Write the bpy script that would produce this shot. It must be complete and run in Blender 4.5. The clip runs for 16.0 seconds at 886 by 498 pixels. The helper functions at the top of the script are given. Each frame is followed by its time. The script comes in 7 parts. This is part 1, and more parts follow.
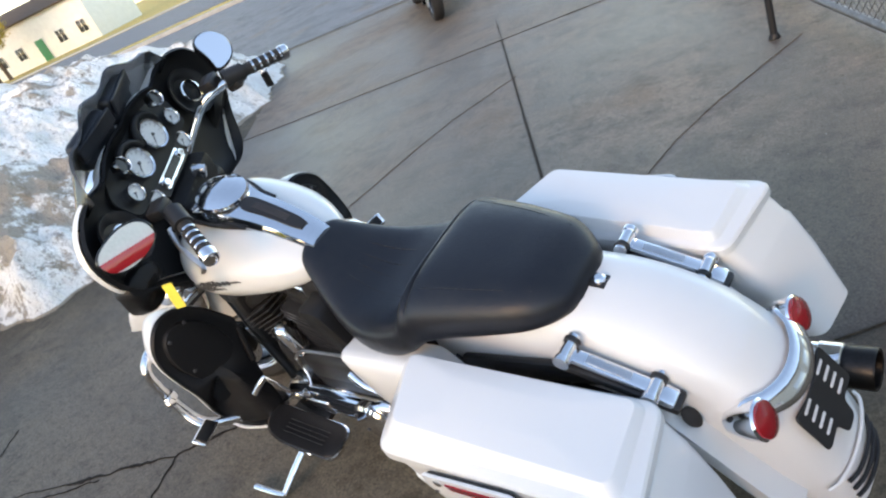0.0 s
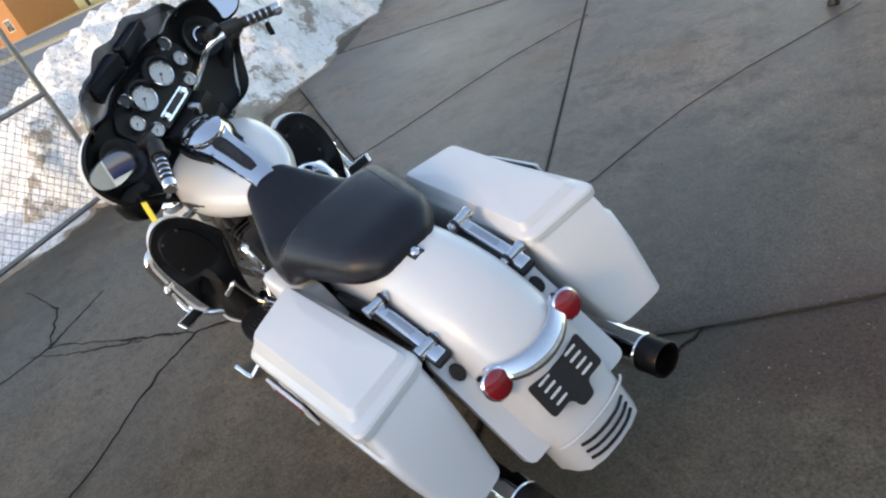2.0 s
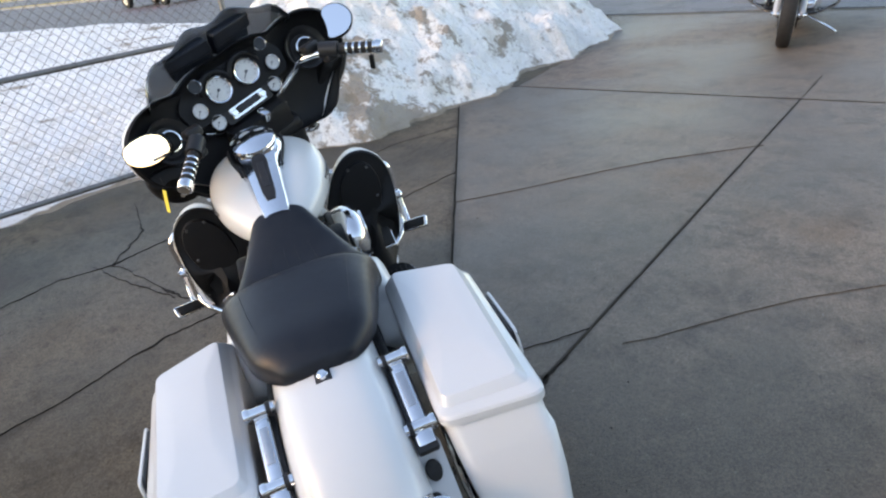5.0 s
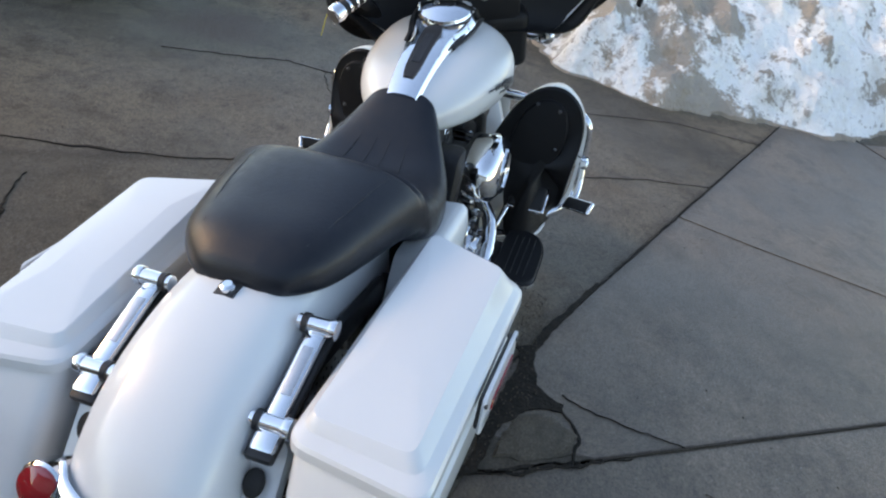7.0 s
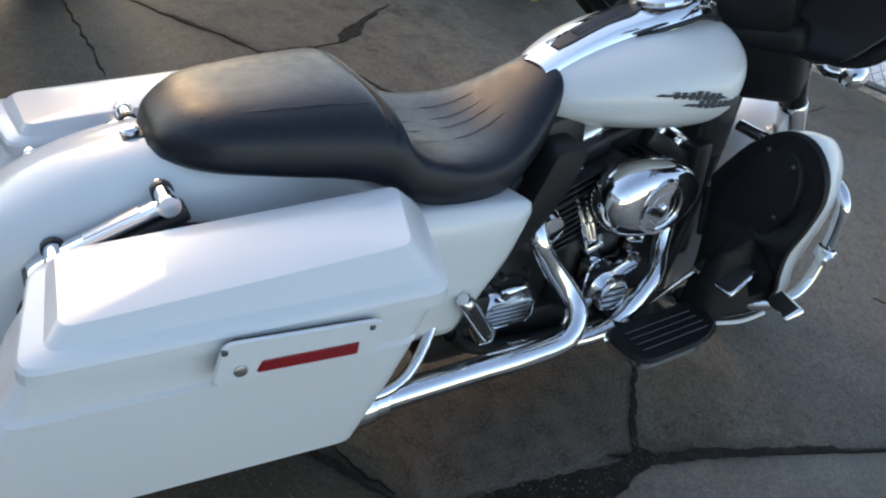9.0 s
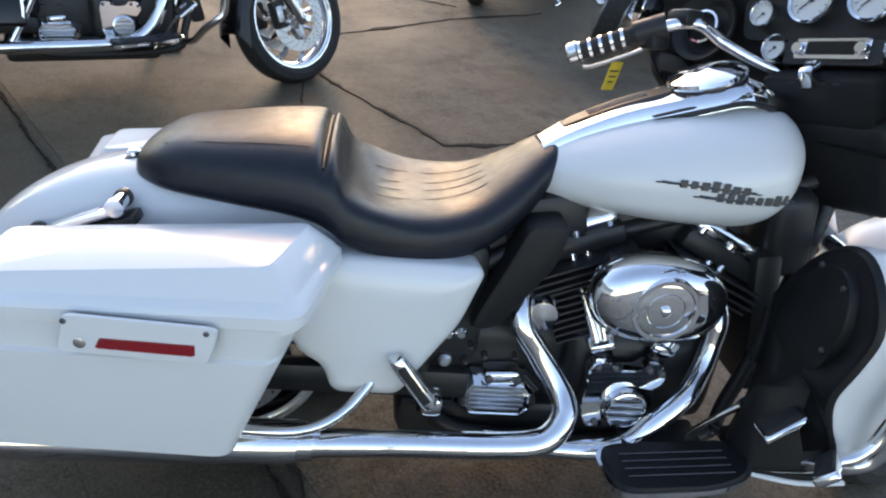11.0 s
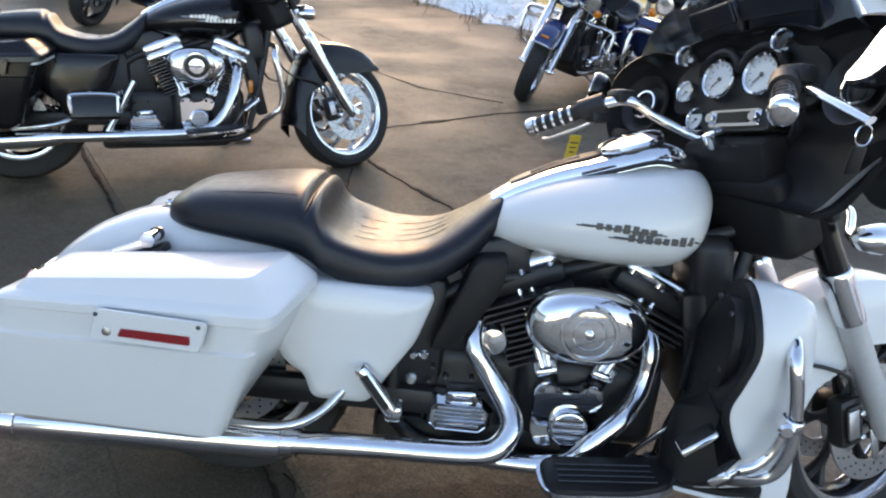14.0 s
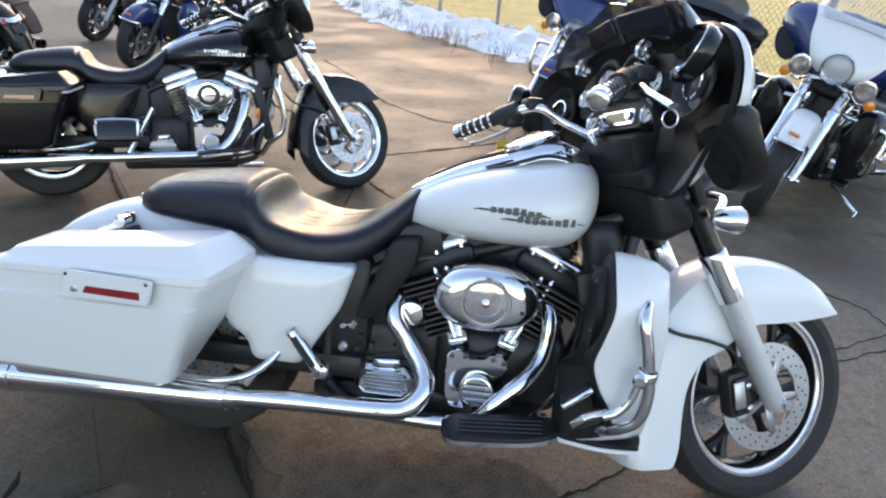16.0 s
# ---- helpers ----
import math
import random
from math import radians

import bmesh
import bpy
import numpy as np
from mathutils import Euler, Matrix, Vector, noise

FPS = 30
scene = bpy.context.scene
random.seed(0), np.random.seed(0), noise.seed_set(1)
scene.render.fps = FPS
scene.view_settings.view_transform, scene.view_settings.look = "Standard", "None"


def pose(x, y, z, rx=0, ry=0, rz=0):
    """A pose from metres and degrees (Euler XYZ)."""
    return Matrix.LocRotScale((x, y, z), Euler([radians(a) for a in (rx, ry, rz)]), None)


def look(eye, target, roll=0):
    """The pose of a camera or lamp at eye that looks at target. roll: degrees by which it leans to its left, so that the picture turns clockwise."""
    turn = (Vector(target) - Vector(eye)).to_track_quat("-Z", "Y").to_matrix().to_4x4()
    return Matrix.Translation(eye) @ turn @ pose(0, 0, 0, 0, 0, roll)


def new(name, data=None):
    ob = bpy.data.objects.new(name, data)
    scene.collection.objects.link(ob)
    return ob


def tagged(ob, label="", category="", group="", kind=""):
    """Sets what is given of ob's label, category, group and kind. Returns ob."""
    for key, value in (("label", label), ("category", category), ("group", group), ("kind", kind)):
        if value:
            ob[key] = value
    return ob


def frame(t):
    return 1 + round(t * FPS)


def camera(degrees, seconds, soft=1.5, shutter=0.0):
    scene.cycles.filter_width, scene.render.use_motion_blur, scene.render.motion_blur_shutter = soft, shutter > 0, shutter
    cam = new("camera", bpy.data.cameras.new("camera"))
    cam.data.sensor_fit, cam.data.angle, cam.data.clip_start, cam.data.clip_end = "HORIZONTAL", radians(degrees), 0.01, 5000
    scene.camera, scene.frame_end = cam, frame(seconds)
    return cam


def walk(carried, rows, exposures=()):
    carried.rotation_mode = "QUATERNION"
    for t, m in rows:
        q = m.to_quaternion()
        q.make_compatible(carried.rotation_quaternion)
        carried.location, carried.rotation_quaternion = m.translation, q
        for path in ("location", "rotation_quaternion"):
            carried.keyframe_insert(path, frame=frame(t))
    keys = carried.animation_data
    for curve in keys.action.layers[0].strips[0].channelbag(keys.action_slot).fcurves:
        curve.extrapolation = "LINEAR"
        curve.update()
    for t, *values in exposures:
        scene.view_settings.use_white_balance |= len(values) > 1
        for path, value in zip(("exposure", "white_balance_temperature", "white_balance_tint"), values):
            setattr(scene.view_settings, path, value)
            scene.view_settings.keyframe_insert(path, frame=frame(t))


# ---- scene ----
cam = camera(64.6, 16.0, soft=2.2)
PATH = [
    (0, (-0.863, 1.015, 1.48), (0.487, -0.147, 0.571), -25.7),
    (0.5, (-1.015, 0.86, 1.488), (0.43, -0.193, 0.592), -26.6),
    (1, (-1.13, 0.708, 1.462), (0.374, -0.093, 0.416), -29.1),
    (1.5, (-1.314, 0.673, 1.487), (0.252, -0.081, 0.498), -31.8),
    (2, (-1.517, 0.67, 1.483), (0.061, -0.086, 0.514), -25.6),
    (2.5, (-1.605, 0.573, 1.501), (0.04, -0.052, 0.55), -24.1),
    (3, (-1.704, 0.363, 1.494), (0.017, -0.132, 0.603), -22.9),
    (3.5, (-1.733, 0.248, 1.499), (0.001, -0.182, 0.601), -22.8),
    (4, (-1.642, 0.238, 1.502), (0.069, -0.253, 0.591), -19.4),
    (4.2, (-1.596, 0.240, 1.503), (0.120, -0.274, 0.616), -17.1),
    (6.3, (-1.180, -0.246, 1.470), (0.606, -0.417, 0.590), 7.2),
    (6.5, (-1.128, -0.259, 1.455), (0.652, -0.418, 0.556), 10.2),
    (7, (-0.981, -0.341, 1.403), (0.71, -0.082, 0.368), 16.4),
    (7.5, (-0.856, -0.482, 1.37), (0.629, 0.191, 0.213), 21.8),
    (8, (-0.74, -0.568, 1.317), (0.529, 0.165, -0.043), 23.8),
    (8.5, (-0.557, -0.663, 1.35), (0.66, 0.226, 0.035), 24.7),
    (9, (-0.34, -0.927, 1.334), (0.676, 0.304, 0.128), 16.9),
    (9.2, (-0.266, -1.010, 1.330), (0.629, 0.320, 0.131), 13.8),
    (11.3, (0.280, -1.212, 1.361), (0.520, 0.477, 0.318), 9.0),
    (11.5, (0.284, -1.266, 1.371), (0.596, 0.44, 0.376), 10.2),
    (12, (0.281, -1.424, 1.397), (0.594, 0.328, 0.485), 11.8),
    (12.5, (0.314, -1.533, 1.403), (0.639, 0.242, 0.539), 12.8),
    (13, (0.359, -1.534, 1.416), (0.608, 0.267, 0.583), 11.9),
    (13.5, (0.431, -1.495, 1.414), (0.518, 0.316, 0.571), 8.4),
    (14, (0.495, -1.474, 1.408), (0.503, 0.326, 0.536), 5.8),
    (14.5, (0.547, -1.463, 1.376), (0.546, 0.324, 0.479), 5.8),
    (15, (0.612, -1.529, 1.366), (0.587, 0.279, 0.513), 3.9),
    (15.5, (0.69, -1.709, 1.393), (0.544, 0.113, 0.582), 3.7),
    (16, (0.837, -1.747, 1.407), (0.701, 0.091, 0.63), 4.4),
]
walk(cam, [(t, look(eye, target, roll)) for t, eye, target, roll in PATH], [(0, 1.84, 7800, 13), (0.5, 1.63, 7700, 12), (1, 1.48, 7600, 11), (2.5, 1.66, 8000, 14), (3.5, 1.68, 8000, 15), (6.5, 1.72, 7800, 14), (7.5, 1.53, 7400, 12), (9, 1.48, 7450, 12), (11.5, 1.80, 7450, 16), (14.5, 1.86, 7530, 16), (16, 2.0, 7600, 17)])

# ---- light ----
world = bpy.data.worlds.new("sky")
scene.world = world
world.use_nodes = True
wn = world.node_tree.nodes
sky = wn.new("ShaderNodeTexSky")
sky.sky_type = "NISHITA"
sky.sun_disc = False
sky.dust_density, sky.ozone_density = 0.4, 1.0
sky.sun_elevation, sky.sun_rotation = radians(24), radians(-7)
wn["Background"].inputs["Strength"].default_value = 0.15
world.node_tree.links.new(sky.outputs["Color"], wn["Background"].inputs["Color"])
sun = new("sun", bpy.data.lights.new("sun", "SUN"))
sun.data.energy, sun.data.angle, sun.data.color = 0.33, radians(14), (1.0, 0.58, 0.22)
sun.matrix_world = look((0, 0, 0), (0.122 * 0.914, -0.993 * 0.914, -0.407))

# ---- materials ----


def mat(name, color, rough=0.5, metal=0.0, vary=0.0, scale=8.0, bump=0.0, bscale=60.0, coat=0.0, second=None, spec=0.5, trans=0.0, alpha=1.0, ramp_at=(0.12, 0.42)):
    """A surface with grain at two scales: vary mixes towards `second` (or a darker tone) by noise, bump adds fine relief."""
    m = bpy.data.materials.new(name)
    m.use_nodes = True
    nt = m.node_tree
    b = nt.nodes["Principled BSDF"]
    b.inputs["Base Color"].default_value = (*color, 1)
    b.inputs["Roughness"].default_value = rough
    b.inputs["Metallic"].default_value = metal
    b.inputs["Coat Weight"].default_value = coat
    b.inputs["Coat Roughness"].default_value = 0.05
    b.inputs["Specular IOR Level"].default_value = spec
    b.inputs["Transmission Weight"].default_value = trans
    b.inputs["Alpha"].default_value = alpha
    co = nt.nodes.new("ShaderNodeTexCoord")
    if vary:
        n1, n2 = nt.nodes.new("ShaderNodeTexNoise"), nt.nodes.new("ShaderNodeTexNoise")
        for n, s, d in ((n1, scale, 6), (n2, scale * 9, 4)):
            n.inputs["Scale"].default_value, n.inputs["Detail"].default_value = s, d
            nt.links.new(co.outputs["Object"], n.inputs["Vector"])
        add = nt.nodes.new("ShaderNodeMath")
        add.operation = "MULTIPLY"
        nt.links.new(n1.outputs["Fac"], add.inputs[0])
        nt.links.new(n2.outputs["Fac"], add.inputs[1])
        ramp = nt.nodes.new("ShaderNodeMapRange")
        ramp.inputs["From Min"].default_value, ramp.inputs["From Max"].default_value = ramp_at
        ramp.inputs["To Max"].default_value = vary
        nt.links.new(add.outputs[0], ramp.inputs["Value"])
        mix = nt.nodes.new("ShaderNodeMix")
        mix.data_type = "RGBA"
        mix.inputs["A"].default_value = (*color, 1)
        mix.inputs["B"].default_value = (*(second or [c * 0.45 for c in color]), 1)
        nt.links.new(ramp.outputs["Result"], mix.inputs["Factor"])
        nt.links.new(mix.outputs["Result"], b.inputs["Base Color"])
        rr = nt.nodes.new("ShaderNodeMapRange")
        rr.inputs["From Min"].default_value, rr.inputs["From Max"].default_value = 0.3, 0.7
        rr.inputs["To Min"].default_value, rr.inputs["To Max"].default_value = max(rough - 0.12 * vary, 0.02), min(rough + 0.15 * vary, 1)
        nt.links.new(n2.outputs["Fac"], rr.inputs["Value"])
        nt.links.new(rr.outputs["Result"], b.inputs["Roughness"])
    if bump:
        n3 = nt.nodes.new("ShaderNodeTexNoise")
        n3.inputs["Scale"].default_value, n3.inputs["Detail"].default_value = bscale, 5
        nt.links.new(co.outputs["Object"], n3.inputs["Vector"])
        bp = nt.nodes.new("ShaderNodeBump")
        bp.inputs["Strength"].default_value, bp.inputs["Distance"].default_value = bump, 0.01
        nt.links.new(n3.outputs["Fac"], bp.inputs["Height"])
        nt.links.new(bp.outputs["Normal"], b.inputs["Normal"])
    return m


WHITE = mat("pearl_white_paint", (0.675, 0.682, 0.675), 0.30, vary=0.10, scale=3, coat=0.5, second=(0.58, 0.60, 0.61))
BLACKP = mat("black_gloss_paint", (0.005, 0.005, 0.006), 0.20, coat=0.12, vary=0.2, scale=5, spec=0.36)
BLUEP = mat("deep_blue_paint", (0.01, 0.03, 0.12), 0.2, coat=0.8, vary=0.2, scale=5)
CHROME = mat("chrome", (0.80, 0.81, 0.83), 0.07, 1.0, vary=0.25, scale=9, second=(0.62, 0.63, 0.65))
ALU = mat("brushed_aluminium", (0.55, 0.56, 0.57), 0.34, 1.0, vary=0.4, scale=12, second=(0.4, 0.4, 0.41))
RIM = mat("machined_rim", (0.78, 0.78, 0.80), 0.22, 1.0, vary=0.2, scale=12)
STEELW = mat("galvanised_steel", (0.28, 0.28, 0.28), 0.5, 0.8, vary=0.6, scale=14, second=(0.14, 0.11, 0.09))
WIRE = mat("fence_wire", (0.16, 0.15, 0.14), 0.55, 0.6, vary=0.5, scale=20, second=(0.14, 0.11, 0.09))
SILVER = mat("silver_fork_paint", (0.52, 0.525, 0.53), 0.38, 0.35, vary=0.2, scale=9)
FINM = mat("black_fin_enamel", (0.07, 0.07, 0.075), 0.30, 0.6, vary=0.3, scale=20)
BLACK = mat("black_powder_coat", (0.015, 0.015, 0.016), 0.42, vary=0.4, scale=20, second=(0.028, 0.028, 0.028), spec=0.4)
PLASTIC = mat("black_textured_plastic", (0.010, 0.010, 0.011), 0.46, vary=0.4, scale=14, bump=0.10, bscale=400, second=(0.018, 0.018, 0.018), spec=0.24)
LEATHER = mat("black_seat_leather", (0.0065, 0.0085, 0.014), 0.36, vary=0.5, scale=5, bump=0.10, bscale=260, second=(0.016, 0.018, 0.022), spec=0.36)
PADRUBBER = mat("pad_rubber", (0.009, 0.009, 0.010), 0.55, vary=0.3, scale=12, spec=0.3)
RUBBER = mat("tyre_rubber", (0.012, 0.012, 0.012), 0.75, vary=0.6, scale=10, bump=0.2, bscale=120, second=(0.032, 0.029, 0.026))
DARKMETAL = mat("sooty_metal", (0.03, 0.028, 0.027), 0.35, 0.9, vary=0.5, scale=20)
RED = mat("red_lens", (0.27, 0.006, 0.012), 0.10, coat=0.8, vary=0.3, scale=30)
AMBER = mat("amber_lens", (0.75, 0.22, 0.01), 0.15, coat=0.8, vary=0.2, scale=30)
DIAL = mat("dial_face", (0.72, 0.72, 0.70), 0.4, vary=0.1, scale=20)
YELLOW = mat("yellow_card_tag", (0.80, 0.64, 0.07), 0.6, vary=0.2, scale=20)
MIRRORM = mat("mirror_glass", (0.9, 0.9, 0.92), 0.01, 1.0)
GLASSM = mat("headlamp_glass", (0.97, 0.98, 1.0), 0.02, trans=0.98)
TINT = mat("tinted_screen", (0.13, 0.145, 0.16), 0.06, trans=0.85)
TAN = mat("tan_leather", (0.085, 0.045, 0.026), 0.5, vary=0.5, scale=9, bump=0.3, bscale=90)
GREYINK = mat("badge_metal", (0.10, 0.10, 0.105), 0.4, 0.7, vary=0.2)

# ---- mesh helpers ----


def part(name, bm, material, parent=None, label="", m=None, sharp=38):
    """Links a bmesh as one mesh object under a thing or a part."""
    if m is not None:
        bm.transform(m)
    bmesh.ops.recalc_face_normals(bm, faces=bm.faces)
    me = bpy.data.meshes.new(name)
    bm.to_mesh(me)
    bm.free()
    for p in me.polygons:
        p.use_smooth = True
    me.set_sharp_from_angle(angle=radians(sharp))
    if material is not None:
        me.materials.append(material)
    ob = new(name, me)
    ob.parent = parent
    if label:
        ob["label"] = label
    return ob


def loft(rings, cap=True, bm=None):
    bm = bm or bmesh.new()
    vs = [[bm.verts.new(p) for p in ring] for ring in rings]
    for a, b in zip(vs, vs[1:]):
        for k in range(len(a)):
            bm.faces.new((a[k], a[(k + 1) % len(a)], b[(k + 1) % len(a)], b[k]))
    if cap and cap != "end":
        bm.faces.new(vs[0])
    if cap:
        bm.faces.new(vs[-1])
    return bm


def smooth_path(pts, per=6):
    pts = [Vector(p) for p in pts]
    if len(pts) < 3:
        return pts
    out = []
    for i in range(len(pts) - 1):
        p0, p1, p2, p3 = pts[max(i - 1, 0)], pts[i], pts[i + 1], pts[min(i + 2, len(pts) - 1)]
        for k in range(per):
            t = k / per
            out.append(0.5 * (2 * p1 + (p2 - p0) * t + (2 * p0 - 5 * p1 + 4 * p2 - p3) * t * t + (3 * p1 - p0 - 3 * p2 + p3) * t ** 3))
    return out + [pts[-1]]


def tube(pts, r, n=12, per=6, flat=1.0, bm=None):
    """A round bar along a smooth path; r is one radius or one for each given point."""
    path = smooth_path(pts, per)
    rs = r if isinstance(r, (list, tuple)) else [r] * len(pts)
    rings, up = [], None
    for i, p in enumerate(path):
        d = (path[min(i + 1, len(path) - 1)] - path[max(i - 1, 0)]).normalized()
        if up is None:
            up = d.orthogonal().normalized() if abs(d.z) > 0.9 else (Vector((0, 0, 1)) - d * d.z).normalized()
        up = (up - d * up.dot(d)).normalized()
        side = d.cross(up)
        s = i / max(len(path) - 1, 1) * (len(rs) - 1)
        k = min(int(s), len(rs) - 2) if len(rs) > 1 else 0
        rad = rs[k] + (rs[min(k + 1, len(rs) - 1)] - rs[k]) * (s - k)
        rings.append([p + (side * math.cos(a) + up * math.sin(a) * flat) * rad for a in (2 * math.pi * q / n for q in range(n))])
    return loft(rings, True, bm)


def lathe(profile, n=32, m=None, bm=None, cap=True):
    """Revolves (radius, height) pairs about z."""
    rings = [[Vector((r * math.cos(a), r * math.sin(a), h)) for a in (2 * math.pi * q / n for q in range(n))] for r, h in profile]
    if m is not None:
        rings = [[m @ p for p in ring] for ring in rings]
    return loft(rings, cap, bm)


def box(sx, sy, sz, m=None, bevel=0.006, seg=2, bm=None):
    b = bmesh.new()
    bmesh.ops.create_cube(b, size=1.0)
    b.transform(Matrix.Diagonal((sx, sy, sz, 1)))
    if bevel:
        bmesh.ops.bevel(b, geom=b.edges[:], offset=min(bevel, 0.45 * min(sx, sy, sz)), segments=seg, affect="EDGES", profile=0.5)
    if m is not None:
        b.transform(m)
    return join(bm, b) if bm else b


def join(bm, other):
    me = bpy.data.meshes.new("tmp")
    other.to_mesh(me)
    other.free()
    bm.from_mesh(me)
    bpy.data.meshes.remove(me)
    return bm


def soft_corner(pts, r, k=5):
    """A closed ring through 3D corners, each corner rounded by r."""
    pts = [Vector(p) for p in pts]
    out = []
    for i, p in enumerate(pts):
        a, b = pts[i - 1], pts[(i + 1) % len(pts)]
        ra, rb = min(r, (a - p).length * 0.49), min(r, (b - p).length * 0.49)
        s, e = p + (a - p).normalized() * ra, p + (b - p).normalized() * rb
        for q in range(k):
            t = q / (k - 1)
            out.append(s * (1 - t) ** 2 + p * 2 * t * (1 - t) + e * t * t)
    return out


def slab(outline, h, m=None, r=0.0, bevel=0.003, k=5):
    """A flat plate: 2D outline in x, y (corners rounded by r), from z = 0 to h, with softened rims."""
    ring = soft_corner([(x, y, 0) for x, y in outline], r, k) if r else [Vector((x, y, 0)) for x, y in outline]
    c = sum(ring, Vector()) / len(ring)
    b = min(bevel, h * 0.45)

    def inset(z, d):
        return [Vector((c.x + (p.x - c.x) * (1 - d / max((p - c).length, 1e-4)), c.y + (p.y - c.y) * (1 - d / max((p - c).length, 1e-4)), z)) for p in ring]

    rings = [inset(0, b), inset(b, 0), inset(h - b, 0), inset(h, b)]
    if m is not None:
        rings = [[m @ p for p in q] for q in rings]
    return loft(rings)


def super_ring(x, w, zc, zt, zb, p=2.4, n=32, y0=0.0):
    ring = []
    for q in range(n):
        a = 2 * math.pi * q / n
        c, s = math.cos(a), math.sin(a)
        ring.append(Vector((x, y0 + w * math.copysign(abs(c) ** (2 / p), c), zc + (zt - zc if s > 0 else zc - zb) * math.copysign(abs(s) ** (2 / p), s))))
    return ring


def spline_rows(rows, per=4):
    """Smoothly filled-in rows of numbers (Catmull-Rom)."""
    out = []
    for i in range(len(rows) - 1):
        p0, p1, p2, p3 = (np.array(rows[max(min(j, len(rows) - 1), 0)], float) for j in (i - 1, i, i + 1, i + 2))
        for k in range(per):
            t = k / per
            out.append(0.5 * (2 * p1 + (p2 - p0) * t + (2 * p0 - 5 * p1 + 4 * p2 - p3) * t * t + (3 * p1 - p0 - 3 * p2 + p3) * t ** 3))
    return out + [np.array(rows[-1], float)]


def thing(name, label, category, m=None, group="", kind=""):
    ob = tagged(new(name), label, category, group, kind)
    ob.empty_display_size = 0.1
    if m is not None:
        ob.matrix_world = m
    return ob


def axis_pose(p, d):
    """A pose at p whose z points along d."""
    return Matrix.Translation(p) @ Vector(d).to_track_quat("Z", "Y").to_matrix().to_4x4()


MIRY = Matrix.Diagonal((1, -1, 1, 1))

# ---- motorcycles ----
RAKE = radians(26)
FORK = Vector((-math.sin(RAKE), 0, math.cos(RAKE)))
FLEG = Vector((-math.sin(radians(32)), 0, math.cos(radians(32))))
AXLE = Vector((1.63, 0, 0.305))


def steering(degrees):
    """Turn of the whole front end about the raked steering head."""
    base = Vector((1.697, 0, 0))
    return Matrix.Translation(base) @ Matrix.Rotation(radians(degrees), 4, FORK) @ Matrix.Translation(-base)


def side(s, p):
    return (p[0], p[1] * s, p[2])


def wheel(bike, c, r, w, rim_r, m, style, rimmat, spokes=6):
    """Tyre, rim, spokes, hub and brake discs, standing in the x-z plane round c."""
    turn = Matrix.Translation(c) @ Matrix.Rotation(radians(90), 4, "X")
    h = w / 2
    tyre = part("tyre", lathe([(rim_r - 0.006, -h * 0.72), (rim_r + 0.012, -h * 0.86), (r - 0.05, -h), (r - 0.022, -h * 0.9), (r - 0.006, -h * 0.55), (r, 0), (r - 0.006, h * 0.55),
                               (r - 0.022, h * 0.9), (r - 0.05, h), (rim_r + 0.012, h * 0.86), (rim_r - 0.006, h * 0.72)], 64, turn, cap=False), RUBBER, bike, m=m)
    bm = bmesh.new()
    for k in range(40):
        a = 2 * math.pi * k / 40
        for sgn in (-1, 1):
            box(0.03, 0.004, 0.004, turn @ Matrix.Rotation(a + sgn * 0.05, 4, "Z") @ pose(r - 0.008, 0, sgn * h * 0.5, 0, sgn * 55, 30), 0, bm=bm)
    tagged(part("tread", bm, BLACK, tyre, m=m), kind="stuff")
    q = h * 0.78
    rim = part("rim", lathe([(rim_r + 0.008, -q), (rim_r + 0.008, -q + 0.008), (rim_r - 0.016, -q + 0.012), (rim_r - 0.028, -q * 0.4), (rim_r - 0.03, 0), (rim_r - 0.028, q * 0.4), (rim_r - 0.016, q - 0.012),
                            (rim_r + 0.008, q - 0.008), (rim_r + 0.008, q), (rim_r - 0.006, q), (rim_r - 0.006, -q)], 64, turn, cap=False), rimmat, bike, m=m)
    sm = BLACK if style == "black" else CHROME
    if style == "black":
        part("rim_well", lathe([(rim_r - 0.0185, -q + 0.0135), (rim_r - 0.031, -q * 0.4), (rim_r - 0.033, 0), (rim_r - 0.031, q * 0.4), (rim_r - 0.0185, q - 0.0135)], 64, turn, cap=False), BLACKP, rim, "black well of the rim", m=m)
    for k in range(spokes):
        bm = bmesh.new()
        a = 2 * math.pi * k / spokes
        for d in ((-0.17, 0.05), (0.17, -0.05)) if style == "black" else ((0.0, 0.32),):
            pts = []
            for i in range(6):
                t = i / 5
                rr, an = 0.045 + (rim_r - 0.07) * t, a + d[0] * t ** 1.5 + d[1] * math.sin(math.pi * t)
                pts.append(turn @ Vector((rr * math.cos(an), rr * math.sin(an), 0)))
            tube(pts, [0.02, 0.012, 0.012, 0.018], 8, 3, flat=0.9 if style == "black" else 0.8, bm=bm)
        part("spoke", bm, sm, rim, m=m)
    part("hub", lathe([(0.02, -h - 0.01), (0.05, -h), (0.055, -h * 0.4), (0.042, 0), (0.055, h * 0.4), (0.05, h), (0.02, h + 0.01)], 24, turn), sm, bike, m=m)
    return turn


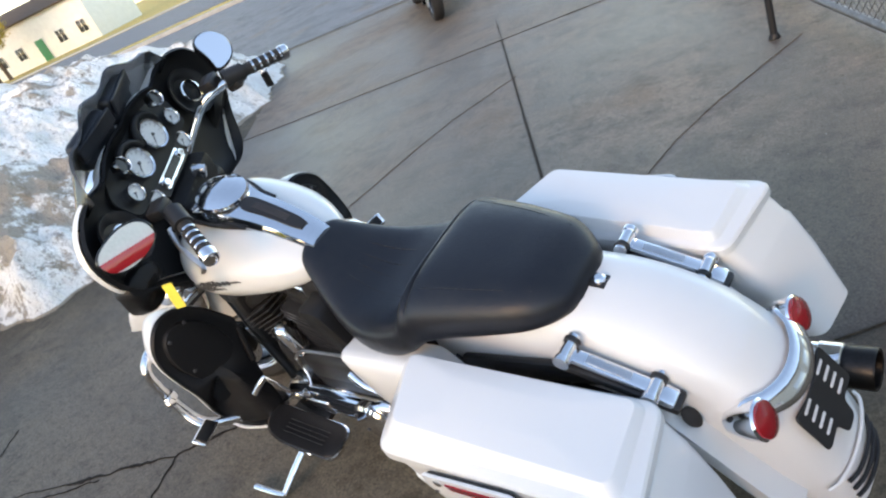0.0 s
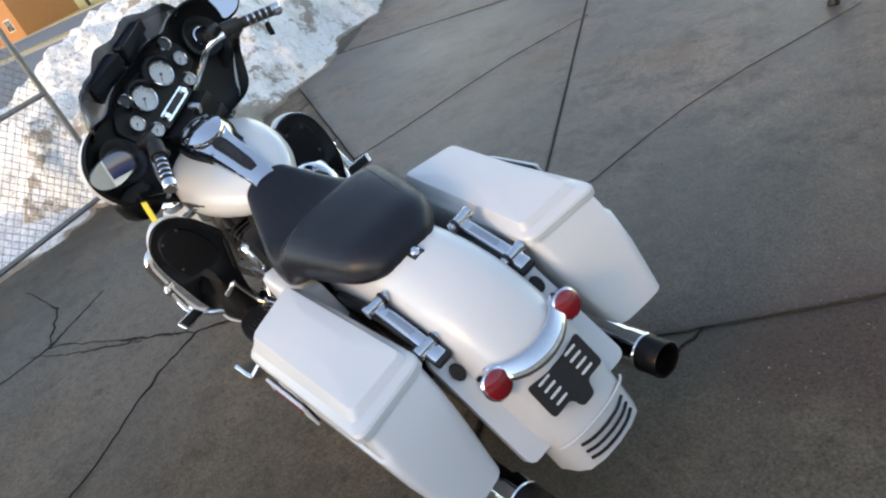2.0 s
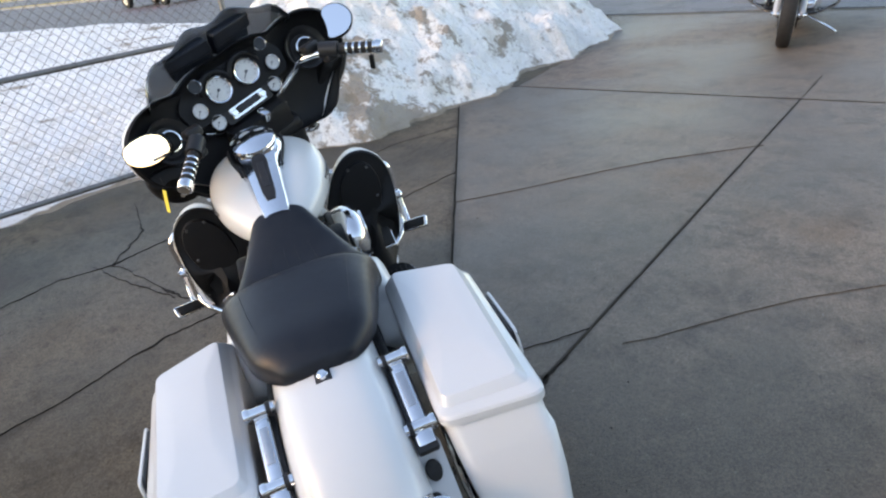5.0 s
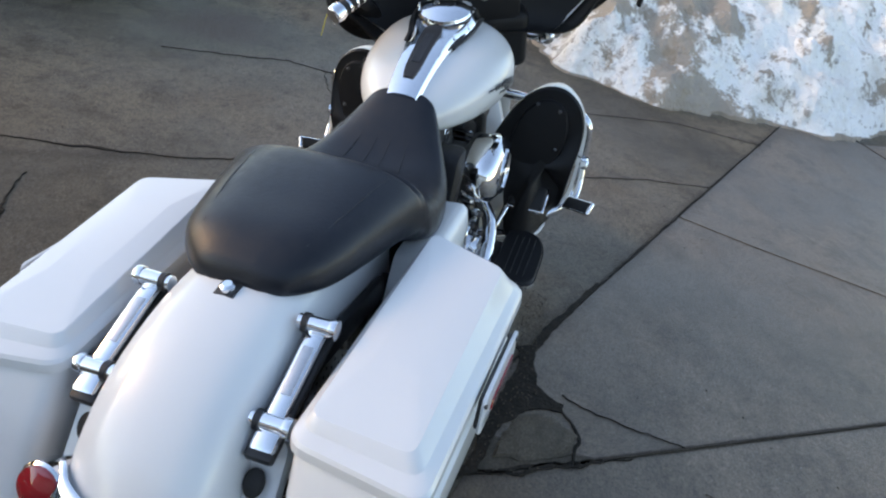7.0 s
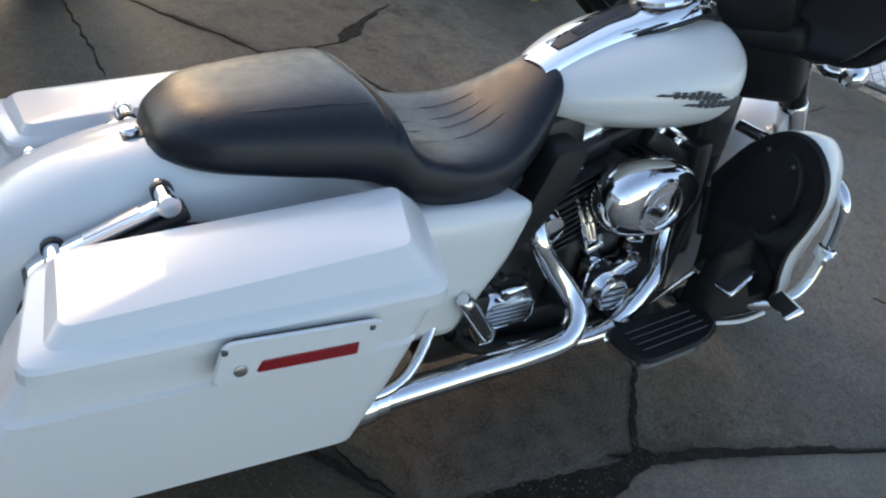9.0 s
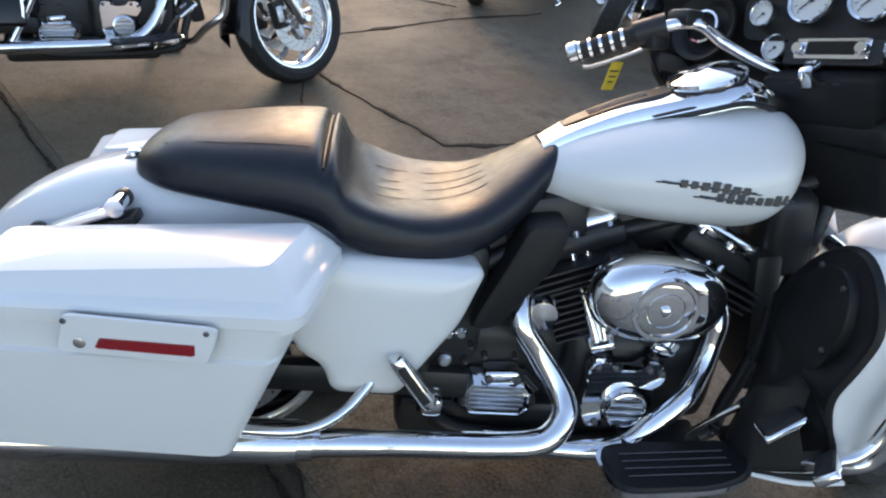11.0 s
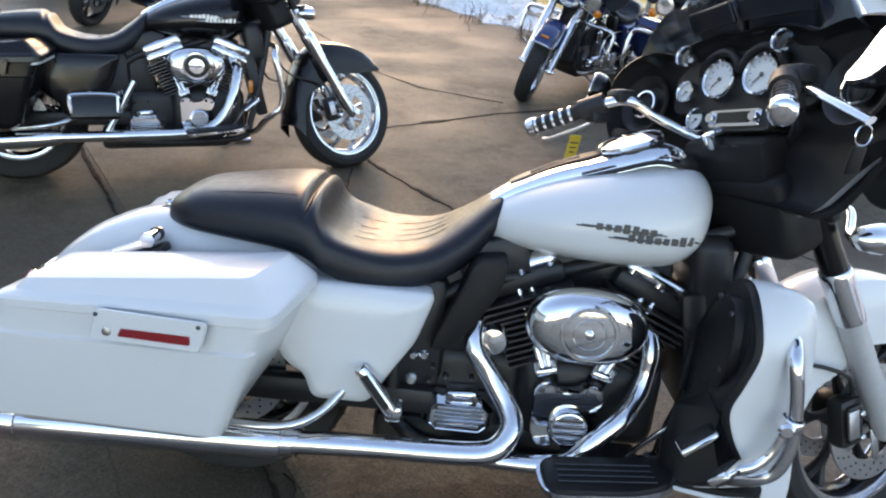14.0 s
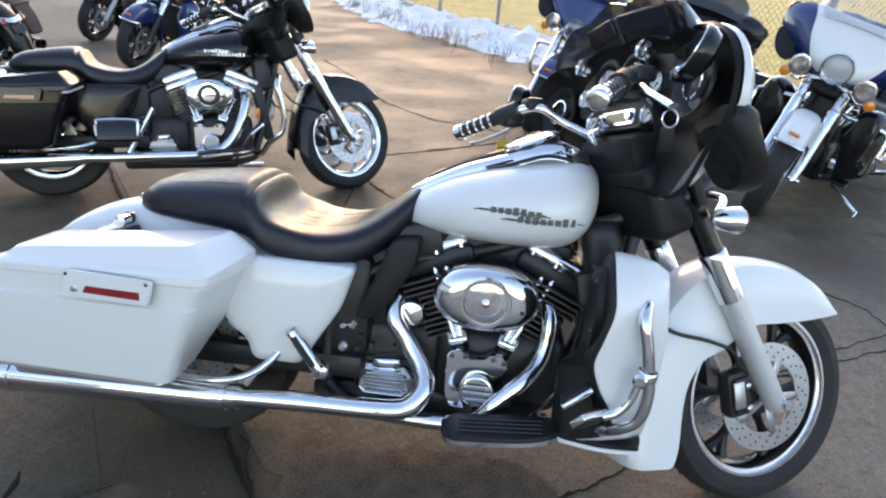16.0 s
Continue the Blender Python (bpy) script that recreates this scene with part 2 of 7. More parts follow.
def disc(bike, turn, y, r, m):
    bm = lathe([(r, y - 0.0025), (r, y + 0.0025), (r - 0.052, y + 0.0025), (r - 0.052, y - 0.0025), (r, y - 0.0025)], 48, turn, cap=False)
    d = part("brake_disc", bm, ALU, bike, "drilled steel brake disc", m=m)
    bm = bmesh.new()
    for k in range(60):
        a, rr = 2 * math.pi * k / 60, r - 0.012 - 0.0135 * (k % 3)
        lathe([(0.0034, y - 0.0032), (0.0034, y + 0.0032)], 8, turn @ Matrix.Translation((rr * math.cos(a), rr * math.sin(a), 0)), bm)
    tagged(part("drill_hole", bm, BLACK, d, m=m), kind="stuff")
    bm = bmesh.new()
    for k in range(5):
        a = 2 * math.pi * k / 5
        box(r - 0.06, 0.024, 0.005, turn @ Matrix.Rotation(a, 4, "Z") @ pose(0.5 * (r - 0.02), 0, y), 0.002, bm=bm)
    part("disc_carrier", bm, ALU, d, m=m)


def front_end(bike, o, st):
    paint = o["paint"]
    c = AXLE
    turn = wheel(bike, c, 0.315, 0.13, 0.238, st, o["wheel"], o["rim"], o.get("spokes", 6))
    for s in (-1, 1):
        disc(bike, turn, s * 0.074, 0.155, st)
        bm = box(0.075, 0.05, 0.13, pose(c.x - 0.125, s * 0.085, c.z + 0.02, 0, -12, 0), 0.014)
        box(0.05, 0.016, 0.10, pose(c.x - 0.125, s * 0.112, c.z + 0.02, 0, -12, 0), 0.008, bm=bm)
        caliper = part("brake_caliper", bm, BLACK, bike, m=st)
        part("caliper_face", box(0.036, 0.008, 0.075, pose(c.x - 0.140, s * 0.122, c.z + 0.022, 0, -12, 0), 0.004), ALU, caliper, "bare metal caliper face", m=st)
        for dz in (-0.028, 0.034):
            part("bolt", lathe([(0.009, 0), (0.009, 0.008), (0.005, 0.011)], 12, axis_pose((c.x - 0.108 - 0.2 * dz, s * 0.118, c.z + 0.015 + dz), (0, s, 0))), ALU, caliper, m=st)
        part("caliper_bracket", tube([(c.x - 0.085, s * 0.112, c.z + 0.09), (c.x - 0.062, s * 0.112, c.z + 0.04), (c.x - 0.03, s * 0.112, c.z - 0.01)], 0.012, 8, 4, 0.6), CHROME, caliper, m=st)
        a = Vector((c.x - 0.002, s * 0.116, c.z - 0.02))
        leg = part("fork_leg", tube([a, a + FLEG * 0.06, a + FLEG * 0.36, a + FLEG * 0.40], [0.024, 0.031, 0.032, 0.035], 20), SILVER if o["fork"] is ALU else o["fork"], bike, "cast fork leg", m=st)
        part("axle_cap", tube([a + Vector((0, -s * 0.03, 0.02)), a + Vector((0, s * 0.045, 0.02))], 0.016, 12), CHROME, leg, m=st)
        part("fork_slider", tube([a + FLEG * 0.365, a + FLEG * 0.37, a + FLEG * 0.49, a + FLEG * 0.505], [0.033, 0.036, 0.037, 0.033], 20, 3), CHROME, bike, m=st)
        part("fork_tube", tube([a + FLEG * 0.49, a + FLEG * 0.80], 0.032, 20), BLACKP if o["fork"] is ALU else CHROME, bike, m=st)
    bm = box(0.10, 0.30, 0.045, Matrix.Translation(Vector((c.x, 0, c.z)) + FLEG * 0.66) @ pose(0, 0, 0, 0, -32, 0), 0.012)
    part("fork_clamp", bm, BLACKP, bike, m=st)
    # mudguard: crown line and edge line along its length
    rows = [(1.872, 0.548, 1.866, 0.540), (1.85, 0.585, 1.80, 0.530), (1.79, 0.638, 1.73, 0.522), (1.69, 0.680, 1.64, 0.516), (1.57, 0.696, 1.545, 0.508), (1.45, 0.685, 1.45, 0.448), (1.35, 0.640, 1.385, 0.415), (1.275, 0.565, 1.347, 0.36),
            (1.225, 0.465, 1.333, 0.30), (1.195, 0.36, 1.330, 0.24), (1.175, 0.25, 1.328, 0.18), (1.17, 0.165, 1.318, 0.138), (1.185, 0.128, 1.305, 0.126)]
    rings = []
    if o.get("slim"):
        rows = [(cx + 0.085 * min(1, max(0, (1.5 - cx) / 0.25)), cz, ex, ez) for cx, cz, ex, ez in rows[:-2]]
    for i, (cx, cz, ex, ez) in enumerate(spline_rows(rows, 3)):
        t = i / (3 * len(rows) - 3)
        top, edge = Vector((cx, 0, cz)), Vector((ex, 0, ez))
        hw = 0.074 + 0.018 * min(1, t * 2.5)
        prof = []
        for f, w in ((0.0, 1.0), (0.45, 1.0), (0.72, 0.97), (0.90, 0.80), (0.985, 0.45), (1.0, 0.0)):
            prof.append(edge.lerp(top, f) + Vector((0, -w * hw, 0)))
        prof += [Vector((p.x, -p.y, p.z)) for p in reversed(prof[:-1])]
        back = (edge - top).normalized() * 0.006
        rings.append(prof + [Vector((p.x, p.y * 0.94, p.z)) + (back if 0 < k < 10 else back * 0) for k, p in reversed(list(enumerate(prof)))])
    part("front_fender", loft(rings), o.get("fender_paint", paint), bike, o.get("fender_name", o["paintname"]) + " front mudguard", m=st)
    if o.get("fender_trim"):
        part("fender_bumper", tube([(1.78, 0.092, 0.535), (1.865, 0.075, 0.548), (1.89, 0, 0.556), (1.865, -0.075, 0.548), (1.78, -0.092, 0.535)], 0.009, 8), CHROME, bike, m=st)
        part("fender_reflector", box(0.014, 0.065, 0.03, pose(1.842, 0, 0.606, 0, 48, 0), 0.004), AMBER, bike, "amber reflector", m=st)
    for s in (-1, 1):
        part("brake_hose", tube([(1.20, 0.09 * s, 0.57), (1.25, 0.115 * s, 0.505), (1.38, 0.112 * s, 0.475), (1.45, 0.12 * s, 0.45), (1.49, 0.11 * s, 0.40)], 0.0055, 8), BLACK, bike, m=st)
    handlebar(bike, o, st)
    if o.get("fairing", True):
        fairing(bike, o, st)
    else:
        at = axis_pose((1.42, 0, 0.93), (1, 0, -0.05))
        lamp = part("headlamp", lathe([(0.03, -0.15), (0.075, -0.11), (0.095, -0.04), (0.10, 0.0), (0.092, 0.018), (0.085, 0.012)], 32, at), CHROME, bike, "chrome headlamp", m=st)
        part("lamp_glass", lathe([(0.088, 0.006), (0.06, 0.02), (0.0005, 0.026)], 28, at), GLASSM, lamp, m=st)
        for s in (-1, 1):
            part("lamp_bracket", tube([(1.36, 0.05 * s, 0.84), (1.40, 0.19 * s, 0.86)], 0.011, 10), CHROME, bike, m=st)
            at = axis_pose((1.42, 0.19 * s, 0.91), (1, 0, 0))
            lamp = part("passing_lamp", lathe([(0.02, -0.075), (0.05, -0.05), (0.062, 0.0), (0.064, 0.012), (0.055, 0.014)], 28, at), CHROME, bike, m=st)
            part("lamp_glass", lathe([(0.056, 0.012), (0.03, 0.022), (0.0005, 0.025)], 24, at), GLASSM, lamp, m=st)
            at = axis_pose((1.40, 0.24 * s, 0.83), (1, 0, 0))
            sig = part("turn_signal", lathe([(0.008, -0.075), (0.024, -0.06), (0.032, -0.02), (0.034, 0.0)], 24, at), CHROME, bike, m=st)
            part("lens", lathe([(0.032, 0.0), (0.030, 0.008), (0.012, 0.016), (0.0005, 0.017)], 24, at), AMBER, sig, m=st)


def handlebar(bike, o, st):
    bars = [(0.85, 0.405, 1.018), (0.955, 0.285, 1.072), (1.015, 0.235, 1.086), (1.08, 0.21, 1.05), (1.16, 0.13, 1.0), (1.19, 0.05, 0.985), (1.19, -0.05, 0.985), (1.16, -0.13, 1.0), (1.09, -0.20, 1.05), (1.03, -0.225, 1.078), (0.955, -0.285, 1.068), (0.825, -0.394, 1.017)]
    part("handlebar", tube(bars, 0.0135, 14), CHROME, bike, "polished tubular handlebar", m=st)
    for s in (-1, 1):
        e, i = (Vector((0.843, 0.415, 1.014)), Vector((0.928, 0.312, 1.060))) if s > 0 else (Vector((0.819, -0.399, 1.015)), Vector((0.922, -0.306, 1.066)))
        d = (i - e).normalized()
        grip = part("grip", tube([e, i], 0.0195, 16), RUBBER, bike, "black rubber grip with chrome rings", m=st)
        for k in range(5):
            q = e + d * (0.012 + 0.0235 * k)
            part("grip_ring", tube([q, q + d * 0.007], 0.0215, 16), CHROME, grip, m=st)
        part("grip_end", tube([e - d * 0.016, e - d * 0.010, e + d * 0.010], [0.013, 0.023, 0.0245], 18), CHROME, grip, m=st)
        bm = tube([i - d * 0.005, i + d * 0.06], 0.027, 14)
        box(0.05, 0.045, 0.03, Matrix.Translation(i + d * 0.03 + Vector((0.01, 0, -0.025))), 0.008, bm=bm)
        part("switch_housing", bm, BLACK, bike, m=st)
        tips = [Vector((0.990, -0.292, 1.072)), Vector((0.966, -0.330, 1.066)), Vector((0.948, -0.380, 1.045)), Vector((0.951, -0.454, 1.008))]
        part("lever", tube(tips, [0.019, 0.014, 0.010, 0.012], 12, flat=0.6) if s < 0 else tube([i + d * 0.02 + Vector((0.05, 0, -0.012)), i - d * 0.05 + Vector((0.065, 0, -0.02)), i - d * 0.13 + Vector((0.05, 0, -0.028)), e + Vector((0.045, s * 0.012, -0.028))], [0.011, 0.008, 0.007, 0.009], 10, flat=0.6), CHROME if s < 0 or o.get("lever_chrome") else ALU, bike, m=st)
        part("master_cylinder", box(0.055, 0.06, 0.035, Matrix.Translation(i + d * 0.075 + Vector((0.03, 0, 0.012))), 0.01), BLACK, bike, m=st)
        if not o.get("fairing", True) or o.get("stalk_mirrors"):
            part("mirror_stem", tube([i + d * 0.07, i + d * 0.05 + Vector((0, s * 0.04, 0.14))], 0.006, 8), CHROME, bike, m=st)


WING = [(0.0, 1.235), (0.07, 1.24), (0.15, 1.228), (0.205, 1.210), (0.27, 1.222), (0.35, 1.215), (0.42, 1.178), (0.455, 1.115), (0.45, 1.04), (0.42, 0.985), (0.375, 0.94), (0.335, 0.89), (0.295, 0.85), (0.235, 0.835), (0.15, 0.85), (0.0, 0.865)]


def wing_ring(x, k, zc=1.06, shift=0.0, sweep=0.0, tuck=0.0):
    half = smooth_path([(0, y, z) for y, z in WING], 3)
    pts = half + [Vector((0, -p.y, p.z)) for p in reversed(half[1:-1])]
    return [Vector((x + sweep * abs(p.y) ** 2, p.y * k * (1 - tuck * max(0, 1.03 - p.z) / 0.18), zc + (p.z - zc) * k + shift)) for p in pts]


def dial(bike, p, d, r, m, name="gauge", blank=False):
    """A round instrument: chrome bezel, face, hand and tick marks."""
    at = axis_pose(p, d)
    g = part(name, lathe([(r * 0.9, -0.02), (r * 1.02, -0.004), (r * 1.02, 0.008), (r * 0.96, 0.013), (r * 0.86, 0.010), (r * 0.84, 0.003)], 32, at, cap=False), CHROME, bike, "round gauge with chrome bezel", m=m)
    part("face", lathe([(0.0005, 0.0035), (r * 0.88, 0.003), (r * 0.88, -0.01)], 32, at), BLACKP if blank else DIAL, g, m=m)
    if not blank:
        bm = bmesh.new()
        for k in range(11):
            a = radians(225 - 27 * k)
            box(r * 0.12, r * 0.03, 0.001, at @ Matrix.Rotation(a, 4, "Z") @ Matrix.Translation((r * 0.70, 0, 0.0042)), 0, bm=bm)
        tagged(part("dial_scale", bm, GREYINK, g, m=m), kind="stuff")
        bm = box(r * 0.62, r * 0.05, 0.0015, at @ Matrix.Rotation(radians(220), 4, "Z") @ Matrix.Translation((r * 0.28, 0, 0.0055)), 0)
        lathe([(r * 0.11, 0.004), (r * 0.1, 0.008)], 14, at, bm)
        part("dial_hand", bm, GREYINK, g, m=m)
    return g


def fairing(bike, o, st):
    """Bat-wing fairing that turns with the fork: painted outer shell, black inner dash, instruments, screen."""
    paint, dz = o["paint"], o.get("lamp_z", 1.06) - 1.06
    outer = [wing_ring(1.137, 0.99, sweep=-0.1, tuck=0.2), wing_ring(1.150, 1.0, sweep=-0.1, tuck=0.2), wing_ring(1.160, 0.985, sweep=-0.1, tuck=0.2), wing_ring(1.19, 0.88, tuck=0.1), wing_ring(1.225, 0.75), wing_ring(1.27, 0.60, shift=dz * 0.4), wing_ring(1.32, 0.43, shift=dz * 0.7), wing_ring(1.36, 0.26, shift=dz), wing_ring(1.375, 0.1, shift=dz)]
    part("outer_fairing", loft(outer, "end"), o.get("fairing_paint", paint), bike, o.get("fairing_name", o["paintname"]) + " bat-wing outer fairing", m=st)
    if o.get("two_tone"):
        def on_shell(y, z):
            """The shell's surface: its depth follows from how far out the point lies between middle and rim."""
            half = smooth_path([(0, q, h) for q, h in WING], 3)
            r, a = math.hypot(y, z - 1.06), math.atan2(abs(y), z - 1.06)
            edge = min(half, key=lambda p: abs(math.atan2(p.y, p.z - 1.06) - a))
            k = r / math.hypot(edge.y, edge.z - 1.06)
            return Vector((float(np.interp(k, (0.1, 0.26, 0.43, 0.60, 0.75, 0.88, 0.985), (1.375, 1.36, 1.32, 1.27, 1.225, 1.19, 1.16))) + 0.012, y, z + dz * float(np.interp(k, (0.26, 0.43, 0.6, 0.75), (1.0, 0.7, 0.4, 0.0)))))

        rows = []
        for i in range(13):
            z = 0.96 + 0.262 * i / 12
            w = 0.115 + 0.19 * (i / 12) ** 0.8
            row = [on_shell(w * q / 8, z) for q in range(-8, 9)]
            rows.append(row + [p - Vector((0.016, 0, 0)) for p in reversed(row)])
        part("fairing_panel", loft(rows), o["two_tone"], bike, "white centre panel of the fairing", m=st)
    inner = [wing_ring(1.125, 1.0, sweep=-0.1), wing_ring(1.118, 0.975, sweep=-0.1), wing_ring(1.135, 0.95, sweep=-0.05), wing_ring(1.15, 0.86), wing_ring(1.16, 0.6, shift=-0.005), wing_ring(1.165, 0.2, shift=-0.01)]
    part("inner_fairing", loft(inner, "end"), PLASTIC, bike, "black textured inner fairing", m=st)
    dash = slab([(-0.21, -0.07), (0.21, -0.07), (0.225, 0.02), (0.14, 0.085), (-0.14, 0.085), (-0.225, 0.02)], 0.022, r=0.03)
    back = Matrix.Translation((1.163, 0, 1.125)) @ Matrix(((0, 0.17, -0.985, 0), (-1, 0, 0, 0), (0, 0.985, 0.17, 0), (0, 0, 0, 1)))
    part("dash_panel", dash, PLASTIC, bike, m=st @ back)
    face = (-0.985, 0, 0.17)
    for s in (-1, 1):
        dial(bike, (1.134, 0.061 * s, 1.135), face, 0.047, st)
        dial(bike, (1.128, 0.160 * s, 1.112), face, 0.027, st)
        dial(bike, (1.135, 0.125 * s, 1.045), face, 0.027, st)
        dial(bike, (1.095, 0.140 * s, 1.192), face, 0.023, st, "air_vent", True)
        sp = axis_pose((1.115, 0.303 * s, 1.09), (-0.96, -0.12 * s, 0.2))
        cup = part("speaker", lathe([(0.078, -0.002), (0.076, 0.006), (0.068, 0.002), (0.052, -0.02), (0.03, -0.026), (0.0005, -0.022)], 36, sp, cap=False), BLACK, bike, "round speaker with chrome ring", m=st)
        part("speaker_ring", lathe([(0.037, -0.006), (0.037, 0.004), (0.032, 0.005), (0.032, -0.006)], 36, sp, cap=False), CHROME, cup, m=st)
        part("speaker_cone", lathe([(0.032, -0.012), (0.02, -0.006), (0.0005, -0.004)], 24, sp), PLASTIC, cup, m=st)
        # mirror: pod on the wing's tip
        mp = axis_pose((1.02, 0.404 * s, 1.129), (-0.78, 0.58, 0.25) if s > 0 else (-0.80, 0.30, 0.45))
        rim = soft_corner([(-0.10, -0.055, 0), (0.02, -0.068, 0), (0.10, -0.025, 0), (0.095, 0.05, 0), (-0.03, 0.062, 0), (-0.105, 0.025, 0)], 0.06, 6)
        rim = [Vector((-p.x, p.y, p.z)) * 0.80 for p in rim]
        if s < 0:
            rim = soft_corner([(-0.060, -0.056, 0), (0.030, -0.066, 0), (0.080, -0.012, 0), (0.052, 0.056, 0), (-0.026, 0.068, 0), (-0.034, -0.012, 0)], 0.042, 6)
        shell = [[mp @ Vector((p.x * k, p.y * k, z)) for p in rim] for k, z in ((0.94, 0.004), (1.0, 0.0), (1.0, -0.012), (0.88, -0.03), (0.5, -0.042))]
        pod = part("mirror", loft(shell), BLACKP, bike, "fairing mirror in black housing", m=st)
        part("mirror_pane", loft([[mp @ Vector((p.x * 0.92, p.y * 0.92, z)) for p in rim] for z in (0.002, 0.0065)]), MIRRORM, pod, m=st)
    # radio
    rp = Matrix.Translation((1.172, 0, 1.035)) @ Matrix(((0, 0.17, -0.985, 0), (-1, 0, 0, 0), (0, 0.985, 0.17, 0), (0, 0, 0, 1)))
    radio = part("radio", slab([(-0.10, -0.03), (0.10, -0.03), (0.10, 0.03), (-0.10, 0.03)], 0.045, r=0.012), BLACK, bike, "radio with chrome trim", m=st @ rp)
    part("radio_trim", slab([(-0.075, -0.02), (0.075, -0.02), (0.075, 0.02), (-0.075, 0.02)], 0.052, r=0.006), CHROME, radio, m=st @ rp)
    part("radio_display", slab([(-0.05, -0.012), (0.05, -0.012), (0.05, 0.014), (-0.05, 0.014)], 0.055, r=0.002), BLACKP, radio, m=st @ rp)
    for x in (-0.063, 0.063):
        part("knob", lathe([(0.012, 0.04), (0.012, 0.062), (0.010, 0.064)], 16, rp @ Matrix.Translation((x, 0, 0))), CHROME, radio, m=st)
    # switch panel and ignition below the radio
    part("switch_panel", box(0.10, 0.24, 0.10, pose(1.145, 0, 0.955, 0, -18, 0), 0.02), PLASTIC, bike, m=st)
    part("lower_panel", box(0.12, 0.30, 0.20, pose(1.20, 0, 0.84, 0, -24, 0), 0.03, 3), PLASTIC, bike, "black panel below the radio", m=st)
    for s in (-1, 1):
        arc = [(1.128 + 0.10 * (0.064 * math.sin(a)), 0.061 * s + 0.060 * math.cos(a), 1.137 + 0.060 * math.sin(a)) for a in (radians(8 + 16.4 * k) for k in range(11))]
        part("gauge_hood", tube(arc, [0.006] + [0.011] * 9 + [0.006], 10, 2), PLASTIC, bike, m=st)
        lobe = soft_corner([(0, 0.33, 1.03), (0, 0.455, 1.05), (0, 0.452, 0.975), (0, 0.425, 0.915), (0, 0.375, 0.868), (0, 0.315, 0.848), (0, 0.272, 0.87), (0, 0.278, 0.94)], 0.05, 5)
        mid = Vector((0, 0.365, 0.94))
        part("air_deflector", loft([[Vector((x + 0.7 * max(0, 1.0 - p.z), (mid.y + (p.y - mid.y) * k) * s, mid.z + (p.z - mid.z) * k)) for p in lobe] for x, k in ((1.175, 0.86), (1.15, 0.94), (1.125, 0.94), (1.112, 0.90), (1.106, 0.78), (1.104, 0.5))]), PLASTIC, bike, "black lower wing of the fairing", m=st)
    for k in range(4):
        part("rocker_switch", box(0.012, 0.018, 0.014, pose(1.095, 0.045 - 0.03 * k, 0.975, 0, -20, 0), 0.003), BLACK, bike, m=st)
    part("ignition_knob", box(0.045, 0.026, 0.040, pose(1.065, -0.005, 0.994, 0, -35, 8), 0.007), CHROME, bike, m=st)
    # screen and windscreen pouches
    rows = []
    for i in range(25):
        t = i / 24
        y = -0.30 + 0.60 * t
        e = 1 - (2 * t - 1) ** 2
        top = 1.215 + 0.125 * e ** 0.5 + 0.011 * math.sin(t * 7 * math.pi + 1.2) * min(1, 3 * e)
        rows.append((y, top, e))
    rings = []
    for y, top, e in rows:
        b = Vector((1.25 - 0.35 * y * y + 0.03 * e, y, 1.16 + 0.03 * e))
        u = Vector((1.110 - 0.2 * y * y, y, top))
        n = Vector((0.005, 0, 0.002))
        rings.append([b - n, u - n, u + n, b + n])
    part("windscreen", loft(rings), o.get("screen", TINT), bike, "short smoked windscreen", m=st)
    if o.get("pouch"):
        for y in (0.085, -0.085):
            at = pose(1.15, y, 1.268, 0, -28, -y * 130)
            pch = part("windscreen_pouch", box(0.05, 0.16, 0.095, at, 0.02, 4), LEATHER, bike, "black leather windscreen pouch", m=st)
            part("pouch_flap", box(0.012, 0.164, 0.05, at @ Matrix.Translation((-0.026, 0, 0.024)), 0.006, 3), LEATHER, pch, m=st)
    # headlamp and passing lamps
    part("headlamp_bezel", lathe([(0.095, -0.06), (0.10, 0.0), (0.092, 0.02), (0.085, 0.012)], 36, axis_pose((1.385, 0, o.get("lamp_z", 1.06)), (1, 0, -0.05)), cap=False), CHROME, bike, m=st)
    part("reflector", lathe([(0.086, 0.004), (0.06, -0.02), (0.02, -0.035), (0.0005, -0.036)], 32, axis_pose((1.385, 0, o.get("lamp_z", 1.06)), (1, 0, -0.05)), cap=False), CHROME, bike, m=st)
    part("headlamp_glass", lathe([(0.088, 0.005), (0.06, 0.02), (0.0005, 0.026)], 32, axis_pose((1.385, 0, o.get("lamp_z", 1.06)), (1, 0, -0.05))), GLASSM, bike, m=st)
    for s in (-1, 1):
        part("lamp_bracket", tube([(1.36, 0.05 * s, 0.86), (1.38, 0.12 * s, 0.85), (1.31, 0.18 * s, 0.80), (1.285, 0.225 * s, 0.797)], 0.011, 10), CHROME, bike, m=st)
        if o.get("passing"):
            at = axis_pose((1.42, 0.20 * s, 0.90), (1, 0, 0))
            lamp = part("passing_lamp", lathe([(0.02, -0.075), (0.05, -0.05), (0.062, 0.0), (0.064, 0.012), (0.055, 0.014)], 28, at), CHROME, bike, m=st)
            part("lamp_glass", lathe([(0.056, 0.012), (0.03, 0.022), (0.0005, 0.025)], 24, at), GLASSM, lamp, m=st)
        at = axis_pose((1.325, 0.238 * s, 0.797), (1, 0, 0)) if not o.get("passing") else axis_pose((1.40, 0.265 * s, 0.83), (0.9, 0.2 * s, 0))
        sig = part("turn_signal", lathe([(0.008, -0.075), (0.024, -0.06), (0.032, -0.02), (0.034, 0.0)], 24, at), CHROME, bike, "chrome bullet turn signal", m=st)
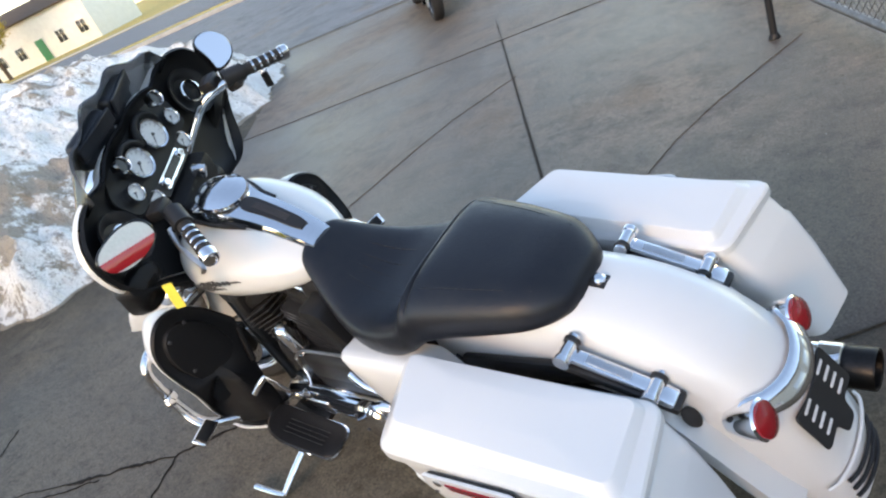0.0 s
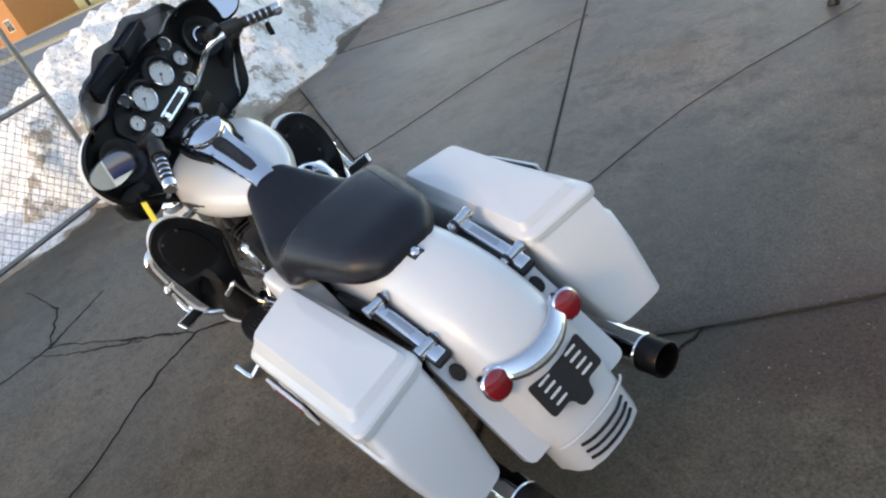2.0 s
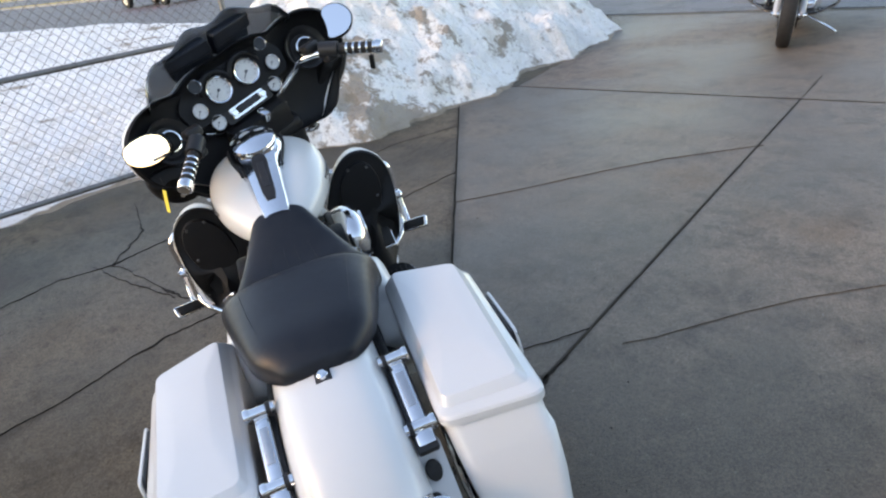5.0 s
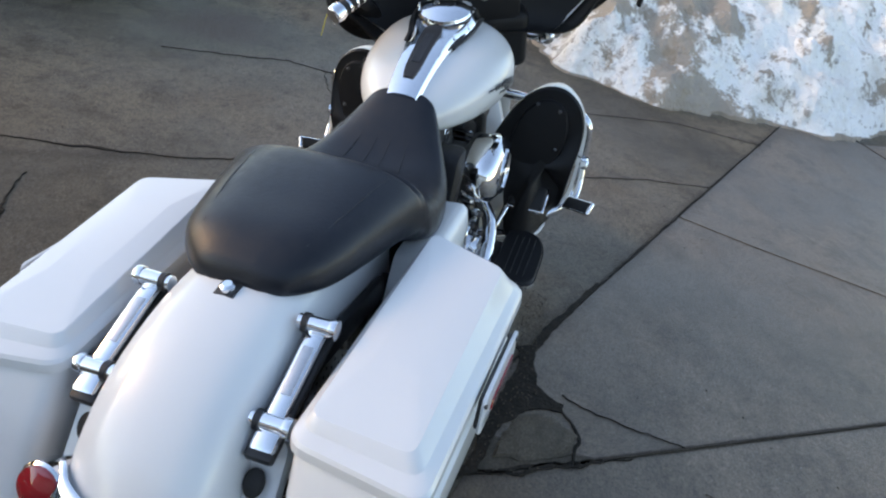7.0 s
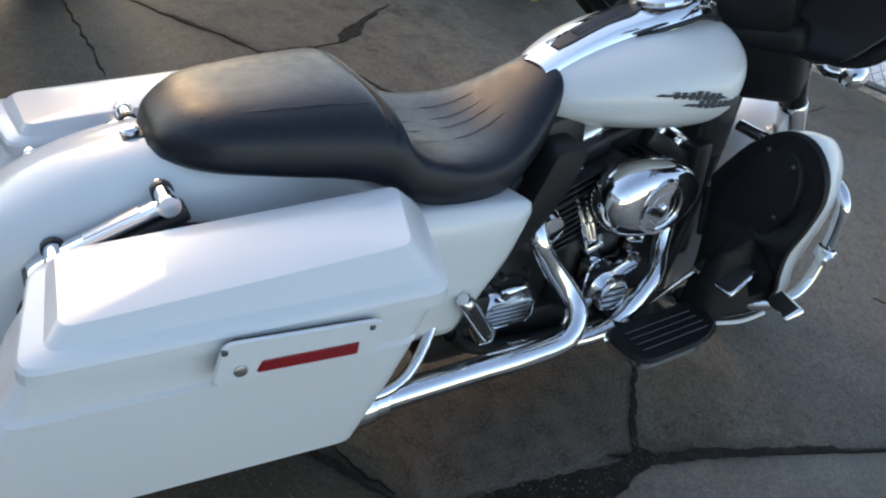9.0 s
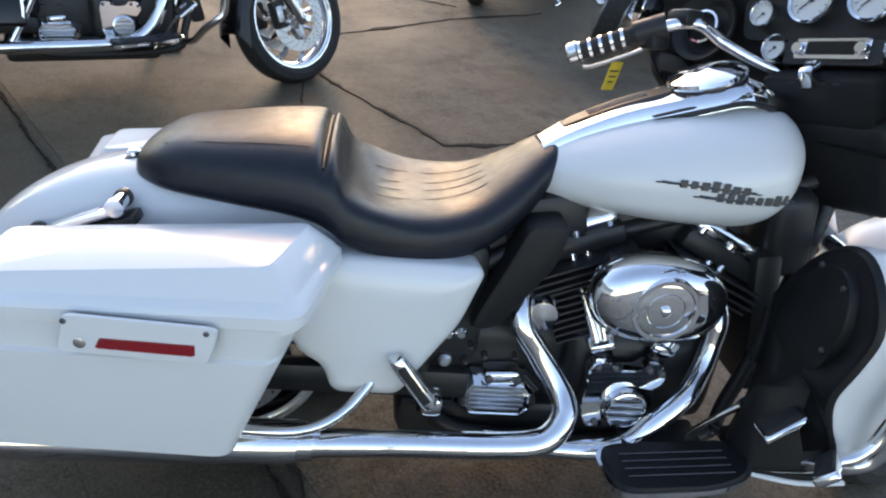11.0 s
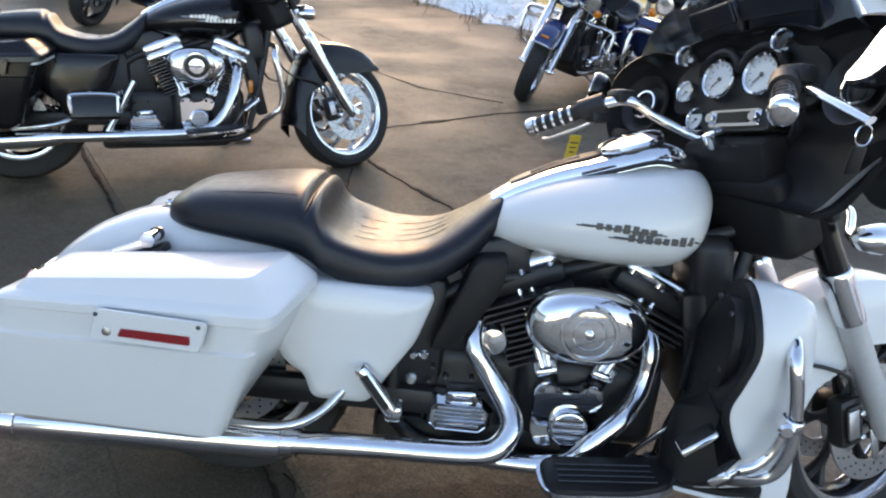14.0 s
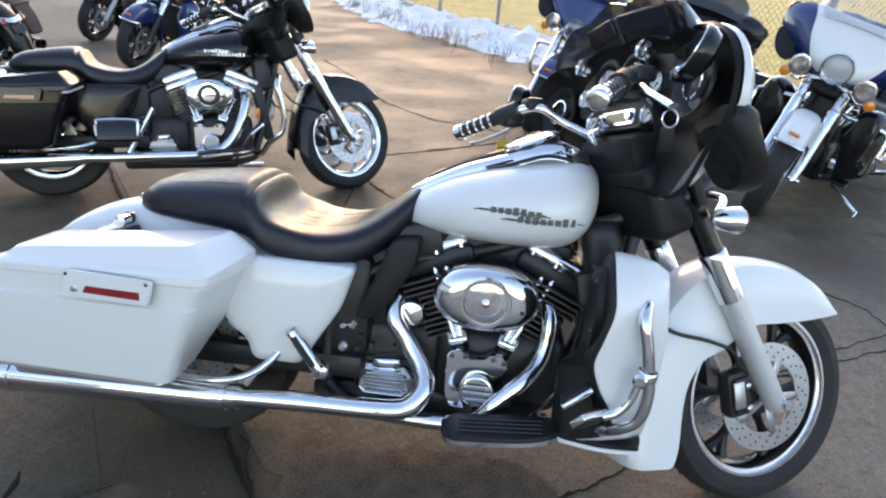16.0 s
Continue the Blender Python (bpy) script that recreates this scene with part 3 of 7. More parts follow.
        part("lens", lathe([(0.032, 0.0), (0.030, 0.008), (0.012, 0.016), (0.0005, 0.017)], 24, at), RED if o.get("red_signals") else AMBER, sig, m=st)
        # lower wing trim behind the fork
        part("fairing_bracket", box(0.03, 0.02, 0.16, pose(1.25, 0.16 * s, 0.90, 0, -24, 0), 0.006), PLASTIC, bike, m=st)


TANK = [(0.575, 0.012, 0.745, 0.757, 0.733), (0.60, 0.065, 0.75, 0.79, 0.712), (0.66, 0.12, 0.765, 0.832, 0.698), (0.75, 0.165, 0.78, 0.873, 0.690), (0.85, 0.192, 0.79, 0.905, 0.685), (0.95, 0.203, 0.80, 0.928, 0.685),
        (1.02, 0.195, 0.81, 0.935, 0.692), (1.07, 0.160, 0.82, 0.922, 0.722), (1.10, 0.095, 0.83, 0.895, 0.770), (1.108, 0.02, 0.835, 0.85, 0.82)]
SEAT = [(-0.156, 0.045, 0.712, 0.692), (-0.138, 0.088, 0.743, 0.680), (-0.08, 0.138, 0.777, 0.670), (0.02, 0.167, 0.796, 0.662), (0.12, 0.188, 0.808, 0.655), (0.18, 0.200, 0.810, 0.644), (0.212, 0.206, 0.792, 0.630), (0.245, 0.210, 0.742, 0.613),
        (0.31, 0.208, 0.713, 0.595), (0.40, 0.196, 0.706, 0.588), (0.48, 0.172, 0.722, 0.603), (0.55, 0.138, 0.762, 0.638), (0.60, 0.105, 0.800, 0.69), (0.627, 0.08, 0.816, 0.74), (0.645, 0.03, 0.808, 0.77)]
CROWN = [(0.27, 0.66, -3), (0.16, 0.69, 0.0), (0.0, 0.712, 5), (-0.166, 0.700, 12), (-0.27, 0.672, 22), (-0.36, 0.625, 34), (-0.43, 0.562, 48), (-0.485, 0.48, 60), (-0.525, 0.39, 68), (-0.555, 0.30, 74), (-0.573, 0.226, 79), (-0.577, 0.209, 82)]


def tank_and_seat(bike, o):
    paint = o["paint"]
    rings = [super_ring(r[0], max(r[1], 0.008), r[2], r[3], r[4], 2.25, 40) for r in spline_rows(TANK, 4)]
    tank = part("fuel_tank", loft(rings), paint, bike, o["paintname"] + " teardrop fuel tank")
    # console along the tank's spine
    rows = [(0.605, 0.040, 0.800), (0.66, 0.046, 0.838), (0.75, 0.052, 0.884), (0.83, 0.058, 0.913), (0.90, 0.076, 0.943), (0.96, 0.080, 0.962), (1.02, 0.072, 0.955), (1.07, 0.045, 0.93)]
    rings = []
    for x, w, z in spline_rows(rows, 3):
        rings.append([Vector((x, w * y, z + dz)) for y, dz in ((-1.12, -0.03), (-1.1, -0.012), (-0.92, 0.006), (-0.5, 0.011), (0, 0.012), (0.5, 0.011), (0.92, 0.006), (1.1, -0.012), (1.12, -0.03))])
    part("console", loft(rings), CHROME, tank, "polished tank console")
    for q in (-1, 1):
        part("console_trim", tube([(x, q * w * 1.15, z - 0.022) for x, w, z in rows[:7]], 0.0055, 8, 3), BLACK, tank)
    ins = []
    for x, w, z in spline_rows([(0.645, 0.014, 0.829), (0.675, 0.021, 0.847), (0.75, 0.024, 0.884), (0.82, 0.026, 0.911), (0.845, 0.016, 0.919)], 3):
        ins.append([Vector((x, w * y, z + dz)) for y, dz in ((-1, 0.006), (-0.9, 0.0155), (0, 0.0165), (0.9, 0.0155), (1, 0.006))])
    part("console_inset", loft(ins), BLACK, tank, "black ribbed console inset")
    for y in (-0.009, -0.003, 0.003, 0.009):
        part("inset_rib", tube([(0.69, y, 0.872), (0.75, y, 0.9005), (0.80, y, 0.9205)], 0.0016, 6, 2), GREYINK, tank)
    for s in (-1, 1):
        part("console_slot", tube([(0.80, 0.066 * s, 0.892), (0.88, 0.072 * s, 0.921), (0.95, 0.078 * s, 0.938)], 0.005, 8, 3, 0.6), BLACK, tank)
    at = axis_pose((0.916, 0, 0.958), (-0.36, 0, 0.93))
    part("fuel_cap", lathe([(0.072, 0.0), (0.076, 0.007), (0.073, 0.014), (0.052, 0.022), (0.024, 0.0265), (0.0005, 0.027)], 40, at), CHROME, tank, "domed chrome fuel cap")
    part("cap_ring", lathe([(0.074, -0.02), (0.074, 0.0), (0.066, 0.003)], 40, at, cap=False), BLACK, tank)
    # emblem: bars in place of the lettering
    for s in (-1, 1):
        for k, (x0, x1, z) in enumerate(((0.795, 0.965, 0.804), (0.865, 1.052, 0.787))):
            bars = bmesh.new()
            pts = []
            n = 10 + k
            for i in range(n):
                x = x0 + (x1 - x0) * i / (n - 1)
                row = min(spline_rows(TANK, 8), key=lambda q: abs(q[0] - x))
                y = row[1] * (1 - abs((z - row[2]) / (row[3] - row[2] if z > row[2] else row[2] - row[4])) ** 2.25) ** (1 / 2.25)
                pts.append(Vector((x, s * (y + 0.0015), z)))
            for i, p in enumerate(pts):
                h = (0.021, 0.015, 0.016, 0.020, 0.015)[(i * 3 + k) % 5] if 1 < i < n - 1 else 0.003
                box((0.013, 0.0155, 0.0145)[i % 3] if h > 0.005 else 0.024, 0.003, h, Matrix.Translation(p + Vector((0, 0, 0.3 * (h - 0.01)))) @ pose(0, 0, 0, 0, 1, 0), 0.0015, 1, bars)
            tube([pts[0], pts[n // 2], pts[-1]], 0.0022, 6, 5, bm=bars)
            part("tank_emblem", bars, o.get("emblem", GREYINK), tank, "metal emblem shown as plain bars")
    if o.get("seat", True):
        rings = []
        for x, w, zt, zb in spline_rows(SEAT, 9):
            ring = super_ring(x, max(w, 0.01), zb + (zt - zb) * 0.40, zt, zb, 2.7, 40)
            dish = 0.05 * math.exp(-(((x - 0.29) / 0.075) ** 2)) + 0.028 * math.exp(-(((x - 0.42) / 0.08) ** 2)) + 0.006 * math.exp(-(((x - 0.0) / 0.1) ** 2))
            notch = 0.020 * math.exp(-(((x - 0.193) / 0.0065) ** 2)) - 0.006 * math.exp(-(((x - 0.212) / 0.012) ** 2))
            for p in ring:
                if p.z > zb + (zt - zb) * 0.5:
                    f = p.y / max(w, 0.01)
                    p.z += dish * (f ** 2 - 0.55) - notch * max(0, 1 - f ** 4)
            rings.append(ring)
        seat = part("seat", loft(rings), LEATHER, bike, "black leather two-up seat")

        def on_seat(x, f):
            row = min(spline_rows(SEAT, 8), key=lambda q: abs(q[0] - x))
            y = row[1] * f
            zc = row[3] + (row[2] - row[3]) * 0.40
            dish = 0.05 * math.exp(-(((x - 0.29) / 0.075) ** 2)) + 0.028 * math.exp(-(((x - 0.42) / 0.08) ** 2)) + 0.006 * math.exp(-((x / 0.1) ** 2))
            return Vector((x, y, zc + (row[2] - zc) * (1 - abs(f) ** 2.7) ** (1 / 2.7) + 0.0005 + dish * (f * f - 0.55)))

        seam = [on_seat(0.193, f) - Vector((0, 0, 0.017 * (1 - f ** 4))) for f in (-0.85, -0.7, -0.4, 0, 0.4, 0.7, 0.85)]
        part("seam", tube(seam, 0.0022, 6, 4), BLACK, seat)
        for f in (-0.70, 0.70):
            part("seam", tube([on_seat(x, f) for x in (0.165, 0.10, 0.03, -0.04, -0.09)], 0.0006, 6, 4), LEATHER, seat)
        for f in (-0.42, -0.12, 0.12, 0.42):
            part("pleat", tube([on_seat(x, f * (1.1 - 0.5 * x)) for x in (0.29, 0.34, 0.40, 0.46, 0.51)], 0.0006, 6, 3), BLACK, seat)
        part("seat_screw", lathe([(0.013, 0), (0.013, 0.008), (0.008, 0.012)], 16, axis_pose((-0.172, 0, 0.703), (-0.15, 0, 1))), CHROME, bike)
        part("seat_tab", box(0.035, 0.035, 0.004, pose(-0.17, 0, 0.702, 0, -12, 0), 0.001), BLACK, bike)


def bag(bike, o, s):
    """Hard saddlebag: body, lid, latch plate with reflector, mounting rail."""
    paint, lidp = o.get("bag_paint", o["paint"]), o.get("lid", o["paint"])

    def quad(ro, ri, fi, fo, r, kk=6):
        return [Vector((p.x, p.y * s, p.z)) for p in soft_corner([ro, ri, fi, fo], r, kk)]

    body = [quad((-0.468, -0.345, 0.30), (-0.445, -0.25, 0.298), (0.038, -0.24, 0.298), (0.045, -0.37, 0.30), 0.03),
            quad((-0.490, -0.372, 0.325), (-0.465, -0.225, 0.318), (0.073, -0.215, 0.318), (0.08, -0.398, 0.325), 0.035),
            quad((-0.44, -0.395, 0.45), (-0.41, -0.205, 0.45), (0.158, -0.205, 0.45), (0.12, -0.418, 0.45), 0.035),
            quad((-0.405, -0.402, 0.525), (-0.375, -0.197, 0.525), (0.203, -0.20, 0.545), (0.150, -0.422, 0.53), 0.035),
            quad((-0.402, -0.395, 0.53), (-0.372, -0.197, 0.53), (0.206, -0.20, 0.55), (0.152, -0.416, 0.535), 0.035),
            quad((-0.370, -0.396, 0.583), (-0.337, -0.192, 0.583), (0.230, -0.21, 0.620), (0.178, -0.419, 0.598), 0.035)]
    b = part("saddlebag", loft(body), paint, bike, o["paintname"] + " hard saddlebag")
    lid = [quad((-0.366, -0.399, 0.580), (-0.336, -0.188, 0.584), (0.236, -0.209, 0.622), (0.182, -0.421, 0.594), 0.035),
           quad((-0.374, -0.406, 0.584), (-0.340, -0.184, 0.588), (0.243, -0.205, 0.627), (0.188, -0.428, 0.599), 0.035),
           quad((-0.373, -0.406, 0.600), (-0.339, -0.185, 0.603), (0.241, -0.207, 0.646), (0.187, -0.427, 0.619), 0.035),
           quad((-0.369, -0.402, 0.606), (-0.335, -0.188, 0.609), (0.237, -0.210, 0.651), (0.183, -0.423, 0.625), 0.034),
           quad((-0.362, -0.397, 0.609), (-0.330, -0.192, 0.612), (0.232, -0.213, 0.655), (0.178, -0.418, 0.629), 0.032),
           quad((-0.342, -0.388, 0.613), (-0.320, -0.198, 0.616), (0.226, -0.217, 0.660), (0.170, -0.410, 0.636), 0.026),
           quad((-0.339, -0.386, 0.614), (-0.318, -0.199, 0.617), (0.224, -0.218, 0.662), (0.168, -0.408, 0.638), 0.025),
           quad((-0.322, -0.371, 0.631), (-0.309, -0.207, 0.634), (0.186, -0.230, 0.691), (0.134, -0.388, 0.681), 0.022),
           quad((-0.319, -0.369, 0.633), (-0.307, -0.209, 0.636), (0.182, -0.232, 0.693), (0.130, -0.385, 0.684), 0.021)]
    mid = Vector((-0.07, -0.295 * s, 0.670))
    top = [mid + (p - mid) * 0.5 + Vector((0, 0, 0.0045)) for p in lid[-1]]
    lid.append(top)
    part("lid", loft(lid), lidp, b, "raised bag lid", sharp=20)
    part("lid_seal", loft([quad((-0.366, -0.397, z), (-0.334, -0.192, z), (0.231, -0.210, z + 0.030), (0.178, -0.418, z + 0.006), 0.035) for z in (0.578, 0.588)]), DIAL, b, "pale seal below the lid")
    # latch

    at = Matrix.Translation((-0.05, -0.424 * s, 0.578)) @ Matrix.Rotation(radians(2.2) * -s, 4, "Z") @ Matrix.Rotation(radians(90) * s, 4, "X")
    if s < 0:
        at = at @ Matrix.Rotation(math.pi, 4, "Z")
    fl = 1 if s > 0 else -1
    latch = part("latch", slab([(-0.115, -0.03 * fl), (0.105, -0.036 * fl), (0.12, 0.028 * fl), (-0.10, 0.034 * fl)], 0.007, at @ Matrix.Translation((0, 0, 0.006)), 0.012), paint, b, "bag latch plate with reflector")
    part("latch_gap", slab([(-0.108, -0.027 * fl), (0.10, -0.032 * fl), (0.113, 0.025 * fl), (-0.094, 0.031 * fl)], 0.008, at @ Matrix.Translation((0, 0, -0.001)), 0.012), BLACK, latch)
    part("reflector", slab([(-0.058, -0.019 * fl), (0.085, -0.022 * fl), (0.085, -0.003 * fl), (-0.05, -0.002 * fl)], 0.016, at, 0.002), RED, latch, "red reflector strip")
    for x, y in ((-0.098, 0.022), (0.102, 0.018)):
        part("rivet", lathe([(0.0045, 0.01), (0.0045, 0.0145), (0.002, 0.016)], 12, at @ Matrix.Translation((x, y * fl, 0))), GREYINK, latch)
    part("lock", lathe([(0.009, 0.01), (0.009, 0.015), (0.006, 0.016)], 16, at @ Matrix.Translation((-0.078, -0.012 * fl, 0))), ALU, latch)

    # bag guard rail below
    part("bag_rail", tube([(0.34, -0.20 * s, 0.42), (0.27, -0.26 * s, 0.335), (0.18, -0.30 * s, 0.305), (0.02, -0.28 * s, 0.29)], 0.011, 10), CHROME, bike)


def rear_end(bike, o):
    paint = o["paint"]
    w = o.get("fender_w", 0.118)
    rings = []
    for x, z, ang in spline_rows(CROWN, 3):
        a = radians(ang)
        nrm = Vector((-math.sin(a), 0, math.cos(a)))
        hw = w * (1.0 if ang < 50 else 1.0 - 0.06 * (ang - 50) / 34)
        drop = 0.17 if ang < 40 else 0.17 - 0.09 * (ang - 40) / 44
        prof = [(-hw - 0.01, -drop), (-hw - 0.006, -0.075), (-hw * 0.96, -0.04), (-hw * 0.80, -0.014), (-hw * 0.45, 0.0), (0, 0.004), (hw * 0.45, 0.0), (hw * 0.80, -0.014), (hw * 0.96, -0.04), (hw + 0.006, -0.075), (hw + 0.01, -drop)]
        inner = [(y * 0.95, q - 0.006) for y, q in reversed(prof)]
        rings.append([Vector((x, y, z)) + nrm * q for y, q in prof + inner])
    part("rear_fender", loft(rings), paint, bike, o["paintname"] + " rear mudguard")
    if o.get("filler", True):
        for s in (-1, 1):
            top, bot = Vector((-0.295, 0.108 * s, 0.56)), Vector((-0.498, 0.085 * s, 0.288))
            d = (bot - top).normalized()
            out = Vector((0, s, 0))
            n = out.cross(d) * s
            if n.x > 0:
                n = -n
            ring = soft_corner([top, top + out * 0.068, bot + out * 0.092, bot + out * 0.04, bot], 0.028, 5)
            part("filler_panel", loft([[p + n * h for p in ring] for h in (-0.03, -0.004, 0.0)]), paint, bike, "panel between mudguard and bag")
            g = Vector((-0.345, 0.143 * s, 0.508))
            part("grommet", lathe([(0.019, 0), (0.02, 0.005), (0.015, 0.009), (0.0005, 0.0095)], 24, axis_pose(g, n) @ Matrix.Diagonal((0.85, 1.15, 1, 1))), RUBBER, bike, "black rubber plug")
    for s in (-1, 1):
        at = axis_pose((-0.462, 0.121 * s, 0.508), (-0.93, 0, 0.36))
        sig = part("tail_lamp", lathe([(0.008, -0.075), (0.022, -0.062), (0.033, -0.03), (0.037, -0.004), (0.038, 0.004), (0.034, 0.008)], 28, at), CHROME, bike, "chrome bullet tail lamp")
        part("lens", lathe([(0.034, 0.004), (0.033, 0.012), (0.016, 0.02), (0.0005, 0.021)], 28, at), RED, sig, "red lens")
    bar = [(-0.425, 0.125, 0.505), (-0.442, 0.112, 0.522), (-0.468, 0.090, 0.516), (-0.490, 0.048, 0.508), (-0.497, 0, 0.505), (-0.490, -0.048, 0.508), (-0.468, -0.090, 0.516), (-0.442, -0.112, 0.522), (-0.425, -0.125, 0.505)]
    path = smooth_path(bar, 5)
    rings = []
    for i, p in enumerate(path):
        d = (path[min(i + 1, len(path) - 1)] - path[max(i - 1, 0)]).normalized()
        n = Vector((-0.72, 3.4 * p.y, 0.62)).normalized()
        n = (n - d * n.dot(d)).normalized()
        wide = d.cross(n)
        hw = 0.014 + 0.013 * max(0, 1 - (p.y / 0.12) ** 2) ** 0.5
        rings.append([p + wide * hw * math.copysign(abs(math.cos(a)) ** 0.7, math.cos(a)) + n * (0.008 * math.sin(a) - 0.002) for a in (2 * math.pi * q / 14 for q in range(14))])
    part("lamp_bar", loft(rings), CHROME, bike, "curved chrome lamp bar")
    # number plate carrier, empty
    t, b = Vector((-0.497, 0, 0.468)), Vector((-0.541, 0, 0.388))
    d = (b - t).normalized()
    n = Vector((d.z, 0, -d.x))
    n = -n if n.x > 0 else n
    at = Matrix(((0, d.x, n.x, t.x), (1, 0, 0, 0), (0, d.z, n.z, t.z), (0, 0, 0, 1)))
    plate = slab([(-0.086, 0), (-0.03, 0.012), (0.03, 0.012), (0.086, 0), (0.086, 0.092), (0.03, 0.092), (0.02, 0.125), (-0.02, 0.125), (-0.03, 0.092), (-0.086, 0.092)], 0.006, at, 0.012)
    pl = part("plate_carrier", plate, BLACK, bike, "empty slotted black plate carrier")
    for s in (-1, 1):
        for k in range(4):
            part("slot", slab([(0.045 * s - 0.018, 0.014 + 0.019 * k), (0.045 * s + 0.018, 0.014 + 0.019 * k), (0.045 * s + 0.018, 0.020 + 0.019 * k), (0.045 * s - 0.018, 0.020 + 0.019 * k)], 0.0072, at, 0.003, 0.001), paint if o.get("filler", True) else BLACK, pl)
    for k in range(3):
        px, pz = ((-0.566, 0.278), (-0.571, 0.256), (-0.575, 0.234))[k]
        part("tail_slot", tube([(px + 0.008, 0.075, pz + 0.003), (px - 0.003, 0.045, pz + 0.001), (px - 0.007, 0, pz), (px - 0.003, -0.045, pz + 0.001), (px + 0.008, -0.075, pz + 0.003)], 0.0042, 8, 4, 0.8), BLACK, bike)
    lip = [(-0.534, 0.112, 0.300), (-0.548, 0.095, 0.303), (-0.560, 0.05, 0.305), (-0.5635, 0, 0.306), (-0.560, -0.05, 0.305), (-0.548, -0.095, 0.303), (-0.534, -0.112, 0.300)]
    part("tail_lip", tube(lip, 0.0035, 8, 4), paint, bike)
    turn = wheel(bike, Vector((0, 0, 0.312)), 0.315, 0.17, 0.212, Matrix(), o["wheel"], o["rim"])
    disc(bike, turn, 0.095, 0.145, Matrix())
    for s in (-1, 1):
        part("fender_strut", box(0.36, 0.022, 0.055, pose(-0.02, 0.140 * s, 0.575, 0, 6, 0), 0.01), BLACK, bike)
        rail = part("docking_rail", box(0.17, 0.032, 0.018, pose(-0.235, 0.150 * s, 0.622, 0, -24, 0), 0.006), CHROME, bike, "chrome docking bracket")
        part("rail_window", box(0.085, 0.018, 0.004, pose(-0.229, 0.150 * s, 0.6345, 0, -24, 0), 0.0015), ALU, rail)
        part("rail_base", box(0.24, 0.046, 0.02, pose(-0.235, 0.148 * s, 0.600, 0, -22, 0), 0.006), BLACK, rail)
        for x, z in ((-0.155, 0.668), (-0.305, 0.592)):
            post = part("docking_post", tube([(x, 0.116 * s, z), (x, 0.176 * s, z)], [0.0135, 0.0145], 16), CHROME, rail)
            part("post_groove", tube([(x, 0.124 * s, z), (x, 0.134 * s, z)], 0.0165, 16), BLACK, post)
            part("post_end", lathe([(0.0165, -0.006), (0.0175, 0.0), (0.0165, 0.006), (0.006, 0.007)], 16, axis_pose((x, 0.176 * s, z), (0, s, 0))), CHROME, post)
        part("rail_block", box(0.035, 0.04, 0.03, pose(-0.322, 0.15 * s, 0.57, 0, -30, 0), 0.007), CHROME, rail)
        part("swingarm", box(0.55, 0.045, 0.07, pose(0.24, 0.13 * s, 0.31), 0.015), BLACK, bike)
        part("shock", tube([(0.02, 0.155 * s, 0.36), (0.20, 0.155 * s, 0.56)], 0.028, 14), BLACK, bike)


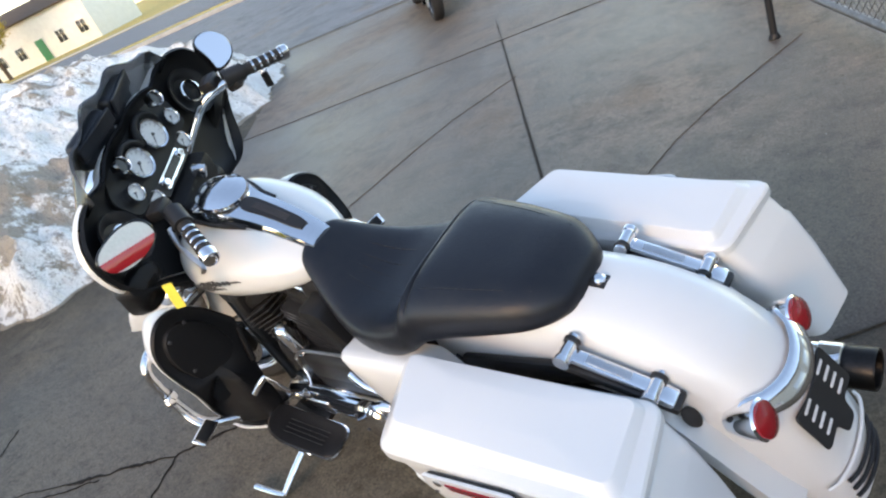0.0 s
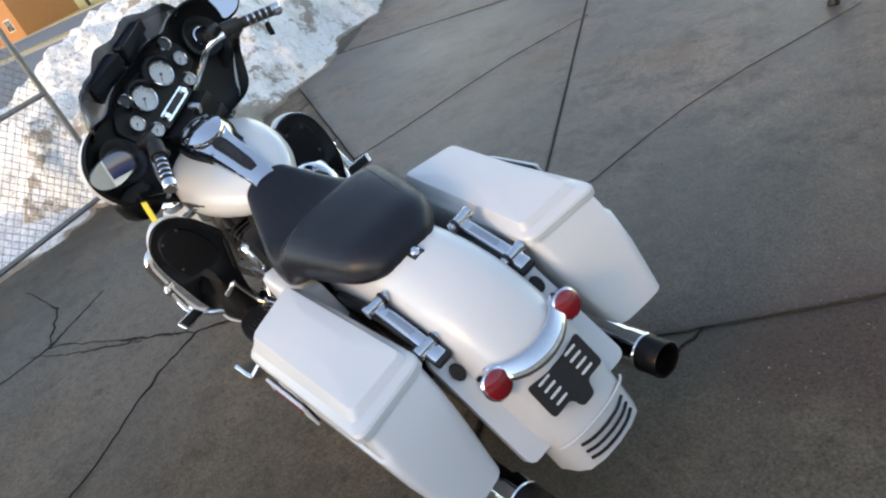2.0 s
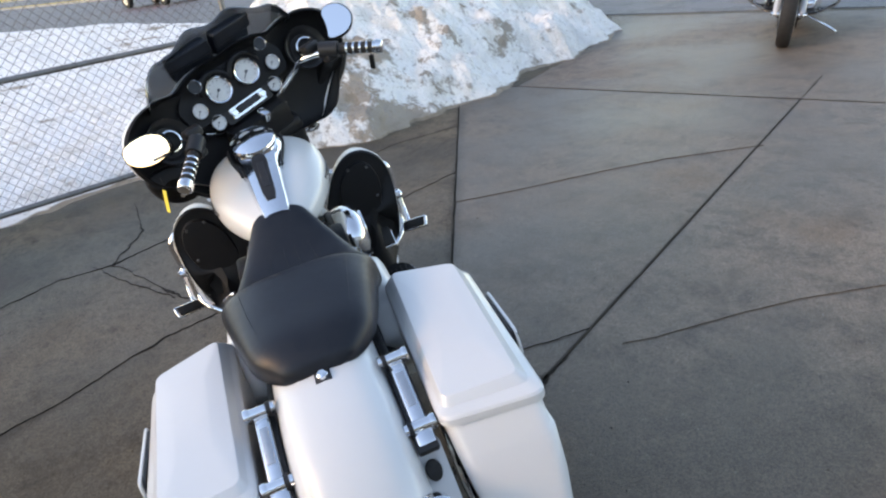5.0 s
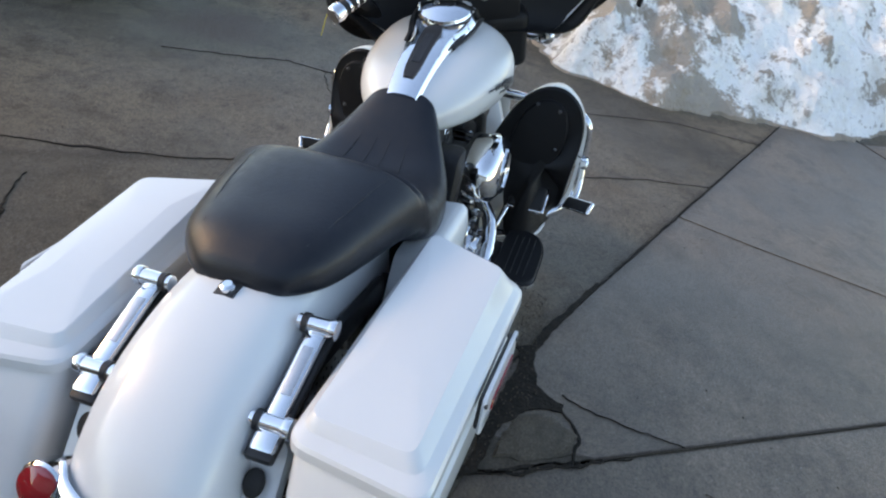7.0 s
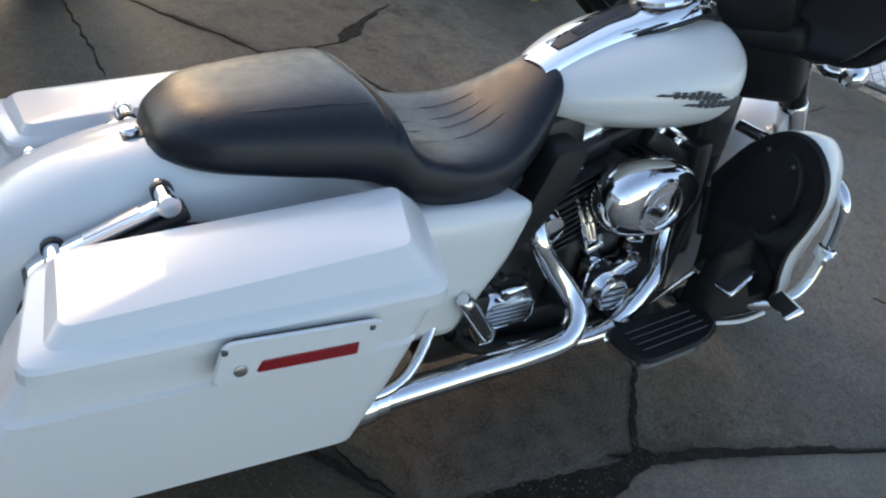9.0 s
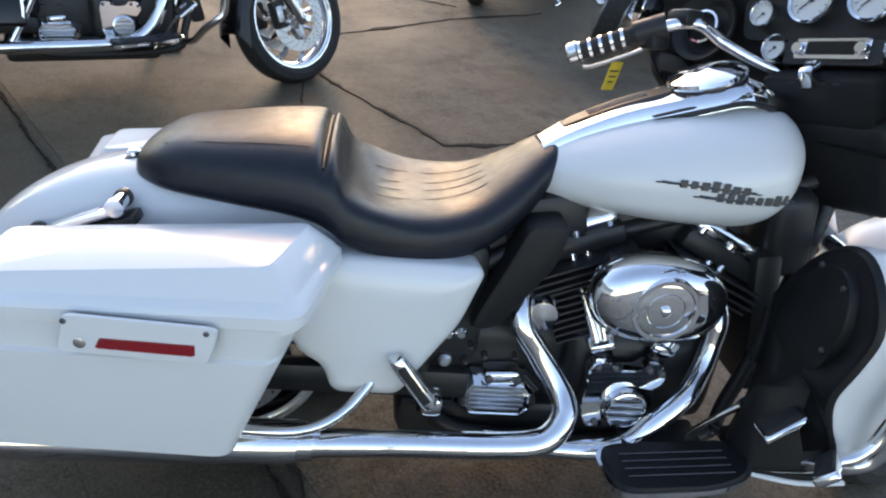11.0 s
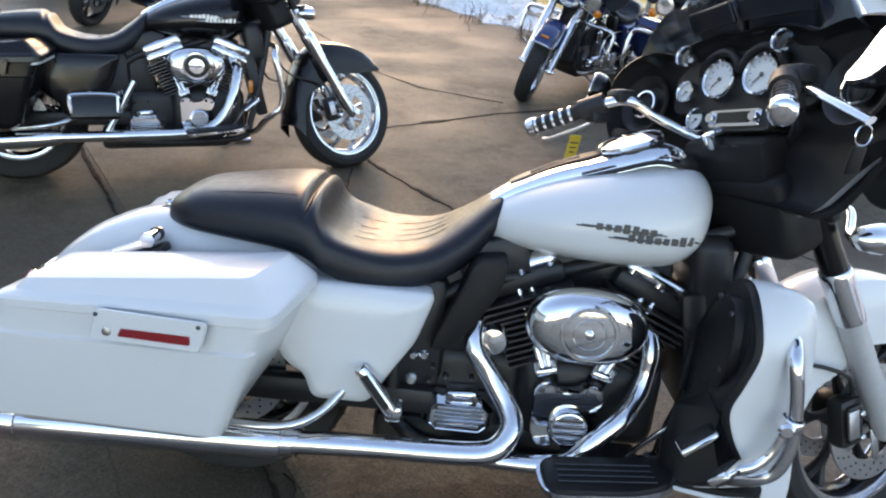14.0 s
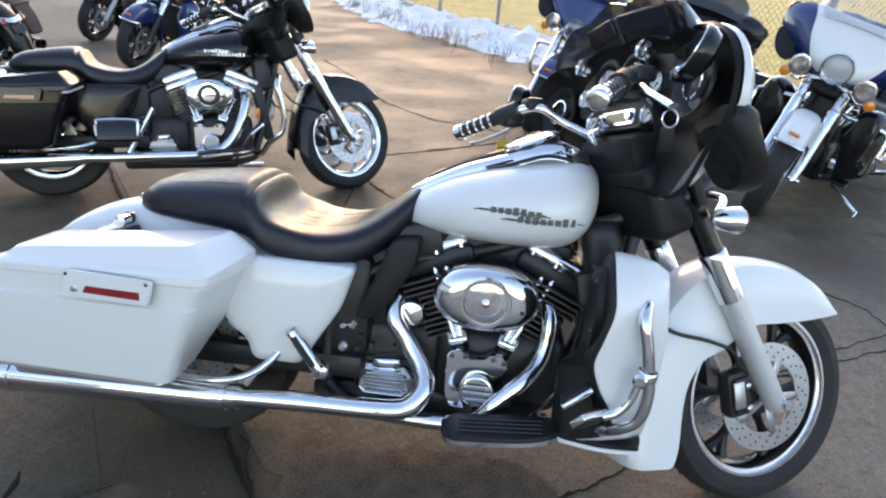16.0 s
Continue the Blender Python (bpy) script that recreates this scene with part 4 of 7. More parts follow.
def engine(bike, o):
    chrome_head = o.get("chrome_engine", False)
    cyl = BLACK
    part("crankcase", box(0.36, 0.27, 0.24, pose(0.89, 0, 0.34), 0.05, 3), BLACK, bike)
    part("gearbox", box(0.34, 0.24, 0.22, pose(0.58, 0.02, 0.34), 0.05, 3), BLACK, bike)
    edge = soft_corner([(0.45, 0.235, 0), (0.98, 0.225, 0), (1.0, 0.345, 0), (0.93, 0.378, 0), (0.47, 0.385, 0)], 0.07, 7)
    part("primary_cover", loft([[Vector((0.73 + (p.x - 0.73) * k, y, 0.31 + (p.y - 0.31) * k)) for p in edge] for k, y in ((1.0, 0.13), (1.0, 0.195), (0.975, 0.215), (0.90, 0.226), (0.60, 0.230))]), CHROME, bike, "polished primary cover")
    part("primary_back", box(0.42, 0.10, 0.12, pose(0.66, 0.12, 0.41), 0.03, 3), BLACK, bike)
    for lean, x0 in ((24, 0.915), (-22.5, 0.785)):
        a = radians(lean)
        up = Vector((math.sin(a), 0, math.cos(a)))
        base = Vector((x0, 0, 0.42))
        rings = part("cylinder", tube([base, base + up * 0.20], 0.058, 20), cyl, bike)
        for k in range(11):
            q = base + up * (0.03 + 0.0165 * k)
            sz = 0.182 if k < 7 else 0.222
            part("fin", box(sz, 0.25 if k < 8 else 0.27, 0.005, Matrix.Translation(q) @ Matrix.Rotation(a, 4, "Y"), 0.0), FINM, rings)
        if not chrome_head:
            part("cylinder_head", box(0.20, 0.20, 0.045, Matrix.Translation(base + up * 0.222) @ Matrix.Rotation(a, 4, "Y"), 0.012), BLACK, bike)
        bm = box(0.185, 0.185, 0.042, Matrix.Translation(base + up * 0.258) @ Matrix.Rotation(a, 4, "Y"), 0.018, 3) if not chrome_head else box(0.20, 0.245, 0.062, Matrix.Translation(base + up * 0.262) @ Matrix.Rotation(a, 4, "Y"), 0.022, 3)
        if chrome_head:
            box(0.185, 0.255, 0.030, Matrix.Translation(base + up * 0.222) @ Matrix.Rotation(a, 4, "Y"), 0.010, bm=bm)
        for dx, dy in ((-0.07, -0.085), (0.0, -0.092), (0.07, -0.085)):
            lathe([(0.010, 0.0), (0.010, 0.012), (0.006, 0.015)], 10, Matrix.Translation(base + up * 0.245 + Vector((dx * math.cos(a), dy, -dx * math.sin(a)))) @ Matrix.Rotation(a, 4, "Y"), bm)
        part("rocker_cover", bm, CHROME, bike, "polished rocker cover")
        for dx in (-0.018, 0.018):
            b = Vector((0.842 + (0.062 if lean > 0 else -0.066) + dx * 0.5, -0.142, 0.43))
            t = base + up * 0.235 + Vector((dx, -0.085, 0))
            part("pushrod_tube", tube([b, b.lerp(t, 0.25), b.lerp(t, 0.26), t], [0.011, 0.011, 0.0075, 0.0075], 10), CHROME, bike)
        lb = Vector((0.842 + (0.062 if lean > 0 else -0.066), -0.142, 0.425))
        tip = Matrix.Translation(lb) @ Matrix.Rotation(a * 0.8, 4, "Y")
        part("lifter_collar", lathe([(0.024, -0.028), (0.024, -0.008), (0.020, -0.004)], 20, tip), BLACKP, bike)
        block = part("lifter_block", box(0.052, 0.044, 0.018, tip @ Matrix.Translation((0, 0, 0.006)), 0.006), CHROME, bike)
        for dx in (-0.021, 0.021):
            part("bolt", lathe([(0.007, 0.0), (0.007, 0.030), (0.004, 0.033)], 10, tip @ Matrix.Translation((dx, -0.012, 0.0))), CHROME, block)
    # cam cover, wrapped round a black recess, and timer cover
    upright = Matrix.Rotation(radians(90), 4, "X")
    part("cam_recess", lathe([(0.066, 0.0), (0.066, 0.026), (0.060, 0.030), (0.0005, 0.030)], 36, axis_pose((0.846, -0.14, 0.312), (0, -1, 0))), BLACKP, bike)
    cover = slab([(-0.092, 0.080), (-0.078, 0.098), (-0.046, 0.098), (-0.032, 0.078), (0.016, 0.082), (0.026, 0.098), (0.062, 0.096), (0.077, 0.062), (0.058, 0.034), (0.030, 0.040), (0.006, 0.046), (-0.024, 0.038), (-0.046, 0.014), (-0.052, -0.020), (-0.040, -0.054), (-0.030, -0.070), (-0.072, -0.068), (-0.090, -0.030)], 0.034, r=0.010, k=3)
    part("cam_cover", cover, CHROME, bike, "chrome cam cover", m=Matrix.Translation((0.840, -0.152, 0.315)) @ upright)
    for x, z in ((0.764, 0.400), (0.800, 0.402), (0.874, 0.400), (0.902, 0.392), (0.786, 0.262)):
        part("bolt", lathe([(0.007, 0), (0.007, 0.007), (0.004, 0.009)], 12, axis_pose((x, -0.185, z), (0, -1, 0))), GREYINK, bike)
    at = axis_pose((0.838, -0.178, 0.309), (0, -1, 0))
    tc = part("timer_cover", lathe([(0.046, 0.0), (0.046, 0.024), (0.043, 0.029), (0.040, 0.030), (0.038, 0.027)], 36, at, cap=False), CHROME, bike, "round ribbed timer cover")
    part("cover_face", lathe([(0.040, 0.026), (0.0005, 0.0275)], 36, at), ALU, tc)
    for k in range(8):
        y = -0.031 + 0.0089 * k
        L = 2 * math.sqrt(max(0.037 ** 2 - y * y, 1e-5))
        part("rib", box(L, 0.003, 0.004, at @ pose(0, y, 0.0285), 0.001, 1), CHROME if k % 2 else GREYINK, tc)
    # air cleaner
    ac = axis_pose((0.838, -0.165, 0.575), (0, -1, 0.0))
    rings = []
    for k, h in ((0.90, -0.01), (0.97, 0.012), (1.0, 0.03), (0.985, 0.05), (0.90, 0.068), (0.72, 0.079), (0.55, 0.083)):
        rings.append([ac @ p for p in [Vector((0.137 * k * math.copysign(abs(math.cos(q)) ** 0.86, math.cos(q)), 0.088 * k * math.copysign(abs(math.sin(q)) ** 0.92, math.sin(q)), h)) for q in (2 * math.pi * i / 48 for i in range(48))]])
    # long axis of the oval lies fore and aft
    cleaner = part("air_cleaner", loft(rings), CHROME, bike, "oval chrome air cleaner cover")
    part("cover_ring", lathe([(0.068, 0.078), (0.064, 0.086), (0.056, 0.086), (0.052, 0.080), (0.040, 0.079), (0.036, 0.084), (0.032, 0.080), (0.0005, 0.080)], 40, ac), CHROME, cleaner, "stepped chrome centre disc")
    if chrome_head:
        part("cover_band", lathe([(0.058, 0.081), (0.056, 0.088), (0.038, 0.088), (0.036, 0.082)], 40, ac, cap=False), BLACKP, cleaner, "black band round the cover's middle")
    part("centre_bolt", lathe([(0.010, 0.078), (0.010, 0.088), (0.006, 0.091)], 14, ac), CHROME, cleaner)
    bm = bmesh.new()
    for k in range(9):
        a = radians(-50 + 12.5 * k)
        box(0.005, 0.008, 0.0015, ac @ Matrix.Rotation(a - radians(90), 4, "Z") @ Matrix.Translation((0, 0.047, 0.0802)), 0, bm=bm)
    part("cover_lettering", bm, GREYINK, cleaner, "ring of plain dark bars")
    part("air_cleaner_back", box(0.20, 0.03, 0.13, pose(0.84, -0.145, 0.575), 0.012), BLACK, bike)
    # exhaust
    pm = CHROME
    if not o.get("plain_pipe"):
        part("exhaust_pipe", tube([(0.640, -0.05, 0.515), (0.610, -0.10, 0.525), (0.596, -0.135, 0.508), (0.601, -0.158, 0.468), (0.643, -0.165, 0.410), (0.686, -0.190, 0.354), (0.701, -0.224, 0.316), (0.678, -0.250, 0.279), (0.635, -0.258, 0.258), (0.533, -0.262, 0.253), (0.381, -0.261, 0.250), (0.19, -0.258, 0.240)], [0.022, 0.022, 0.022, 0.024, 0.025, 0.026, 0.027, 0.0275, 0.0275, 0.0275, 0.0275, 0.0275], 20, 8), pm, bike, "chrome rear header pipe")
    if o.get("plain_pipe"):
        part("exhaust_pipe", tube([(0.97, -0.06, 0.555), (1.02, -0.15, 0.575), (1.03, -0.21, 0.53), (1.00, -0.25, 0.43), (0.95, -0.265, 0.33), (0.87, -0.27, 0.268), (0.74, -0.27, 0.248), (0.45, -0.265, 0.243), (0.19, -0.258, 0.240)], 0.0265, 18, 7), pm, bike, "long chrome exhaust pipe")
    else:
        part("exhaust_pipe", tube([(0.97, -0.05, 0.55), (1.0, -0.10, 0.548), (1.013, -0.138, 0.505), (1.009, -0.150, 0.440), (0.992, -0.170, 0.392), (0.951, -0.210, 0.351), (0.893, -0.227, 0.294), (0.848, -0.228, 0.243), (0.79, -0.225, 0.222), (0.70, -0.215, 0.214), (0.55, -0.20, 0.214)], 0.0225, 20, 8), pm, bike, "chrome front header pipe")
    for s in (-1, 1):
        y = 0.24 * s
        muf = part("muffler", tube([(0.22, y * 1.06, 0.241), (0.17, y * 1.05, 0.239), (0.13, y * 1.05, 0.236), (-0.42, y, 0.216), (-0.46, y, 0.216)], [0.030, 0.036, 0.044, 0.044, 0.044], 28, 4), CHROME, bike, "long chrome muffler")
        part("tip", lathe([(0.0455, 0.0), (0.049, 0.006), (0.049, 0.012), (0.0465, 0.015), (0.0465, 0.045), (0.049, 0.048), (0.049, 0.056), (0.047, 0.060), (0.048, 0.105), (0.0455, 0.110), (0.041, 0.108), (0.038, 0.03)], 32, axis_pose((-0.44, y * 0.985, 0.216), (-1, 0, 0)), cap=False), DARKMETAL, muf, "black slash-free exhaust tip")
        part("baffle", lathe([(0.0005, 0.03), (0.041, 0.03)], 24, axis_pose((-0.44, y * 0.985, 0.216), (-1, 0, 0)), cap=False), BLACK, muf)
        part("tip_sleeve", lathe([(0.046, -0.006), (0.0505, -0.003), (0.0505, 0.043), (0.0475, 0.046)], 32, axis_pose((-0.44, y * 0.985, 0.216), (-1, 0, 0)), cap=False), CHROME, muf, "chrome sleeve of the exhaust tip")
        part("clamp", tube([(0.205, y * 1.06, 0.2405), (0.175, y * 1.055, 0.239)], 0.037, 20), CHROME, muf)
    # transmission side cover: eight-sided chrome cap with a ribbed face, a block with two bolts above it
    at = Matrix.Translation((0.579, -0.098, 0.275)) @ upright

    def eight(w, h, c, z):
        return [at @ Vector((x, y, z)) for x, y in ((-w, -h + c), (-w + c, -h), (w - c, -h), (w, -h + c), (w, h - c), (w - c, h), (-w + c, h), (-w, h - c))]

    tcv = part("clutch_cover", loft([eight(0.098, 0.060, 0.036, 0.0), eight(0.098, 0.060, 0.036, 0.014)]), BLACK, bike)
    part("cover_face", loft([eight(0.092, 0.054, 0.034, 0.010), eight(0.092, 0.054, 0.034, 0.028), eight(0.088, 0.050, 0.032, 0.034), eight(0.070, 0.036, 0.016, 0.048), eight(0.067, 0.033, 0.014, 0.046)]), CHROME, tcv, "eight-sided chrome cover", sharp=20)
    for k in range(5):
        part("rib", box(0.118 if 0 < k < 4 else 0.104, 0.0065, 0.004, at @ pose(0, -0.023 + 0.0115 * k, 0.047), 0.0015, 1), ALU, tcv)
    part("dipstick_block", box(0.080, 0.05, 0.034, pose(0.583, -0.122, 0.331, 0, -4, 0), 0.011, 3), CHROME, bike)
    for x in (0.548, 0.608):
        part("bolt", lathe([(0.009, 0), (0.009, 0.008), (0.005, 0.009)], 12, axis_pose((x + 0.005, -0.145, 0.331), (0, -1, 0))), GREYINK, bike)
    for x, z, r, mt in ((0.455, 0.446, 0.012, CHROME), (0.481, 0.449, 0.013, CHROME), (0.455, 0.382, 0.015, ALU), (0.498, 0.383, 0.007, GREYINK), (0.537, 0.397, 0.008, GREYINK), (0.486, 0.345, 0.007, GREYINK), (0.60, 0.40, 0.006, GREYINK), (0.505, 0.42, 0.006, GREYINK)):
        part("frame_bolt", lathe([(r, 0), (r, 0.014), (r * 0.6, 0.02)], 14, axis_pose((x + 0.001, -0.130, z - 0.014), (0, -1, 0))), mt, bike)
    derby = part("derby_cover", lathe([(0.075, -0.01), (0.075, 0.012), (0.066, 0.02), (0.0005, 0.024)], 36, axis_pose((0.58, 0.222, 0.310), (0, 1, 0))), CHROME, bike, "round chrome clutch cover")
    for k in range(5):
        a = radians(72 * k)
        part("bolt", lathe([(0.006, 0.012), (0.006, 0.023), (0.003, 0.024)], 10, axis_pose((0.58, 0.222, 0.310), (0, 1, 0)) @ Matrix.Translation((0.058 * math.cos(a), 0.058 * math.sin(a), 0))), GREYINK, derby)
    part("inspection_cover", box(0.11, 0.02, 0.06, pose(0.82, 0.226, 0.315), 0.009, 3), CHROME, bike)
    part("horn", box(0.062, 0.06, 0.125, pose(0.851, 0.150, 0.528, 0, 18, 0), 0.026, 4), CHROME, bike, "chrome horn cover")
    if not o.get("pass_board"):
        part("horn_cover", lathe([(0.035, -0.02), (0.042, 0.0), (0.032, 0.02), (0.0005, 0.026)], 24, axis_pose((0.640, -0.125, 0.486), (0, -1, 0))), CHROME, bike)
    # frame
    for s in (-1, 1):
        part("frame_tube", tube([(1.24, 0.04 * s, 0.86), (1.18, 0.09 * s, 0.60), (1.10, 0.13 * s, 0.30), (1.02, 0.15 * s, 0.20), (0.55, 0.15 * s, 0.19), (0.42, 0.15 * s, 0.26)], 0.017, 10), BLACK, bike)
        part("frame_tube", tube([(1.20, 0.05 * s, 0.80), (0.80, 0.07 * s, 0.66), (0.55, 0.10 * s, 0.60), (0.42, 0.12 * s, 0.45), (0.42, 0.14 * s, 0.26)], 0.017, 10), BLACK, bike)
    part("regulator", box(0.06, 0.24, 0.34, pose(1.13, 0, 0.48, 0, -12, 0), 0.015), BLACK, bike)
    # added black block, keeps the mudguard from showing through below the tank
    part("neck_gap_block", box(0.10, 0.23, 0.19, pose(1.135, 0, 0.685, 0, -10, 0), 0.03, 3), BLACK, bike, "black block filling the gap between the frame tubes")
    part("steering_head", tube([(1.16, 0, 0.98), (1.255, 0, 0.79)], 0.04, 16), BLACK, bike)
    for s in (-1, 1):
        panel = soft_corner([(0.655, 0.700, 0), (0.643, 0.621, 0), (0.578, 0.515, 0), (0.543, 0.468, 0), (0.491, 0.455, 0), (0.503, 0.500, 0), (0.547, 0.608, 0), (0.577, 0.690, 0)], 0.02, 4)
        mid = Vector((0.575, 0.58, 0))
        if not o.get("pass_board"):
            part("frame_cover", loft([[Vector((mid.x + (p.x - mid.x) * k, h * s, mid.y + (p.y - mid.y) * k)) for p in panel] for k, h in ((1.0, 0.10), (1.0, 0.160), (0.96, 0.170), (0.7, 0.176))]), PLASTIC, bike, "black frame cover below the seat")
    part("battery_box", box(0.16, 0.18, 0.24, pose(0.55, 0, 0.53, 0, -14, 0), 0.03), BLACK, bike)
    part("oil_pan", box(0.62, 0.26, 0.11, pose(0.68, 0, 0.205), 0.03), BLACK, bike)
    # added black block, closes the view through between seat nose and tank
    part("seat_gap_block", box(0.17, 0.20, 0.10, pose(0.625, 0, 0.675, 0, -14, 0), 0.02), BLACK, bike)
    part("top_block", box(0.40, 0.13, 0.09, pose(0.86, 0, 0.655), 0.02), BLACK, bike)
    part("inner_panel", box(0.30, 0.27, 0.30, pose(0.38, 0, 0.48), 0.04), BLACK, bike)
    for s in (-1, 1):
        prof = soft_corner([(0.498, 0.620, 0), (0.18, 0.628, 0), (0.12, 0.52, 0), (0.165, 0.425, 0), (0.212, 0.398, 0), (0.232, 0.337, 0), (0.362, 0.337, 0), (0.388, 0.385, 0), (0.462, 0.505, 0)], 0.022, 5)
        cx, cz = 0.31, 0.51
        rings = [[Vector((cx + (p.x - cx) * k, (0.205 + h) * s, cz + (p.y - cz) * k)) for p in prof] for k, h in ((0.97, -0.05), (1.0, 0.0), (1.0, 0.012), (0.95, 0.026), (0.8, 0.036), (0.45, 0.040))]
        part("side_cover", loft(rings), o["paint"], bike, o["paintname"] + " side cover")
        # passenger peg, folded
        peg = part("passenger_peg", tube([(0.345, 0.262 * s, 0.450), (0.352, 0.262 * s, 0.440), (0.414, 0.262 * s, 0.356), (0.420, 0.262 * s, 0.347)], [0.012, 0.0175, 0.0175, 0.013], 14, 3), CHROME, bike, "folded chrome passenger peg")
        part("peg_pad", box(0.016, 0.006, 0.095, pose(0.384, 0.279 * s, 0.400, 0, -36, 0), 0.003), RUBBER, peg)
        part("peg_mount", box(0.04, 0.05, 0.04, pose(0.425, 0.24 * s, 0.338), 0.01), CHROME, peg)
        if o.get("pass_board"):
            board = part("passenger_board", box(0.22, 0.035, 0.12, pose(0.37, 0.285 * s, 0.385, 14 * s, 0, 0), 0.016, 3), BLACKP, bike, "folded passenger footboard")
            part("board_trim", tube([(0.275, 0.300 * s, 0.345), (0.268, 0.292 * s, 0.42), (0.29, 0.287 * s, 0.442), (0.45, 0.287 * s, 0.442), (0.472, 0.292 * s, 0.42), (0.465, 0.300 * s, 0.345)], 0.010, 8, 4), CHROME, board)
            part("pad", box(0.19, 0.010, 0.070, pose(0.37, 0.300 * s, 0.370, 14 * s, 0, 0), 0.004, 2), PADRUBBER, board)
            part("board_strut", tube([(0.40, 0.26 * s, 0.24), (0.55, 0.24 * s, 0.50)], 0.016, 10), CHROME, bike)


def footboards(bike):
    for s in (-1, 1):
        ends = (0.80, 1.01) if s < 0 else (0.76, 0.94)
        out = soft_corner([(0.752, -0.262, 0), (0.762, -0.397, 0), (0.97, -0.397, 0), (1.06, -0.36, 0), (1.068, -0.262, 0)] if s < 0 else [(0.70, -0.245, 0), (0.69, -0.362, 0), (0.95, -0.366, 0), (1.04, -0.335, 0), (1.055, -0.245, 0)], 0.05, 6)
        base = Vector((0.91, -0.33, 0)) if s < 0 else Vector((0.875, -0.305, 0))
        tilt = Matrix.Translation((0.95, 0, 0.285)) @ Matrix.Rotation(radians(-5), 4, "Y") @ Matrix.Translation((-0.95, 0, 0))
        if s < 0:
            flip = Matrix.Identity(4)
        else:
            flip = MIRY
        fb = part("footboard", loft([[flip @ tilt @ Vector((p.x, p.y, z)) for p in out] for z in (-0.016, -0.004)]), CHROME, bike, "footboard with chrome edge and rubber pad")
        part("pad", loft([[flip @ tilt @ (base + (Vector((p.x, p.y, 0)) - base) * k + Vector((0, 0, z))) for p in out] for k, z in ((0.94, -0.008), (0.94, 0.001), (0.915, 0.004))]), PADRUBBER, fb)
        for k in range(4):
            y = -0.30 - 0.02 * k if s < 0 else -0.288 - 0.014 * k
            part("pad_groove", tube([flip @ tilt @ Vector((ends[0], y, 0.006)), flip @ tilt @ Vector((ends[1], y, 0.006))], 0.0013, 6), FINM, fb)
        part("board_bracket", box(0.18, 0.12, 0.02, pose(0.92, 0.22 * s, 0.250), 0.005), BLACK, bike)
        if s < 0:
            part("brake_arm", tube([(0.95, -0.195, 0.215), (0.977, -0.204, 0.247), (1.035, -0.232, 0.335), (1.072, -0.252, 0.385)], [0.006, 0.006, 0.007, 0.010], 10), CHROME, bike)
            pd = part("brake_pedal", box(0.084, 0.114, 0.022, pose(1.080, -0.300, 0.402, 0, -40, 0), 0.010, 3), RUBBER, bike, "brake pedal with rubber pad")
            part("pedal_trim", box(0.093, 0.123, 0.016, pose(1.0835, -0.300, 0.398, 0, -40, 0), 0.006, 3), CHROME, pd)
            for k in range(3):
                part("pad_rib", box(0.035, 0.005, 0.004, pose(1.0725, -0.315 + 0.015 * k, 0.411, 0, -40, 0), 0.001, 1), CHROME, pd)
        else:
            part("shift_lever", tube([(0.85, 0.215, 0.352), (0.878, 0.236, 0.362), (0.900, 0.246, 0.385), (0.932, 0.263, 0.466)], 0.0065, 8), CHROME, bike)
            part("shift_peg", tube([(0.932, 0.258, 0.468), (0.940, 0.270, 0.462), (0.972, 0.305, 0.432)], [0.008, 0.011, 0.011], 12, 3), CHROME, bike)
            part("shift_link", tube([(0.797, 0.20, 0.506), (0.820, 0.20, 0.422), (0.850, 0.212, 0.360)], 0.005, 8), CHROME, bike)
            part("shift_pivot", lathe([(0.020, -0.03), (0.020, 0.014), (0.012, 0.020), (0.0005, 0.021)], 18, axis_pose((0.856, 0.215, 0.356), (0, 1, 0))), CHROME, bike)
            part("shift_rod", tube([(0.80, 0.20, 0.508), (0.71, 0.20, 0.556), (0.475, 0.195, 0.566)], 0.0045, 8), ALU, bike)
            part("peg_bracket", tube([(0.585, 0.19, 0.470), (0.53, 0.205, 0.452), (0.45, 0.205, 0.425)], [0.018, 0.013, 0.011], 12), CHROME, bike)



